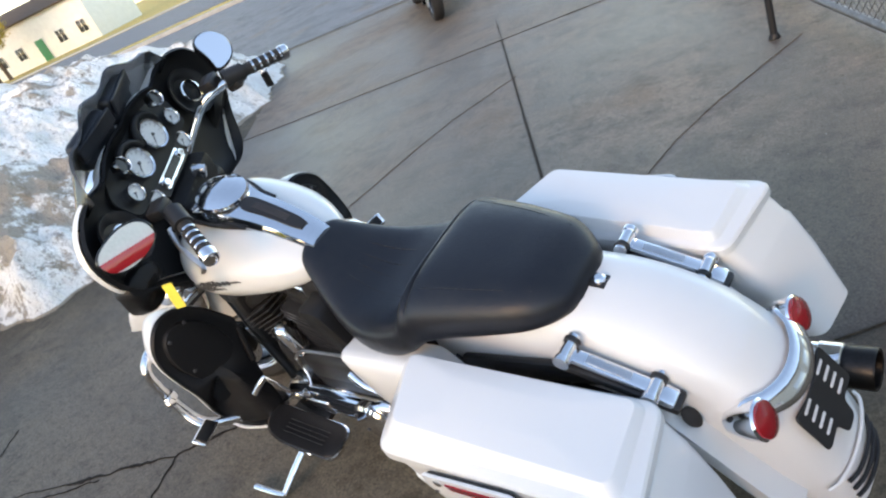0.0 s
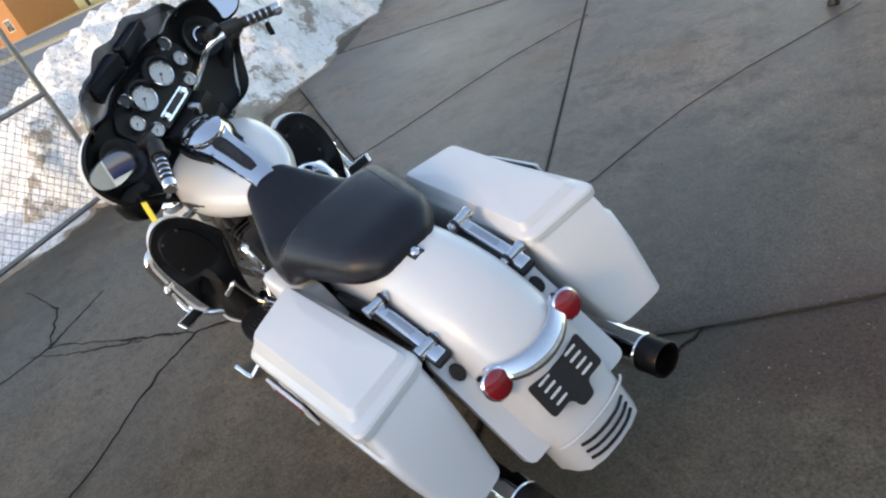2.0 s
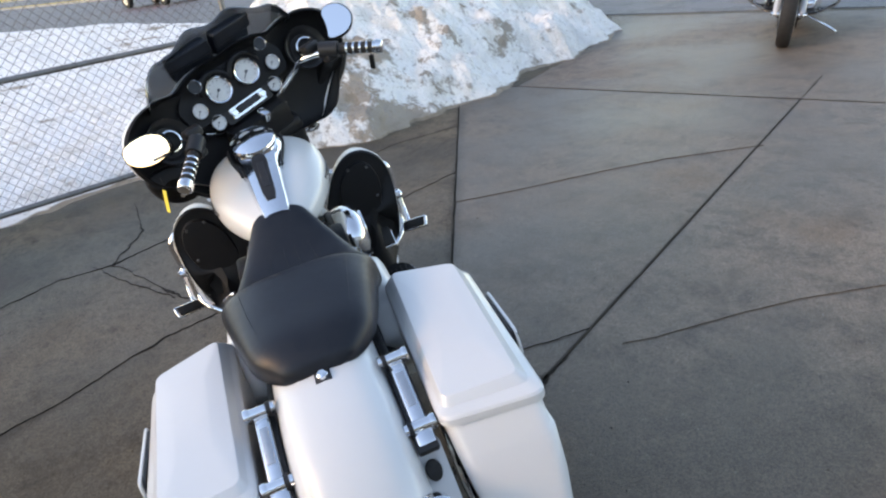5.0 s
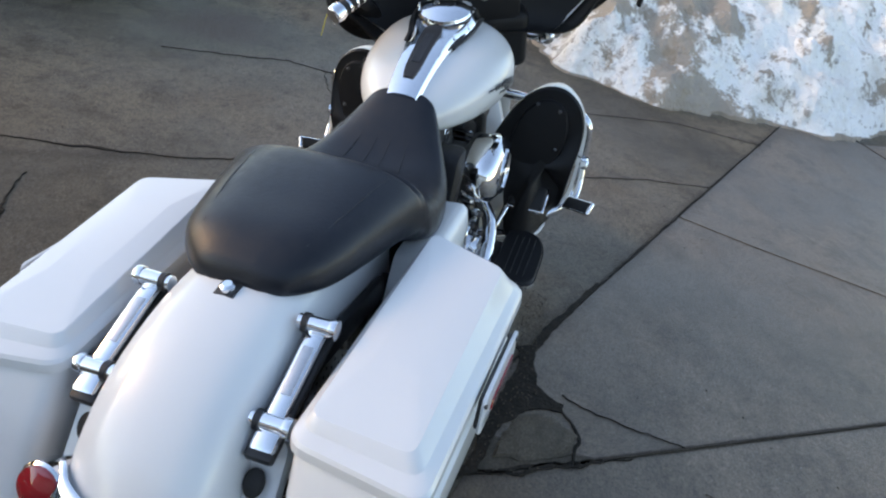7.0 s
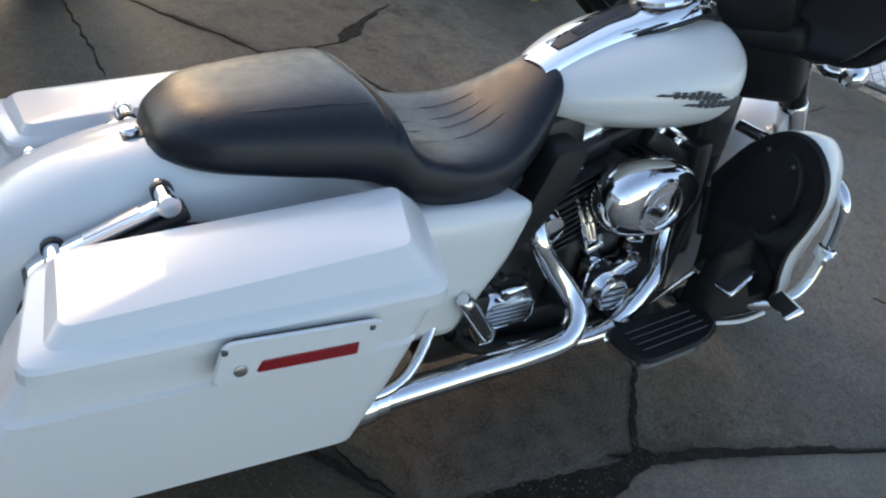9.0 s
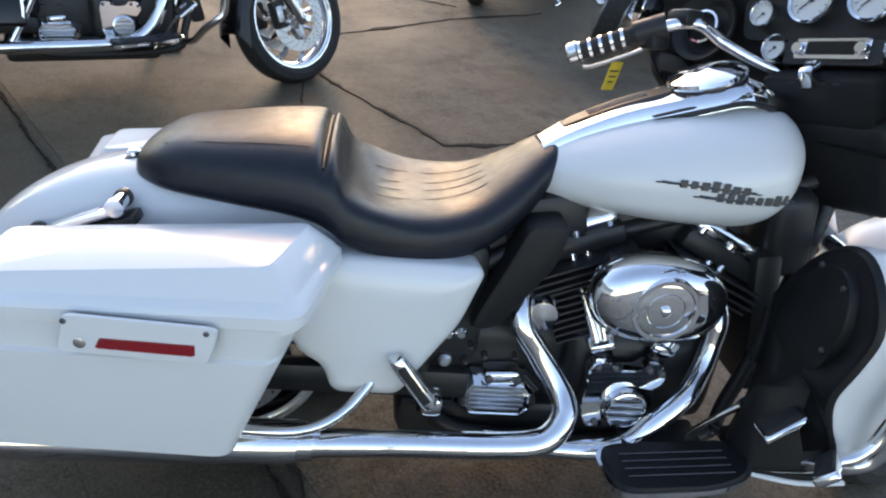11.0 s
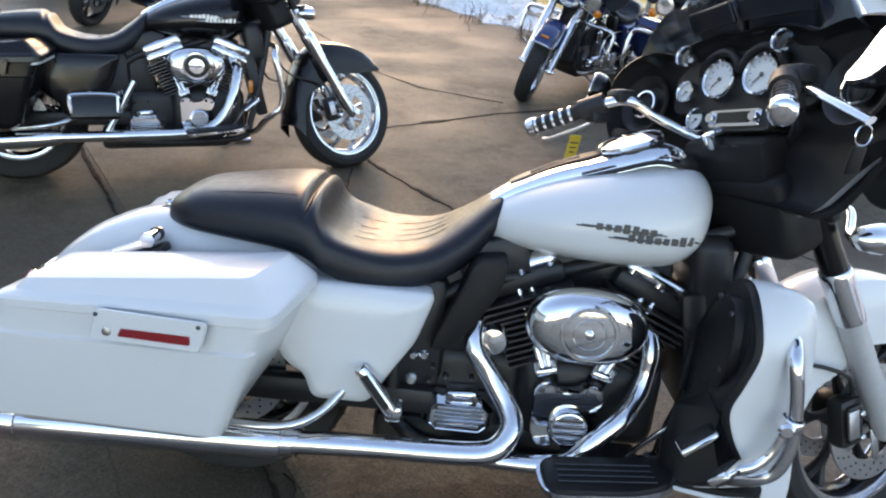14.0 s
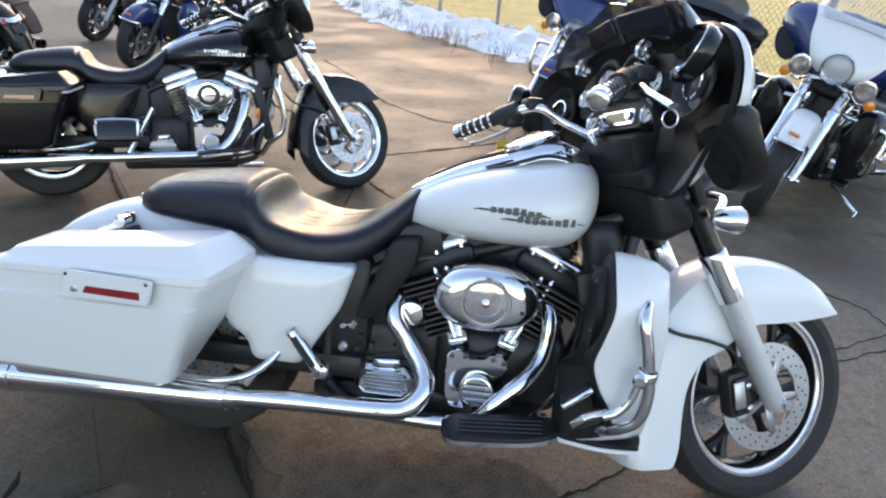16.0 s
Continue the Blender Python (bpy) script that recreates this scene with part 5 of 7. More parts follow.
def lowers(bike, o):
    """Leg fairings: painted outside, black inside with a glove box, on the engine guard."""
    for s in (-1, 1):
        rim = [(1.11, 0.155, 0.585), (1.12, 0.21, 0.69), (1.125, 0.275, 0.748), (1.12, 0.345, 0.757), (1.12, 0.402, 0.715), (1.125, 0.425, 0.65), (1.11, 0.425, 0.58), (1.097, 0.417, 0.515), (1.12, 0.41, 0.45), (1.155, 0.402, 0.39),
               (1.16, 0.385, 0.33), (1.11, 0.35, 0.29), (1.06, 0.315, 0.268), (1.05, 0.25, 0.268), (1.09, 0.215, 0.40)]
        rim = smooth_path(rim + rim[:1], 4)[:-1]
        mid = Vector((1.11, 0.31, 0.51))

        def ring(k, dx, flat=0.0, low=0.0, ky=None):
            out = []
            for p in rim:
                q = mid + (p - mid) * k
                q.y = mid.y + (p.y - mid.y) * (ky or k)
                q.x = p.x + dx if not flat else flat
                out.append(Vector((q.x, q.y * s * (0.96 if s > 0 else 1.0), max(q.z, low))))
            return out

        part("leg_fairing", loft([ring(0.985, 0.000), ring(1.0, 0.002), ring(1.004, 0.010), ring(0.99, 0.055, ky=0.92), ring(0.95, 0, 1.22, 0.30, 0.72), ring(0.88, 0, 1.250, 0.31, 0.6), ring(0.6, 0, 1.258, 0.32)], "end"), o.get("lower_paint", o["paint"]), bike, o.get("lower_name", o["paintname"]) + " leg fairing", sharp=50)
        lf = part("leg_fairing_liner", loft([ring(0.93, 0.030), ring(0.985, 0.010), ring(0.998, 0.001), ring(0.995, -0.006), ring(0.97, -0.012), ring(0.92, -0.010), ring(0.86, -0.012), ring(0.6, -0.016), ring(0.2, -0.016)]), PLASTIC, bike, "black leg fairing liner with glove box", sharp=50)
        door = soft_corner([(0, 0.20, 0.53), (0, 0.225, 0.66), (0, 0.29, 0.727), (0, 0.36, 0.715), (0, 0.385, 0.62), (0, 0.345, 0.50), (0, 0.26, 0.475)], 0.05, 5)
        dc = Vector((0, 0.295, 0.60))
        part("glove_box", loft([[Vector((x, (dc.y + (p.y - dc.y) * k) * s, dc.z + (p.z - dc.z) * k)) for p in door] for k, x in ((1.0, 1.13), (1.0, 1.096), (0.97, 1.090), (0.6, 1.086))]), PLASTIC, lf)
        part("hinge_cap", box(0.02, 0.018, 0.12, pose(1.088, 0.185 * s, 0.50, 20 * s, 10, 0), 0.006), PLASTIC, lf)
        for y, z in ((0.275, 0.706), (0.345, 0.695), (0.352, 0.575), (0.30, 0.33)):
            part("screw", lathe([(0.006, 0), (0.006, 0.006), (0.003, 0.008)], 10, axis_pose((1.091 if z > 0.4 else 1.10, y * s, z), (-1, 0, 0))), GREYINK, lf)
        edge = soft_corner([(1.045, 0.205, 0), (1.045, 0.330, 0), (1.15, 0.352, 0), (1.25, 0.350, 0), (1.27, 0.205, 0)], 0.03, 5)
        part("liner_floor", loft([[Vector((p.x, p.y * s, z)) for p in edge] for z in (0.268, 0.284)]), PLASTIC, lf)
        part("floor_trim", tube([(1.05, 0.327 * s, 0.268), (1.15, 0.354 * s, 0.268), (1.25, 0.352 * s, 0.270)], 0.0055, 8, 4), o.get("lower_paint", o["paint"]), lf, "painted edge below the floor")
        for x, y in ((1.017, 0.239), (1.153, 0.269)):
            part("screw", lathe([(0.008, 0), (0.008, 0.004), (0.004, 0.006)], 12, axis_pose((x, y * s, 0.284), (0, 0, 1))), GREYINK, lf)
        guard(bike, s)
        arm = part("highway_peg_arm", tube([(1.196, 0.445 * s, 0.498), (1.184, 0.446 * s, 0.452), (1.160, 0.444 * s, 0.418), (1.132, 0.440 * s, 0.404)], [0.010, 0.010, 0.011, 0.013], 10), CHROME, bike, "chrome highway peg")
        rest = axis_pose((1.098, 0.460 * s, 0.404), (-0.60, 0.78 * s, 0.2)) @ Matrix.Rotation(radians(40) * s, 4, "Z")
        part("peg_trim", box(0.017, 0.046, 0.112, rest, 0.006, 3), CHROME, arm)
        part("peg", box(0.026, 0.036, 0.094, rest, 0.005, 2), RUBBER, arm)
        part("guard_clamp", lathe([(0.0215, -0.012), (0.0235, -0.009), (0.0235, 0.009), (0.0215, 0.012)], 20, axis_pose((1.215, 0.432 * s, 0.512), (0.1, 0, 1)), cap=False), CHROME, arm)
        part("clamp_screw", lathe([(0.017, -0.012), (0.017, 0.006), (0.011, 0.011), (0.0005, 0.011)], 16, axis_pose((1.198, 0.448 * s, 0.505), (-0.2, s, 0))), CHROME, arm)



def guard(bike, s):
    part("engine_guard", tube([(1.22, 0.10 * s, 0.68), (1.215, 0.28 * s, 0.676), (1.200, 0.385 * s, 0.668), (1.191, 0.428 * s, 0.638), (1.204, 0.434 * s, 0.582), (1.216, 0.433 * s, 0.522), (1.224, 0.430 * s, 0.459), (1.214, 0.424 * s, 0.398), (1.182, 0.410 * s, 0.364), (1.145, 0.36 * s, 0.325), (1.11, 0.25 * s, 0.255), (1.08, 0.15 * s, 0.235)], 0.0155, 14, 6), CHROME, bike, "chrome engine guard")


def motorcycle(label, m, o, group=""):
    bike = thing("motorcycle", label, "motorcycle", m, group)
    st = steering(o.get("steer", 26.8))
    front_end(bike, o, st)
    tank_and_seat(bike, o)
    rear_end(bike, o)
    engine(bike, o)
    footboards(bike)
    for s in (-1, 1):
        if o.get("bags", True):
            bag(bike, o, 1 if s < 0 else -1)
        if not o.get("lowers", True):
            guard(bike, s)
    if o.get("lowers", True):
        lowers(bike, o)
    part("side_stand", tube([(0.96, 0.15, 0.21), (0.985, 0.30, 0.150), (1.0, 0.38, 0.115), (1.010, 0.452, 0.082)], [0.013, 0.014, 0.016, 0.013], 12, 5, 0.7), CHROME, bike, "lowered chrome side stand")
    part("stand_foot", tube([(1.000, 0.452, 0.082), (1.05, 0.458, 0.080), (1.155, 0.466, 0.079)], [0.011, 0.0135, 0.0135], 12), CHROME, bike)
    return bike


LEAN = 7.7

# ---- ground, road, snow ----


def ground_mat(name, dry, wet, rough_dry, rough_wet, scale, pits, cut=(0.42, 0.62), aggregate=0.0, stains_and_shade=(), seams=(), spec=0.5):
    """Paving: damp and dry patches at one scale, staining at another, placed spots (one is painted shade), grain and
    pits as relief.
    """
    m = bpy.data.materials.new(name)
    m.use_nodes = True
    nt = m.node_tree
    b = nt.nodes["Principled BSDF"]
    b.inputs["Specular IOR Level"].default_value = spec
    co = nt.nodes.new("ShaderNodeTexCoord")

    def noise_at(s, detail=6, rough=0.6):
        n = nt.nodes.new("ShaderNodeTexNoise")
        n.inputs["Scale"].default_value, n.inputs["Detail"].default_value, n.inputs["Roughness"].default_value = s, detail, rough
        nt.links.new(co.outputs["Object"], n.inputs["Vector"])
        return n.outputs["Fac"]

    def spread(f, a, c, lo=0.0, hi=1.0):
        r = nt.nodes.new("ShaderNodeMapRange")
        for key, v in (("From Min", a), ("From Max", c), ("To Min", lo), ("To Max", hi)):
            r.inputs[key].default_value = v
        nt.links.new(f, r.inputs["Value"])
        return r.outputs["Result"]

    def blend(f, a, c, kind="MIX"):
        x = nt.nodes.new("ShaderNodeMix")
        x.data_type, x.blend_type = "RGBA", kind
        for key, v in (("Factor", f), ("A", a), ("B", c)):
            if isinstance(v, (tuple, float, int)):
                x.inputs[key].default_value = v if not isinstance(v, tuple) else (*v, 1)
            else:
                nt.links.new(v, x.inputs[key])
        return x.outputs["Result"]

    damp = spread(noise_at(scale, 7, 0.62), *cut)
    base = blend(damp, dry, wet)
    stain = spread(noise_at(scale * 5.3, 6, 0.75), 0.47, 0.66, 0, 0.85)
    base = blend(stain, base, tuple(c * 0.55 for c in wet))
    rust = spread(noise_at(0.9 + scale * 0.3, 3, 0.4), 0.60, 0.70, 0, 0.55)
    base = blend(rust, base, (wet[0] * 1.4, wet[1] * 1.1, wet[2] * 0.8))
    pale = spread(noise_at(scale * 17, 6, 0.8), 0.54, 0.78, 0, 0.55)
    base = blend(pale, base, tuple(c * 1.35 for c in dry))
    base = blend(spread(noise_at(6.5, 3, 0.5), 0.62, 0.70, 0, 0.55), base, tuple(c * 0.5 for c in wet))
    for spot, size, most, tint in stains_and_shade:
        far = nt.nodes.new("ShaderNodeVectorMath")
        far.operation = "DISTANCE"
        far.inputs[1].default_value = (*spot, 0)
        nt.links.new(co.outputs["Object"], far.inputs[0])
        ragged_edge = nt.nodes.new("ShaderNodeMath")
        ragged_edge.operation = "MULTIPLY_ADD"
        nt.links.new(noise_at(3.0, 5, 0.7), ragged_edge.inputs[0])
        ragged_edge.inputs[1].default_value = -size * 1.3
        nt.links.new(far.outputs["Value"], ragged_edge.inputs[2])
        base = blend(spread(ragged_edge.outputs[0], -0.3 * size, 0.35 * size, most, 0), base, tint)
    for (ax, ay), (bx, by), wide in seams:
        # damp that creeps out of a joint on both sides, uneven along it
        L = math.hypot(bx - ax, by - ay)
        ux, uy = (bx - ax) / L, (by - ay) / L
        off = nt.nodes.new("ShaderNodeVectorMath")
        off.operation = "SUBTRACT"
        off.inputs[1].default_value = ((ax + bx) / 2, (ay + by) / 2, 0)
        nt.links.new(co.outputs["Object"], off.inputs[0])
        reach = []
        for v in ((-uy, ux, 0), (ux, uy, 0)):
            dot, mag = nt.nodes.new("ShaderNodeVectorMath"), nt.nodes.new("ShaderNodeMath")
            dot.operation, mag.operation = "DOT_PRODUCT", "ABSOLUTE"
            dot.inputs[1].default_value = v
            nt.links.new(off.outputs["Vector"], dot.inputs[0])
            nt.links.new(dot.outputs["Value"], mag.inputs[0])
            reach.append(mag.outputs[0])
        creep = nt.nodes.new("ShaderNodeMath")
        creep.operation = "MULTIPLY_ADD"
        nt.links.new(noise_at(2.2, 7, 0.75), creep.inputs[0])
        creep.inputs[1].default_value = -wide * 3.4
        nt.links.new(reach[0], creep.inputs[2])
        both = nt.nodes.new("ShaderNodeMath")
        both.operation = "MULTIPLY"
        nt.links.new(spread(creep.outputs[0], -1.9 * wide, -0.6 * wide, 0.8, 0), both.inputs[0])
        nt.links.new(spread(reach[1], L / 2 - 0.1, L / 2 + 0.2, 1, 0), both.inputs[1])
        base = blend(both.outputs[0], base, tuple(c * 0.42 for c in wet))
    base = blend(spread(noise_at(23, 5, 0.8), 0.50, 0.66, 0, 0.55), base, tuple(c * 0.6 for c in wet))
    grain = spread(noise_at(120, 6, 0.85), 0.3, 0.70, 0.25, 1.8)
    if aggregate:
        oi = nt.nodes.new("ShaderNodeObjectInfo")
        base = blend(spread(oi.outputs["Random"], 0, 1, 0.0, 0.45), base, tuple(c * 0.45 for c in dry))
    g = nt.nodes.new("ShaderNodeMix")
    g.data_type, g.blend_type = "RGBA", "MULTIPLY"
    g.inputs["Factor"].default_value = 1.0
    nt.links.new(base, g.inputs["A"])
    nt.links.new(grain, g.inputs["B"])
    out = g.outputs["Result"]
    if aggregate:
        v = nt.nodes.new("ShaderNodeTexVoronoi")
        v.inputs["Scale"].default_value = 95
        nt.links.new(co.outputs["Object"], v.inputs["Vector"])
        spots = spread(v.outputs["Distance"], 0.12, 0.2, aggregate, 0.0)
        only = nt.nodes.new("ShaderNodeMath")
        only.operation = "MULTIPLY"
        nt.links.new(spots, only.inputs[0])
        nt.links.new(spread(noise_at(3.1, 4), 0.5, 0.65), only.inputs[1])
        out = blend(only.outputs[0], out, (0.30, 0.28, 0.25))
    nt.links.new(out, b.inputs["Base Color"])
    nt.links.new(spread(damp, 0, 1, rough_dry, rough_wet), b.inputs["Roughness"])
    bp = nt.nodes.new("ShaderNodeBump")
    bp.inputs["Strength"].default_value, bp.inputs["Distance"].default_value = pits, 0.006
    nt.links.new(noise_at(150, 4, 0.75), bp.inputs["Height"])
    nt.links.new(bp.outputs["Normal"], b.inputs["Normal"])
    return m


RUSTY = (0.060, 0.030, 0.024)
# A paler patch, then stains; the patch at (-0.3, 1.65) paints shade by the black motorcycle.
STAINS_AND_SHADE = (((2.3, 0.4), 1.9, 0.55, (0.20, 0.180, 0.152)), ((-0.7, -1.0), 1.5, 0.75, (0.078, 0.063, 0.045)), ((-0.60, -0.53), 0.24, 0.6, RUSTY), ((-0.82, -0.72), 0.38, 0.75, RUSTY), ((-0.3, 1.65), 1.9, 0.55, (0.085, 0.068, 0.047)), ((2.78, 1.93), 0.42, 0.75, RUSTY))
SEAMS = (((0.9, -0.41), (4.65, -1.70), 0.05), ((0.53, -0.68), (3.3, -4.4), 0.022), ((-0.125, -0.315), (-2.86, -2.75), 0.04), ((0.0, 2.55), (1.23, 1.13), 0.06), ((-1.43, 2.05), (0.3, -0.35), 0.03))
CONCRETE = ground_mat("drying_concrete", (0.176, 0.142, 0.098), (0.080, 0.064, 0.044), 0.80, 0.60, 0.8, 0.6, (0.41, 0.58), aggregate=0.7, stains_and_shade=STAINS_AND_SHADE, seams=SEAMS, spec=0.3)
WETCONCRETE = ground_mat("damp_concrete", (0.232, 0.180, 0.132), (0.122, 0.094, 0.069), 0.60, 0.44, 0.8, 0.5, (0.41, 0.58), aggregate=0.6, stains_and_shade=STAINS_AND_SHADE, seams=SEAMS)
ASPHALT = ground_mat("worn_asphalt", (0.21, 0.208, 0.21), (0.155, 0.153, 0.155), 0.70, 0.55, 0.3, 0.3, spec=0.3)
GRASSM = ground_mat("dry_grass", (0.66, 0.49, 0.13), (0.46, 0.33, 0.09), 0.9, 0.8, 0.8, 0.8)
DIRT = mat("crack_dirt", (0.016, 0.014, 0.012), 0.85, vary=0.7, scale=24, bump=0.9, bscale=90, second=(0.045, 0.037, 0.028), spec=0.12)


def heap_mat(name, clean, grime, soil, rim_high, less):
    """Old snow: soil in large patches and along hollows, grey grime at a hand's scale, fine specks."""
    m = bpy.data.materials.new(name)
    m.use_nodes = True
    nt = m.node_tree
    b = nt.nodes["Principled BSDF"]
    b.inputs["Roughness"].default_value, b.inputs["Specular IOR Level"].default_value = 0.8, 0.25
    co = nt.nodes.new("ShaderNodeTexCoord")
    tone = None
    for scale, detail, lo, hi, most, tint in ((2.6, 8, 0.48, 0.64, 0.8, grime), (0.62, 12, 0.50 + less, 0.53 + less, 0.85, soil), (1.9, 12, 0.55 + less, 0.585 + less, 0.85, soil), (5.5, 12, 0.57 + less, 0.62 + less, 0.7, soil), (14, 8, 0.59, 0.64, 0.7, soil)):
        n = nt.nodes.new("ShaderNodeTexNoise")
        n.inputs["Scale"].default_value, n.inputs["Detail"].default_value, n.inputs["Roughness"].default_value = scale, detail, 0.72
        nt.links.new(co.outputs["Object"], n.inputs["Vector"])
        r = nt.nodes.new("ShaderNodeMapRange")
        r.inputs["From Min"].default_value, r.inputs["From Max"].default_value, r.inputs["To Max"].default_value = lo, hi, most
        nt.links.new(n.outputs["Fac"], r.inputs["Value"])
        x = nt.nodes.new("ShaderNodeMix")
        x.data_type = "RGBA"
        x.inputs["A"].default_value, x.inputs["B"].default_value = (*clean, 1), (*tint, 1)
        if tone:
            nt.links.new(tone, x.inputs["A"])
        nt.links.new(r.outputs["Result"], x.inputs["Factor"])
        tone = x.outputs["Result"]
    # sand and soil left behind along the melting rim
    xyz = nt.nodes.new("ShaderNodeSeparateXYZ")
    nt.links.new(co.outputs["Object"], xyz.inputs["Vector"])
    n = nt.nodes.new("ShaderNodeTexNoise")
    n.inputs["Scale"].default_value, n.inputs["Detail"].default_value = 1.7, 9
    nt.links.new(co.outputs["Object"], n.inputs["Vector"])
    rim = nt.nodes.new("ShaderNodeMath")
    rim.operation = "MULTIPLY_ADD"
    nt.links.new(n.outputs["Fac"], rim.inputs[0])
    rim.inputs[1].default_value = -rim_high * 2.2
    nt.links.new(xyz.outputs["Z"], rim.inputs[2])
    r = nt.nodes.new("ShaderNodeMapRange")
    for key, v in (("From Min", -rim_high * 0.80), ("From Max", -rim_high * 0.66), ("To Min", 0.92), ("To Max", 0.0)):
        r.inputs[key].default_value = v
    nt.links.new(rim.outputs[0], r.inputs["Value"])
    x = nt.nodes.new("ShaderNodeMix")
    x.data_type = "RGBA"
    x.inputs["B"].default_value = (*soil, 1)
    nt.links.new(tone, x.inputs["A"])
    nt.links.new(r.outputs["Result"], x.inputs["Factor"])
    tone = x.outputs["Result"]
    nt.links.new(tone, b.inputs["Base Color"])
    n = nt.nodes.new("ShaderNodeTexNoise")
    n.inputs["Scale"].default_value, n.inputs["Detail"].default_value = 11, 12
    nt.links.new(co.outputs["Object"], n.inputs["Vector"])
    bp = nt.nodes.new("ShaderNodeBump")
    bp.inputs["Strength"].default_value, bp.inputs["Distance"].default_value = 1.0, 0.07
    nt.links.new(n.outputs["Fac"], bp.inputs["Height"])
    nt.links.new(bp.outputs["Normal"], b.inputs["Normal"])
    return m


SNOW = heap_mat("old_snow", (0.90, 0.895, 0.88), (0.66, 0.64, 0.59), (0.30, 0.24, 0.17), 0.04, 0.075)
DIRTYSNOW = heap_mat("dirty_snow", (0.92, 0.895, 0.84), (0.72, 0.67, 0.59), (0.30, 0.24, 0.175), 0.05, 0.034)


def flat(name, outline, z, material, label, category, depth=0.12):
    bm = loft([[Vector((x, y, z - depth)) for x, y in outline], [Vector((x, y, z)) for x, y in outline]])
    return tagged(part(name, bm, material), label, category, kind="structure")


bm = bmesh.new()
bmesh.ops.create_grid(bm, x_segments=8, y_segments=8, size=400)
bm.transform(Matrix.Translation((0, 0, -0.035)))
tagged(part("ground", bm, GRASSM), "dry yellow winter grass reaching to the horizon", "ground", kind="structure")
pave = flat("pavement", [(-40, 36), (-8, 24), (-4.3, 18.3), (1.4, 8.1), (3.7, 6.2), (4.35, 4.2), (3.75, 2.9), (4.5, 1.1), (5.0, 0.2), (5.2, -2), (6.8, -4.3), (8.5, -5.3), (-40, -33.5)], 0.0, CONCRETE, "damp grey concrete driveway crossed by joints and cracks", "driveway")
U, N = Vector((0.866, 0.5, 0)), Vector((-0.5, 0.866, 0))


def lane(a, b, c, d):
    """A strip along the street: from a to b along it, from c to d across it."""
    return [tuple((U * s + N * t).to_2d()) for s, t in ((a, c), (b, c), (b, d), (a, d))]


flat("road", lane(-150, 260, -23.3, -8.95), -0.004, ASPHALT, "worn grey asphalt street", "road")
flat("road", lane(-150, 260, -46, -28.2), -0.006, ASPHALT, "grey asphalt side street beyond the verge", "road")
flat("kerb", lane(-150, 260, -23.75, -23.3), 0.12, mat("kerb_concrete", (0.42, 0.40, 0.37), 0.8, vary=0.5, scale=3), "pale concrete kerb along the street", "kerb", 0.2)
flat("sidewalk", lane(-150, 260, -49.5, -47.8), 0.03, mat("sidewalk_concrete", (0.46, 0.43, 0.38), 0.8, vary=0.5, scale=2), "pale concrete sidewalk beyond the verge", "sidewalk")


def crack(pts, w, seed, parent, wild=0.5, taper=True, broken=-9.0, material=None):
    """Dirt in a joint or crack: an uneven dark ribbon with ragged edges."""
    rnd = random.Random(seed)
    path = [Vector((x, y, 0)) for x, y in pts]
    fine = []
    for a, b in zip(path, path[1:]):
        n = max(2, int((b - a).length / 0.022))
        fine += [a.lerp(b, k / n) for k in range(n)]
    fine.append(path[-1])
    rims = []
    off = 0.0
    for i, p in enumerate(fine):
        d = (fine[min(i + 1, len(fine) - 1)] - fine[max(i - 1, 0)]).normalized()
        nrm = Vector((-d.y, d.x, 0))
        v = p + Vector((0, 0, seed))
        off = 0.7 * off + rnd.uniform(-1, 1) * w * wild + 0.35 * wild * w * noise.noise(v * 7)
        ww = w * (0.12 + 0.5 * rnd.random() ** 1.4 + 1.5 * max(0, noise.noise(v * 4) + 0.15) + 0.6 * max(0, noise.noise(v * 15))) * (1 if not taper else min(1, 0.25 + 4 * min(i, len(fine) - 1 - i) / len(fine)))
        ww *= max(0.15, min(1, (noise.noise(v * 2.3) + 0.3 * noise.noise(v * 8) - broken) * 3.5))
        c = p + nrm * off
        rims.append((c + nrm * ww * 0.5, c - nrm * ww * 0.5))
    bm = bmesh.new()
    z0, z1 = Vector((0, 0, -0.02)), Vector((0, 0, 0.0065))
    loft([[a + z0, a + z1, b + z1, b + z0] for a, b in rims], True, bm)
    part("joint" if len(pts) == 2 else "crack", bm, material or DIRT, parent)


JOINTS = [[(-4.6, 6.4), (-1.43, 2.05), (0.53, -0.68)], [(0.53, -0.68), (3.3, -4.4)], [(5.4, -1.925), (0.33, -0.223)], [(6.4, -1.62), (0.4, -5.28)], [(-0.125, -0.315), (-2.86, -2.75)]]
CRACKS = [[(3.5, -0.3), (3.95, -0.9), (4.1, -1.5)], [(2.3, -0.2), (2.74, -0.75), (2.95, -1.1)], [(0.26, -0.32), (0.318, -0.41), (0.48, -0.63), (0.61, -0.79)], [(0.75, -0.56), (0.72, -0.63), (0.73, -0.95)], [(0.68, -0.56), (0.6, -0.63), (0.46, -0.63)]]
CRACKS += [[(0.9, 1.75), (1.05, 1.45), (1.23, 1.13), (1.59, 0.71), (1.7, 0.48), (1.35, 0.05), (1.14, -0.12)], [(2.2, 1.9), (2.62, 1.37), (2.67, 1.09), (2.98, 0.7)], [(2.67, 1.09), (2.25, 0.82), (1.7, 0.48)], [(2.67, 1.09), (3.17, 0.97), (3.84, 1.09)], [(-0.39, -0.32), (-0.38, -0.44), (-0.39, -0.53)]]
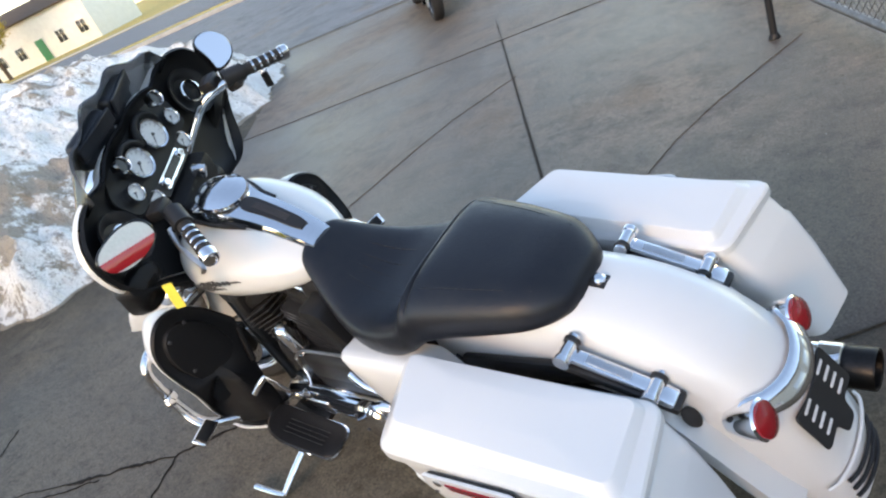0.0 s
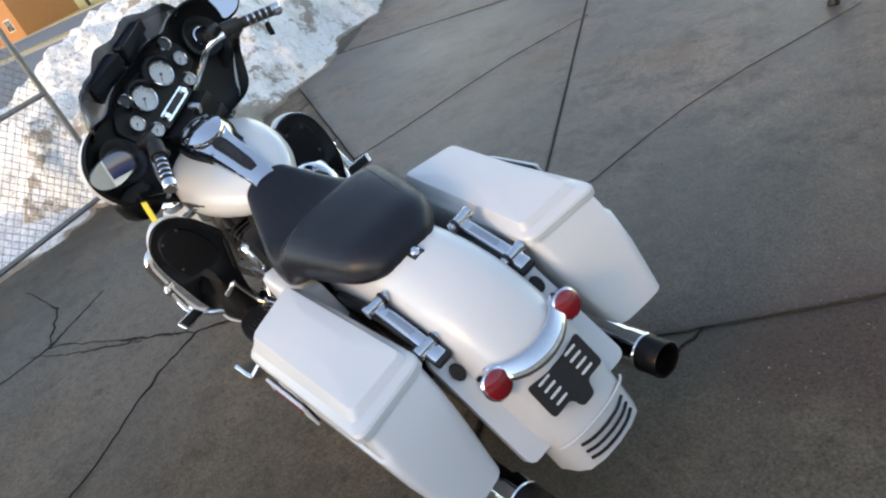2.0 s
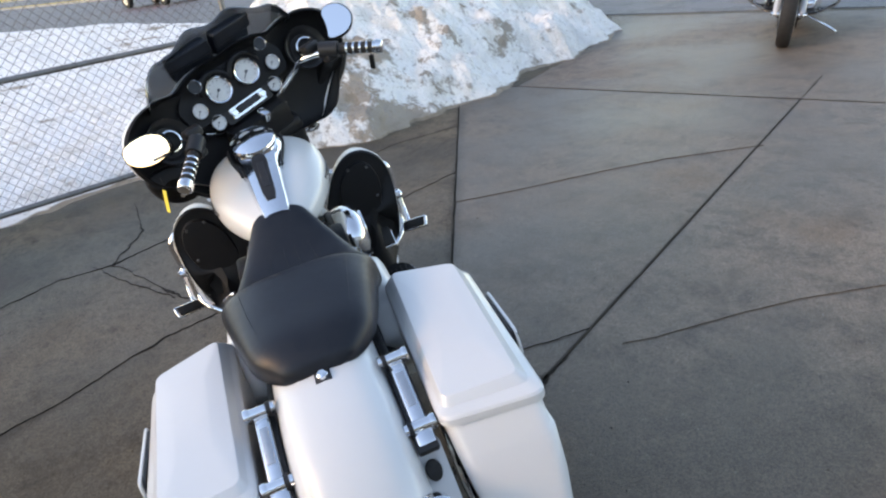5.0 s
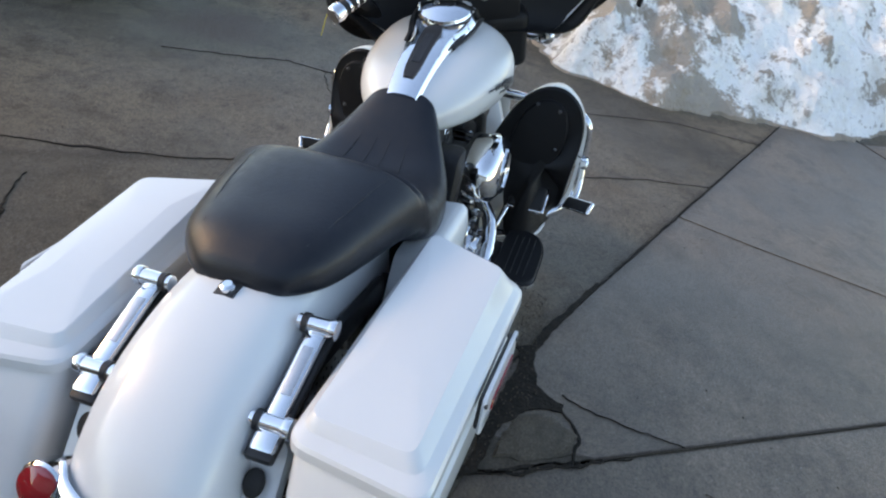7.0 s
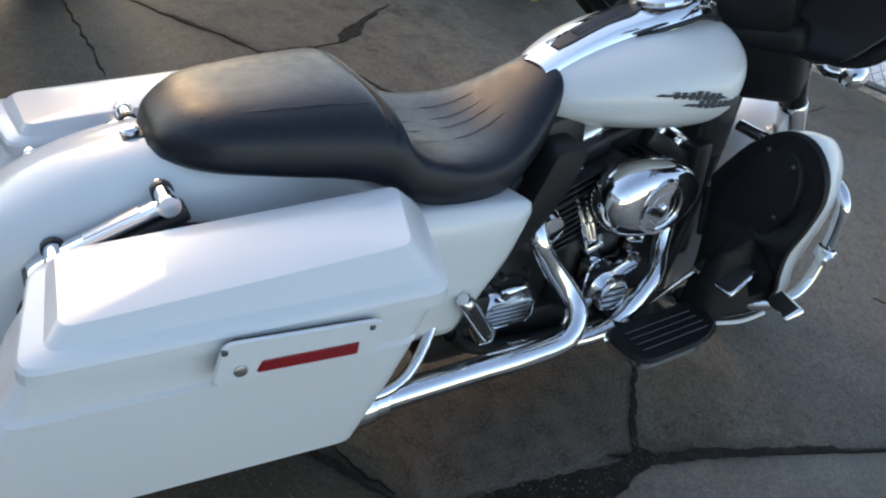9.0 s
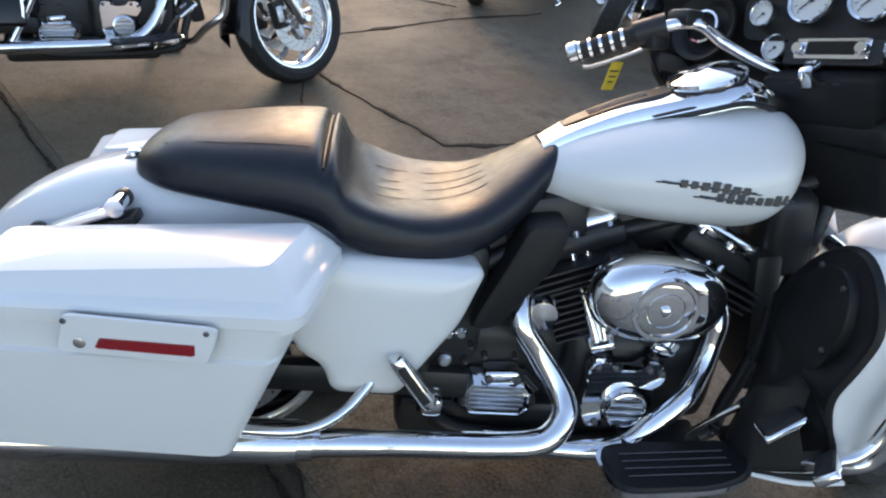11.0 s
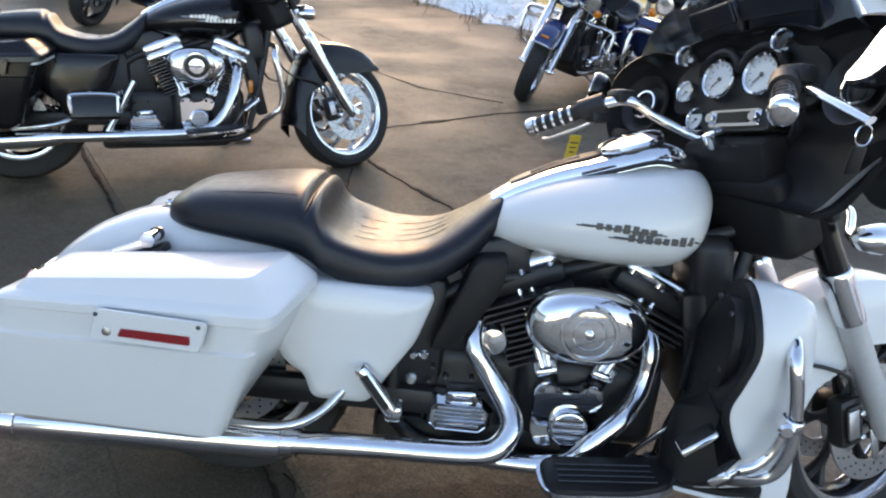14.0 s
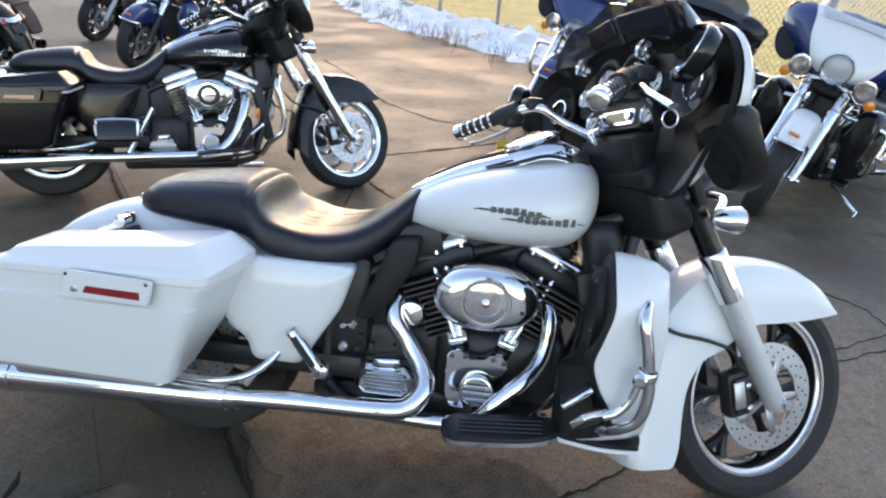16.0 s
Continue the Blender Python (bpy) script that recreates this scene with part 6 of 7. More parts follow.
CRACKS += [[(2.4, -0.92), (2.36, -1.35), (2.34, -1.9), (2.3, -2.3), (2.22, -2.6), (2.14, -2.9)], [(0.58, -1.01), (0.56, -1.14), (0.555, -1.5), (0.53, -1.77), (0.46, -2.12), (0.37, -2.4), (0.25, -2.8)], [(0.49, 1.25), (0.67, 1.38), (0.79, 1.42)], [(0.03, 1.39), (0.06, 1.32), (0.0, 1.14), (-0.05, 1.05), (-0.15, 1.04)]]
CRACKS += [[(-1.6, 7.5), (-0.93, 6.35), (-0.34, 5.1), (0.2, 4.54), (0.9, 4.3)], [(-0.3, 3.0), (0.34, 3.51), (0.85, 3.95), (1.6, 4.4)], [(-0.1, 2.75), (0.03, 2.5), (0.32, 2.16), (0.65, 1.78), (1.0, 1.86), (1.5, 2.34)], [(0.14, -0.05), (0.27, -0.28)], [(2.0, 0.7), (2.37, 0.98), (2.7, 1.2)], [(0.0, 1.6), (-0.05, 2.2), (-0.1, 2.75)]]
OLDDIRT = mat("packed_dirt", (0.080, 0.066, 0.053), 0.85, vary=0.8, scale=18, bump=0.8, bscale=90, second=(0.032, 0.027, 0.022), spec=0.15)
FAINT = mat("sand_filled_crack", (0.165, 0.130, 0.097), 0.85, vary=0.9, scale=18, bump=0.6, bscale=90, second=(0.075, 0.06, 0.046), spec=0.2)
for k, line in enumerate(JOINTS):
    crack(line, (0.014, 0.006, 0.009, 0.007, 0.008)[k], 10 + k, pave, 0.25 if k else 0.3, False, (-9, -0.45, -9, -0.4, -0.35)[k], OLDDIRT if k in (1, 3, 4) else DIRT)
for k, line in enumerate(CRACKS):
    faint = k in (10, 11)
    crack(line, 0.006 if k < 2 else 0.0022 if faint else {14: 0.03, 15: 0.035, 16: 0.045}.get(k, 0.012), 50 + k, pave, 0.16 if k in (14, 15, 16) else 0.7, True, -0.1 if faint else -0.3, FAINT if faint else OLDDIRT if k < 2 else DIRT)



SLABS = [[(0.435, -0.264), (5.382, -1.923), (5.08, -2.42), (2.846, -3.781), (0.542, -0.686)], [(-0.10, -0.30), (0.30, -0.36), (0.532, -0.692), (2.837, -3.79), (0.0, -5.52), (-2.85, -2.75)], [(5.09, -2.43), (6.7, -4.3), (8.3, -5.25), (2.5, -8.6), (-6.0, -9.5), (-7.0, -5.0), (-2.86, -2.76), (0.0, -5.535), (2.85, -3.80)], [(-0.15, -0.33), (-2.87, -2.75), (-6.5, 0.8), (-3.9, 5.4)], [(-3.86, 5.4), (0.25, -0.19), (5.292, -1.886), (4.95, 0.1), (4.4, 1.2), (3.7, 2.9), (4.3, 4.2), (3.6, 6.2), (1.35, 8.1), (0.6, 9.3)]]
for row, line in enumerate(SLABS):
    ring = [Vector((x, y, 0)) for x, y in line]
    mid = sum(ring, Vector()) / len(ring)
    bm = loft([[p + (mid - p).normalized() * d + Vector((0, 0, z)) for p in ring] for d, z in ((0.003, -0.03), (0.003, 0.0005), (0.007, 0.0025))])
    part("slab", bm, WETCONCRETE if row < 3 else CONCRETE, pave, sharp=30)

SCAR = mat("worn_concrete", (0.125, 0.103, 0.080), 0.85, vary=0.9, scale=14, bump=0.9, bscale=110, second=(0.04, 0.033, 0.026), spec=0.25)


def ragged(poly, z, material, name, seed, wild=0.007, rim=0.0):
    """A flat patch with a broken outline: a gap filled with dirt, or a piece of broken concrete."""
    ring = []
    for (ax, ay), (bx, by) in zip(poly, poly[1:] + poly[:1]):
        a, b = Vector((ax, ay, 0)), Vector((bx, by, 0))
        n = max(1, int((b - a).length / 0.009))
        for k in range(n):
            p = a.lerp(b, k / n)
            ring.append(p + wild * 2.2 * (noise.noise_vector(p * 22 + Vector((0, 0, seed))) + 0.5 * noise.noise_vector(p * 70)) * Vector((1, 1, 0)).length / 1.414)
            ring[-1].z = 0
    mid = sum(ring, Vector()) / len(ring)
    rows = [(0.0, -0.02), (0.0, z - 0.002 - rim), (0.012, z)] if rim else [(0.0, -0.02), (0.0, z)]
    bm = loft([[p + (mid - p).normalized() * d + Vector((0, 0, h)) for p in ring] for d, h in rows])
    return part(name, bm, material, pave, sharp=30)


# dirt in the broken corner where three joints meet
ragged([(1.15, -0.12), (1.03, -0.235), (0.95, -0.33), (0.90, -0.385), (0.93, -0.425), (1.07, -0.455), (1.27, -0.525), (1.47, -0.585), (1.48, -0.600), (1.27, -0.548), (1.07, -0.482), (0.90, -0.445), (0.84, -0.45), (0.755, -0.48), (0.715, -0.52), (0.705, -0.57), (0.665, -0.57), (0.66, -0.535), (0.64, -0.49), (0.595, -0.445), (0.50, -0.41), (0.37, -0.392), (0.33, -0.392), (0.255, -0.335), (0.27, -0.315), (0.34, -0.362), (0.42, -0.362), (0.54, -0.366), (0.70, -0.388), (0.81, -0.405), (0.875, -0.395), (0.93, -0.325), (1.015, -0.235), (1.13, -0.12)], 0.0075, DIRT, "crack", 71, 0.004)
ragged([(0.40, -0.415), (0.50, -0.425), (0.59, -0.455), (0.635, -0.50), (0.645, -0.55), (0.60, -0.635), (0.52, -0.62), (0.43, -0.50)], 0.0085, CONCRETE, "broken_piece", 73, 0.004, 0.004)
ragged([(1.11, -0.12), (1.0, -0.235), (0.915, -0.325), (0.865, -0.380), (0.80, -0.392), (0.70, -0.373), (0.54, -0.350), (0.42, -0.345), (0.34, -0.345), (0.30, -0.30), (0.33, -0.10), (0.70, 0.0), (1.0, -0.02)], 0.0072, SCAR, "broken_piece", 75, 0.004, 0.004)
rnd = random.Random(9)
bm = bmesh.new()
for k in range(900):
    if k < 320:
        x, y = 0.35 + 0.9 * rnd.random(), 0
        y = -0.36 - 0.08 * rnd.random() - 0.12 * max(0, 1 - abs(x - 0.72) / 0.12) * rnd.random()
    else:
        x, y = rnd.uniform(-2.2, 3.2), rnd.gauss(-0.5, 1.5)
    r = rnd.uniform(0.0015, 0.0045)
    q = Euler((rnd.uniform(0, 6), rnd.uniform(0, 6), 0)).to_matrix()
    vs = [bm.verts.new(Vector((x, y, 0.0075 + r * 0.3)) + q @ Vector(v) * r * rnd.uniform(0.7, 1.2)) for v in ((1, 0, -0.6), (-0.6, 0.9, -0.5), (-0.6, -0.9, -0.5), (0, 0, 1))]
    for f in ((0, 1, 2), (0, 1, 3), (1, 2, 3), (2, 0, 3)):
        bm.faces.new([vs[i] for i in f])
tagged(part("grit", bm, SCAR, None, "", sharp=20), "loose grit scattered on the concrete", "grit", kind="stuff")

PALEGRIT = mat("pale_grit", (0.34, 0.31, 0.27), 0.8, vary=0.6, scale=40, second=(0.16, 0.14, 0.12))
bm = bmesh.new()
for k in range(1500):
    x, y = (rnd.uniform(-1.6, 2.2), rnd.uniform(-2.4, -0.3)) if k % 3 else (rnd.uniform(-1.0, 3.2), rnd.uniform(0.3, 2.6))
    if noise.noise(Vector((x * 1.7, y * 1.7, 5))) < -0.05:
        continue
    r = rnd.uniform(0.0012, 0.0036)
    vs = [bm.verts.new(Vector((x, y, 0.0035)) + Vector(v) * r * rnd.uniform(0.7, 1.3)) for v in ((1, 0, 0), (-0.6, 0.9, 0), (-0.6, -0.9, 0), (0, 0, 0.8))]
    for f in ((0, 1, 3), (1, 2, 3), (2, 0, 3)):
        bm.faces.new([vs[i] for i in f])
tagged(part("gravel", bm, PALEGRIT, None, "", sharp=20), "pale sand grains lying on the concrete", "gravel", kind="stuff")


def inside(poly, xs, ys):
    """Signed distance to a polygon's edge, positive inside."""
    p = np.array(poly, float)
    q = np.roll(p, -1, axis=0)
    best, odd = np.full(xs.shape, 1e9), np.zeros(xs.shape, bool)
    for (ax, ay), (bx, by) in zip(p, q):
        dx, dy = bx - ax, by - ay
        t = np.clip(((xs - ax) * dx + (ys - ay) * dy) / (dx * dx + dy * dy), 0, 1)
        best = np.minimum(best, np.hypot(xs - ax - t * dx, ys - ay - t * dy))
        cross = ((ay > ys) != (by > ys)) & (xs < (bx - ax) * (ys - ay) / ((by - ay) or 1e-9) + ax)
        odd ^= cross
    return np.where(odd, best, -best)


def heap(name, poly, step, high, slope, rough, material, label, category):
    """A heap or sheet of snow: rises from a ragged edge, with lumps at three scales."""
    p = np.array(poly)
    gx, gy = np.arange(p[:, 0].min() - 0.3, p[:, 0].max() + 0.3, step), np.arange(p[:, 1].min() - 0.3, p[:, 1].max() + 0.3, step)
    xs, ys = np.meshgrid(gx, gy, indexing="ij")
    ds = inside(poly, xs, ys)
    bm = bmesh.new()
    grid = {}
    for i in range(len(gx)):
        for j in range(len(gy)):
            v = Vector((gx[i], gy[j], 0))
            d = ds[i, j] + 0.22 * noise.noise(v * 1.9) + 0.09 * noise.noise(v * 6.0)
            if d < -2.5 * step:
                continue
            h = high * (1 - math.exp(-max(d, 0) / slope))
            k = min(1, max(d, 0) / 0.25)
            h += k * rough * (1.2 * noise.noise(v * 1.3) + 0.8 * noise.noise(v * 3.3) + 0.55 * noise.noise(v * 7) + 0.5 * abs(noise.noise(v * 12)) + 0.12 * noise.noise(v * 24))
            grid[i, j] = bm.verts.new((gx[i], gy[j], max(h, 0.012) if d > 0.03 else max(0.4 * d, -0.06)))
    for i, j in list(grid):
        if all(q in grid for q in ((i + 1, j), (i, j + 1), (i + 1, j + 1))):
            bm.faces.new((grid[i, j], grid[i + 1, j], grid[i + 1, j + 1], grid[i, j + 1]))
    return tagged(part(name, bm, material, sharp=60), label, category, kind="stuff")


heap("snow_bank", [(4.7, 0.3), (4.3, 0.02), (4.25, -0.5), (4.42, -1.09), (5.0, -2.1), (5.55, -2.75), (6.05, -3.6), (6.65, -4.3), (7.4, -4.75), (8.6, -4.95), (10.5, -4.7), (13.0, -3.2), (13.5, -1), (11, 0.6), (7.0, 1.2), (5.4, 1.0)], 0.06, 1.3, 1.15, 0.13, DIRTYSNOW, "ploughed heap of old snow streaked with dirt", "snow bank")
heap("snow_field", [(4.75, 0.3), (3.85, 2.2), (4.3, 3.2), (4.85, 4.3), (4.7, 7.0), (9, 14), (30, 22), (34, 9.5), (26, 3.5), (19, 0.2), (12, -2.0), (8.0, -0.5)], 0.2, 0.10, 0.5, 0.05, SNOW, "old snow lying behind the wire fence", "snow")
heap("snow_strip", [(4.3, 3.7), (4.2, 4.4), (3.6, 6.1), (1.5, 8.1), (0.6, 9.4), (-0.6, 10.9), (-2.2, 13.2), (-4.3, 18.3), (-2.4, 19.0), (-0.2, 14.6), (1.8, 11.6), (3.5, 8.6), (4.9, 6.4), (5.1, 4.2)], 0.09, 0.16, 0.4, 0.15, SNOW, "lumpy strip of old snow along the fence", "snow")

# weeds along the snow strip
WEED = mat("dead_weeds", (0.16, 0.10, 0.05), 0.9, vary=0.5, scale=8)
rnd = random.Random(4)
bm = bmesh.new()
for k in range(900):
    t = rnd.random()
    x, y = 2.2 - 6.0 * t + rnd.gauss(0, 0.14), 6.4 + 11 * t ** 1.1 + rnd.gauss(0, 0.2)
    if noise.noise(Vector((x * 1.4, y * 1.4, 3))) < 0.0:
        continue
    b = Vector((x, y, 0.0))
    tip = b + Vector((rnd.uniform(-0.12, 0.12), rnd.uniform(-0.12, 0.12), rnd.uniform(0.12, 0.34)))
    tube([b, b.lerp(tip, 0.6) + Vector((0.02, 0, 0.03)), tip], [0.004, 0.003, 0.001], 3, 2, bm=bm)
tagged(part("weeds", bm, WEED), "dead brown weeds standing in the snow strip", "weeds", kind="stuff")


# ---- wire fence ----
def fence_panel(fence, a, b, h, low=0.10, mesh=0.076, mid=None, wire=0.0021):
    """Frame of steel tube with chain link woven from corner to corner."""
    a, b = Vector((*a, 0)), Vector((*b, 0))
    L = (b - a).length
    d = (b - a) / L
    up = Vector((0, 0, 1))
    for z in [low, h] + ([mid] if mid else []):
        part("rail", tube([a + up * z, b + up * z], 0.021, 10), STEELW, fence)
    bm = bmesh.new()
    hh = h - low
    n = int((L + hh) / mesh)
    off = Vector((-d.y, d.x, 0)) * 0.002
    for k in range(1, n):
        s = k * mesh
        for flip in (0, 1):
            x0, z0 = (s, 0) if s < L else (L, s - L)
            x1, z1 = (0, s) if s < hh else (s - hh, hh)
            if flip:
                x0, x1 = L - x0, L - x1
            p, q = a + d * x0 + up * (low + z0) + off * (1 - 2 * flip), a + d * x1 + up * (low + z1) + off * (1 - 2 * flip)
            tube([p, q], wire, 3, 1, bm=bm)
    part("wire_mesh", bm, WIRE, fence, "galvanised chain link")


def fence_post(fence, p, h, r=0.03):
    post = part("post", tube([(*p, -0.05), (*p, h)], r, 14), STEELW, fence)
    part("post_cap", lathe([(r * 1.15, 0), (r * 1.1, 0.02), (r * 0.5, 0.04), (0.0005, 0.045)], 14, Matrix.Translation((*p, h - 0.005))), STEELW, post)


gate = thing("wire_gate", "galvanised chain link gate on steel tube frame", "gate")
GA, GB = (4.83, 0.15), (3.80, 2.22)
fence_panel(gate, GA, GB, 1.72, 0.09, mid=0.97)
fence_post(gate, GA, 1.8, 0.024)
for z in (0.16, 0.95, 1.6):
    part("hinge", box(0.07, 0.07, 0.045, Matrix.Translation((3.79, 2.24, z)), 0.01), STEELW, gate)
fence = thing("wire_fence", "rusty galvanised chain link fence beside the drive", "fence")
line = [(3.74, 2.36), (4.65, 4.4), (4.25, 6.7), (3.0, 8.7), (1.6, 10.4), (0.5, 12.3), (-0.83, 14.4), (-2.1, 17.0), (-3.4, 20.0)]
for k, (p, q) in enumerate(zip(line, line[1:])):
    fence_panel(fence, p, q, 1.5, 0.06, 0.076 if k < 2 else 0.09, wire=0.0021 if k < 2 else 0.0025)
for p in line:
    fence_post(fence, p, 1.62, 0.036)
side_fence = thing("wire_fence", "chain link panel with dark bottom rail beside the drive", "fence")
fence_panel(side_fence, (-0.28, -2.38), (1.15, -4.35), 1.6, 0.07, 0.06)
fence_post(side_fence, (1.15, -4.35), 1.7)
stake = thing("steel_post", "thin dark steel post standing on the concrete", "post")
part("shaft", tube([(0.385, -2.80, 0.0), (0.40, -2.86, 1.1)], 0.019, 12), BLACK, stake)
part("foot", lathe([(0.03, 0), (0.03, 0.012), (0.022, 0.03)], 14, Matrix.Translation((0.385, -2.80, 0.0))), BLACK, stake)

# ---- the motorcycles ----
motorcycle("pearl white touring motorcycle leaning on its side stand, bars turned", pose(0, 0, 0, -LEAN, 0, 0), dict(paint=WHITE, paintname="pearl white", wheel="black", rim=RIM, fork=ALU, pouch=True, red_signals=True))
tag = thing("price_tag", "yellow card tag hanging from the clutch lever", "tag", pose(0.836, 0.432, 0.842, 6, 4, 22))
part("card", slab([(-0.018, -0.038), (0.018, -0.038), (0.018, 0.035), (-0.018, 0.035)], 0.0015, Matrix.Rotation(radians(90), 4, "X"), 0.004), YELLOW, tag)
part("string", tube([(0, 0, 0.033), (0.003, 0.0, 0.06), (0.0, 0.004, 0.075)], 0.001, 6), BLACK, tag)
for k in range(3):
    part("writing", box(0.028 - 0.006 * k, 0.0006, 0.004, pose(0.0, -0.0018, 0.012 - 0.014 * k), 0), GREYINK, tag)
ROW = "motorcycles parked in the yard"
black = motorcycle("black touring motorcycle with chrome engine and wheels", pose(-1.62, 1.79, 0, -LEAN, 0, 22.8), dict(paint=BLACKP, paintname="gloss black", wheel="chrome", rim=CHROME, fork=CHROME, lowers=False, chrome_engine=True, pass_board=True, plain_pipe=True, slim=True, steer=24, spokes=9, emblem=ALU), ROW)
part("side_reflector", box(0.02, 0.012, 0.06, pose(1.10, -0.17, 0.47), 0.003), AMBER, black, "amber side reflector")
WBLUE = dict(paint=BLUEP, paintname="deep blue", wheel="chrome", rim=CHROME, fork=CHROME, passing=True, chrome_engine=True, screen=TINT, lower_paint=BLACKP, lower_name="gloss black", fender_trim=True, slim=True, lamp_z=0.95)
motorcycle("white and deep blue full-dress motorcycle facing the drive", pose(3.50, 4.04, 0, -LEAN - 3, 0, -128), dict(WBLUE, steer=12, two_tone=WHITE, lid=WHITE, fender_paint=WHITE, fender_name="white", screen=GLASSM), ROW)
motorcycle("black full-dress motorcycle between the blue ones", pose(2.74, 4.92, 0, -LEAN, 0, -124), dict(WBLUE, paint=BLACKP, paintname="gloss black", steer=12, lowers=False), ROW)
motorcycle("dark blue motorcycle with chrome lamps beside the snow", pose(2.02, 5.86, 0, -LEAN, 0, -125), dict(WBLUE, steer=20, lowers=False, lamp_z=0.88), ROW)
motorcycle("blue motorcycle with black bags in the yard", pose(-2.75, 7.4, 0, -LEAN, 0, -110), dict(WBLUE, steer=15, lower_paint=BLUEP, lower_name="deep blue", wheel="black", rim=BLACK, chrome_engine=False, fork=BLACK), ROW)
motorcycle("matt black motorcycle at the end of the row", pose(-4.1, 9.0, 0, -LEAN, 0, -112), dict(paint=BLACKP, paintname="gloss black", wheel="black", rim=BLACK, fork=ALU, lowers=False, fairing=False, bags=False, steer=15), ROW)
motorcycle("dark motorcycle with tan leather bags", pose(-4.55, 5.15, 0, -LEAN, 0, 175), dict(paint=BLACKP, paintname="gloss black", wheel="black", rim=RIM, fork=ALU, lowers=False, fairing=False, steer=0, lid=TAN, bag_paint=TAN), ROW)
motorcycle("black motorcycle at the street side of the drive", pose(5.72, -6.15, 0, -LEAN, 0, 137), dict(paint=BLACKP, paintname="gloss black", wheel="black", rim=RIM, fork=ALU, lowers=False, fairing=False, steer=0), ROW)

tip = pose(0, 0, 0, -LEAN, 0, 0) @ steering(26.8) @ Vector((0.952, -0.449, 1.004))
fob = thing("key_fob", "black key fob on a steel ring hanging from the brake lever", "key fob", Matrix.Translation(tip))
part("ring", lathe([(0.017, -0.001), (0.019, 0.0), (0.017, 0.001), (0.0155, 0.0), (0.017, -0.001)], 24, pose(0, 0, -0.02, 80, 0, 20), cap=False), CHROME, fob)
part("fob_body", box(0.028, 0.010, 0.05, pose(0, 0, -0.062, 0, 0, 20), 0.008, 3), PLASTIC, fob)
part("cord", tube([(0, 0, 0.02), (0, 0, -0.004)], 0.0012, 6), BLACK, fob)

# ---- beyond the street ----
BRICKRED = mat("orange_brick", (0.60, 0.28, 0.11), 0.85, vary=0.6, scale=4, second=(0.40, 0.17, 0.08))
SIDING = mat("white_siding", (0.86, 0.85, 0.81), 0.7, vary=0.25, scale=2)
ROOF = mat("brown_shingle", (0.12, 0.085, 0.06), 0.9, vary=0.6, scale=3)
PANE = mat("window_glass", (0.03, 0.035, 0.04), 0.06, vary=0.2, scale=2)
REDP = mat("red_car_paint", (0.55, 0.012, 0.02), 0.22, coat=0.8, vary=0.15, scale=2)
GREENP = mat("green_door_paint", (0.03, 0.22, 0.10), 0.5, vary=0.3, scale=3)
BARK = mat("bark", (0.09, 0.065, 0.045), 0.9, vary=0.6, scale=10, bump=0.6, bscale=40)
LEAF = mat("dry_leaves", (0.48, 0.35, 0.05), 0.8, vary=0.7, scale=3, second=(0.22, 0.20, 0.04))


def house(label, at, w, d, h, wall, gable=1.8, storeys=1, doormat=None):
    """A street house: walls with openings shown as framed windows and a door, a pitched roof with eaves."""
    ob = thing("house", label, "house", at)
    part("wall", box(w, d, h, Matrix.Translation((0, 0, h / 2 - 0.1)), 0.02), wall, ob)
    for s in (-1, 1):
        rise = [Vector((-w / 2 - 0.3, s * (d / 2 + 0.4), h - 0.15)), Vector((-w / 2 - 0.3, 0, h + gable)), Vector((-w / 2 - 0.3, 0, h + gable + 0.15)), Vector((-w / 2 - 0.3, s * (d / 2 + 0.4), h))]
        part("roof", loft([rise, [p + Vector((w + 0.6, 0, 0)) for p in rise]]), ROOF, ob)
    for x in (-w / 2, w / 2 - 0.15):
        tri = [Vector((x, -d / 2, h - 0.1)), Vector((x, d / 2, h - 0.1)), Vector((x, 0, h + gable - 0.05))]
        part("gable", loft([tri, [p + Vector((0.15, 0, 0)) for p in tri]]), wall, ob)
    n = max(2, int(w / 2.6))
    for f in range(storeys):
        for k in range(n):
            x = -w / 2 + (k + 0.5) * w / n
            if f == 0 and k == n // 2:
                door = part("door", box(1.0, 0.12, 2.05, Matrix.Translation((x, d / 2 + 0.03, 1.0)), 0.01), doormat or ROOF, ob)
                part("door_frame", box(1.2, 0.08, 2.2, Matrix.Translation((x, d / 2 + 0.02, 1.05)), 0.01), SIDING, door)
                continue
            win = part("window", box(1.1, 0.08, 1.3, Matrix.Translation((x, d / 2 + 0.03, 1.5 + 2.7 * f)), 0.01), SIDING, ob)
            for dx in (-0.25, 0.25):
                part("pane", box(0.44, 0.04, 1.1, Matrix.Translation((x + dx, d / 2 + 0.06, 1.5 + 2.7 * f)), 0.005), PANE, win)
    return ob


def street(s, t, turn=0.0):
    p = U * s + N * t
    return pose(p.x, p.y, 0, 0, 0, 30 + turn)


house("white low building with a green door across the street", street(50, -66), 13, 8, 4.2, SIDING, 1.2, 1, GREENP)
house("orange brick house across the street", street(80, -56), 15, 8, 4.8, BRICKRED, 2.2, 2)
house("brown roofed brick house across the street", street(108, -54), 13, 8, 3.4, BRICKRED, 2.4, 1)
house("small white house across the street", street(10, -44), 10, 8, 3.2, SIDING, 2.0, 1)


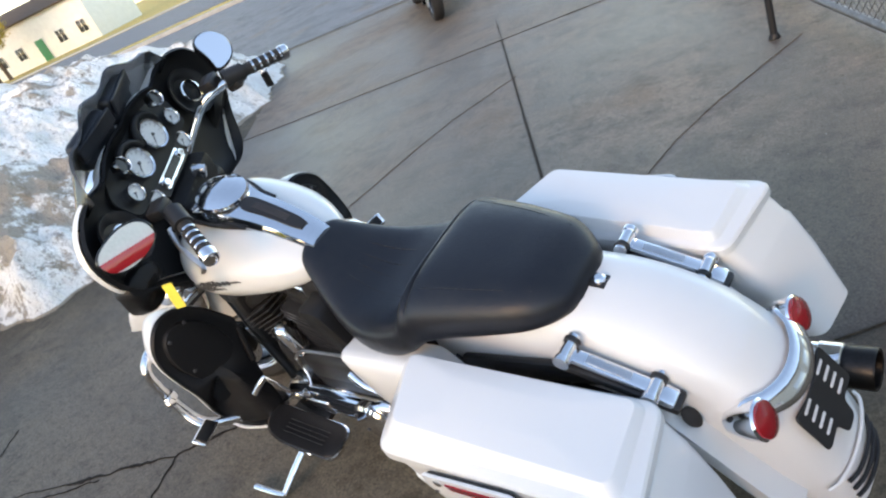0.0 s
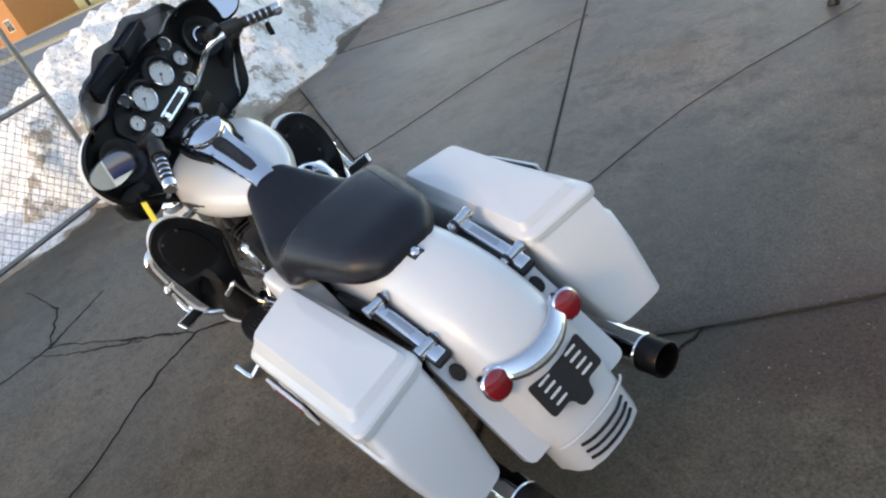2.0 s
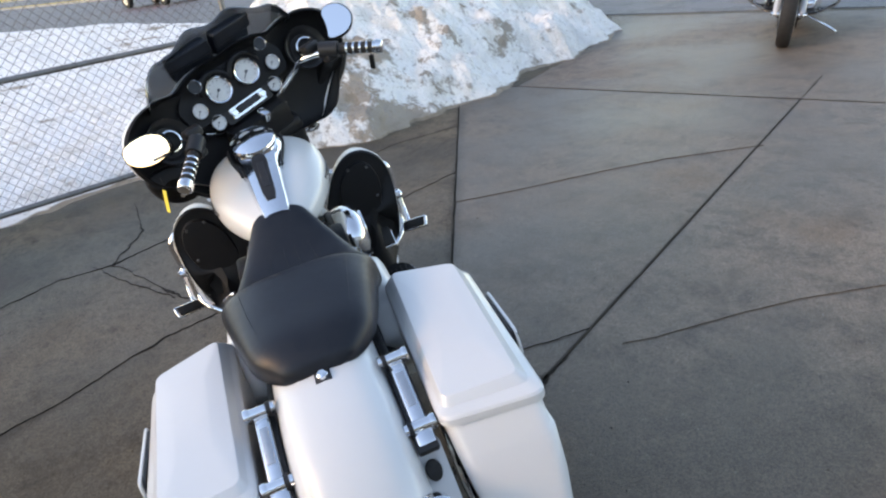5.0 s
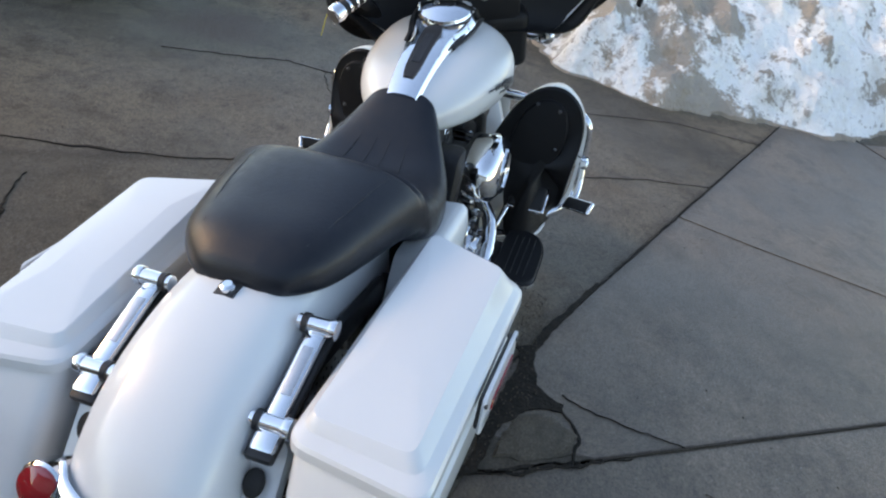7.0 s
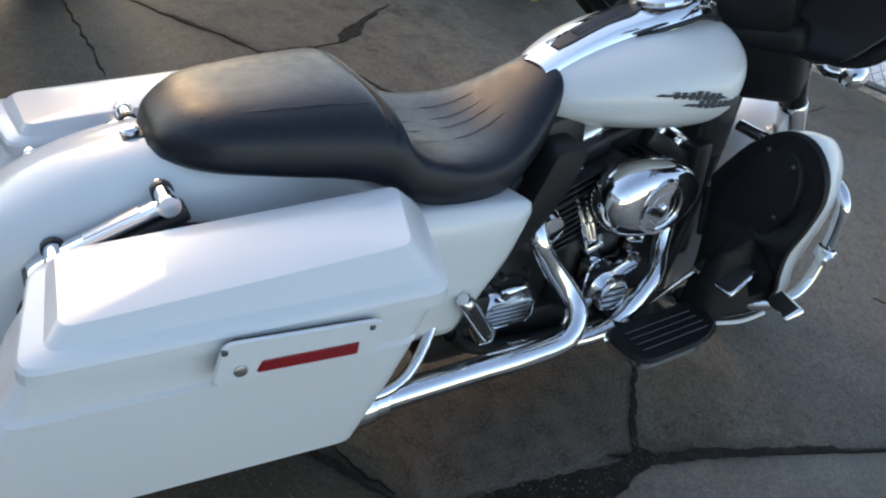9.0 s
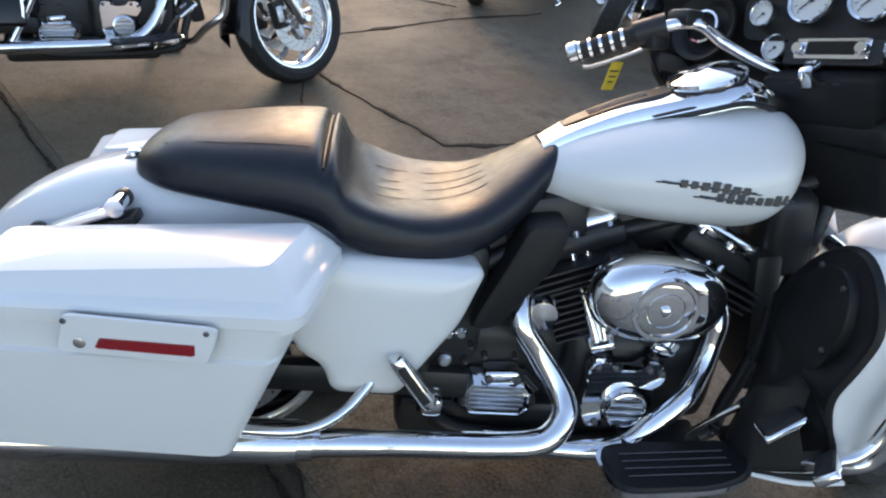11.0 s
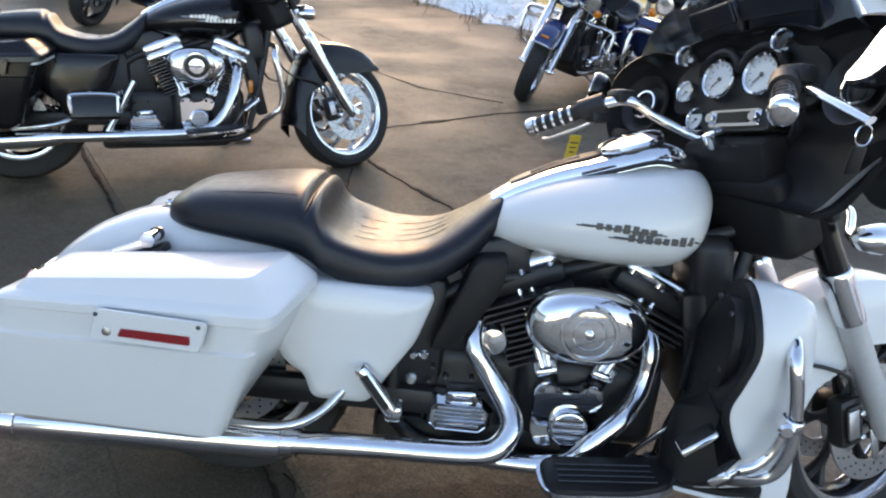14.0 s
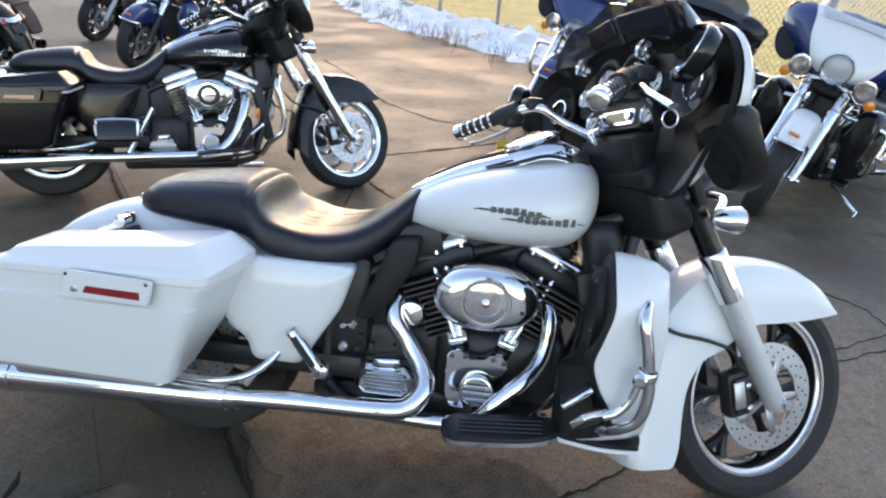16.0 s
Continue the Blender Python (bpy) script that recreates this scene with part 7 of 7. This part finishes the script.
def pickup(label, at):
    """A parked pickup truck."""
    ob = thing("pickup_truck", label, "truck", at)
    prof = [(-2.6, 0.55), (-2.62, 1.0), (-0.75, 1.06), (-0.70, 1.12), (-0.62, 1.72), (0.55, 1.74), (1.15, 1.16), (2.45, 1.02), (2.6, 0.85), (2.6, 0.5)]
    part("body", loft([[Vector((x, y * k, z)) for x, z in prof] for y, k in ((-0.9, 1), (-0.86, 1), (0.86, 1), (0.9, 1))]), REDP, ob, sharp=25)
    for s in (-1, 1):
        part("side_window", loft([[Vector((x, s * y, z)) for x, z in ((-0.55, 1.2), (-0.5, 1.62), (0.48, 1.64), (0.95, 1.2))] for y in (0.88, 0.915)]), PANE, ob)
        for x in (-1.65, 1.65):
            t = Matrix.Translation((x, s * 0.80, 0.37)) @ Matrix.Rotation(radians(90), 4, "X")
            w = part("wheel", lathe([(0.2, -0.11), (0.35, -0.11), (0.37, -0.06), (0.37, 0.06), (0.35, 0.11), (0.2, 0.11)], 28, t), RUBBER, ob)
            part("rim", lathe([(0.2, -0.115), (0.05, -0.09), (0.05, 0.09), (0.2, 0.115)], 20, t), ALU, w)
        part("tail_lamp", box(0.05, 0.14, 0.36, Matrix.Translation((-2.61, s * 0.80, 0.82)), 0.01), RED, ob)
        part("headlamp", box(0.06, 0.28, 0.16, Matrix.Translation((2.58, s * 0.66, 0.82)), 0.02), GLASSM, ob)
    part("rear_bumper", box(0.16, 1.75, 0.16, Matrix.Translation((-2.68, 0, 0.52)), 0.03), CHROME, ob)
    part("front_bumper", box(0.16, 1.8, 0.2, Matrix.Translation((2.66, 0, 0.5)), 0.03), CHROME, ob)
    part("bed", box(1.7, 1.5, 0.06, Matrix.Translation((-1.7, 0, 1.045)), 0.01), BLACK, ob)
    part("windscreen", loft([[Vector((x + d, y, z + d * 0.9)) for x, z in ((0.60, 1.68), (1.10, 1.2))] + [Vector((x + d, y + 0.0, z)) for x, z in ((1.06, 1.2), (0.57, 1.66))] for y, d in ((-0.78, 0.02), (0.78, 0.02))]), PANE, ob)
    return ob


pickup("red pickup truck parked on the street", pose(38.5, 3.3, 0, 0, 0, 37))
bin_ = thing("wheeled_bin", "dark wheeled bin standing on the verge", "bin", street(58, -27))
part("body", box(0.75, 0.75, 1.0, Matrix.Translation((0, 0, 0.52)), 0.05), BLACK, bin_)
part("lid", box(0.82, 0.82, 0.08, Matrix.Translation((0, 0, 1.05)), 0.03), PLASTIC, bin_)


def tree(label, at, high, seed):
    """A bare-limbed tree with a thin crown of dry leaves."""
    rnd = random.Random(seed)
    ob = thing("tree", label, "tree", at)
    bm = tube([(0, 0, -0.1), (0.05, 0.02, high * 0.25), (0.0, 0.08, high * 0.55), (0.1, 0, high * 0.85)], [0.22, 0.16, 0.11, 0.03], 10, 4)
    tips = []
    for k in range(22):
        z = high * (0.28 + 0.6 * k / 22)
        a = k * 2.4 + rnd.uniform(-0.4, 0.4)
        r = high * (0.34 - 0.22 * abs(k / 22 - 0.35))
        b = Vector((0.03, 0.04, z))
        e = b + Vector((math.cos(a) * r, math.sin(a) * r, r * rnd.uniform(0.4, 0.9)))
        m = b.lerp(e, 0.5) + Vector((0, 0, -0.05 * r))
        tube([b, m, e], [0.05, 0.03, 0.008], 5, 3, bm=bm)
        tips += [b.lerp(e, rnd.uniform(0.45, 1.05)) for _ in range(26)]
    part("trunk", bm, BARK, ob)
    bm = bmesh.new()
    for p in tips:
        for _ in range(9):
            c = p + Vector((rnd.gauss(0, 0.28), rnd.gauss(0, 0.28), rnd.gauss(0, 0.24)))
            q = Euler((rnd.uniform(0, 6), rnd.uniform(0, 6), rnd.uniform(0, 6))).to_matrix()
            s = rnd.uniform(0.07, 0.16)
            bm.faces.new([bm.verts.new(c + q @ Vector(v)) for v in ((-s, 0, 0), (0, -s * 0.5, 0.02), (s, 0, 0), (0, s * 0.5, 0.02))])
    part("crown", bm, LEAF, ob)
    return ob


for k, (s, t, h) in enumerate(((51, -57, 8), (57.7, -52, 7.5), (46, -50, 7), (66, -56, 7), (92, -50, 8), (22, -54, 7), (120, -52, 9), (5, -56, 8), (70, -62, 9))):
    tree("tree with thin brown winter leaves beyond the street", street(s, t), h, 20 + k)

# workshop wall behind the drive, with its sign
shop = thing("workshop", "pale workshop building with a white sign board", "building")
part("wall", box(0.3, 22, 4.2, Matrix.Translation((-9.5, -4.5, 2.1)), 0.02), mat("workshop_siding", (0.46, 0.45, 0.42), 0.7, vary=0.3, scale=2), shop)
part("roof", box(3.0, 22.6, 0.25, Matrix.Translation((-10.5, -4.5, 4.3)), 0.03), ROOF, shop)
for y in (-12, -8, -4):
    door = part("roller_door", box(0.12, 2.8, 2.9, Matrix.Translation((-9.33, y, 1.45)), 0.01), ALU, shop)
    for k in range(12):
        part("slat", box(0.03, 2.7, 0.03, Matrix.Translation((-9.26, y, 0.15 + 0.24 * k)), 0.004, 1), ALU, door)
part("sign_board", box(0.10, 5.0, 1.7, Matrix.Translation((-9.32, 3.0, 1.25)), 0.01), SIDING, shop, "white sign board with blue and red bands")
part("sign_band", box(0.03, 4.9, 0.50, Matrix.Translation((-9.26, 3.0, 1.72)), 0.004), BLUEP, shop)
part("sign_band", box(0.03, 4.9, 0.24, Matrix.Translation((-9.26, 3.0, 0.85)), 0.004), REDP, shop)
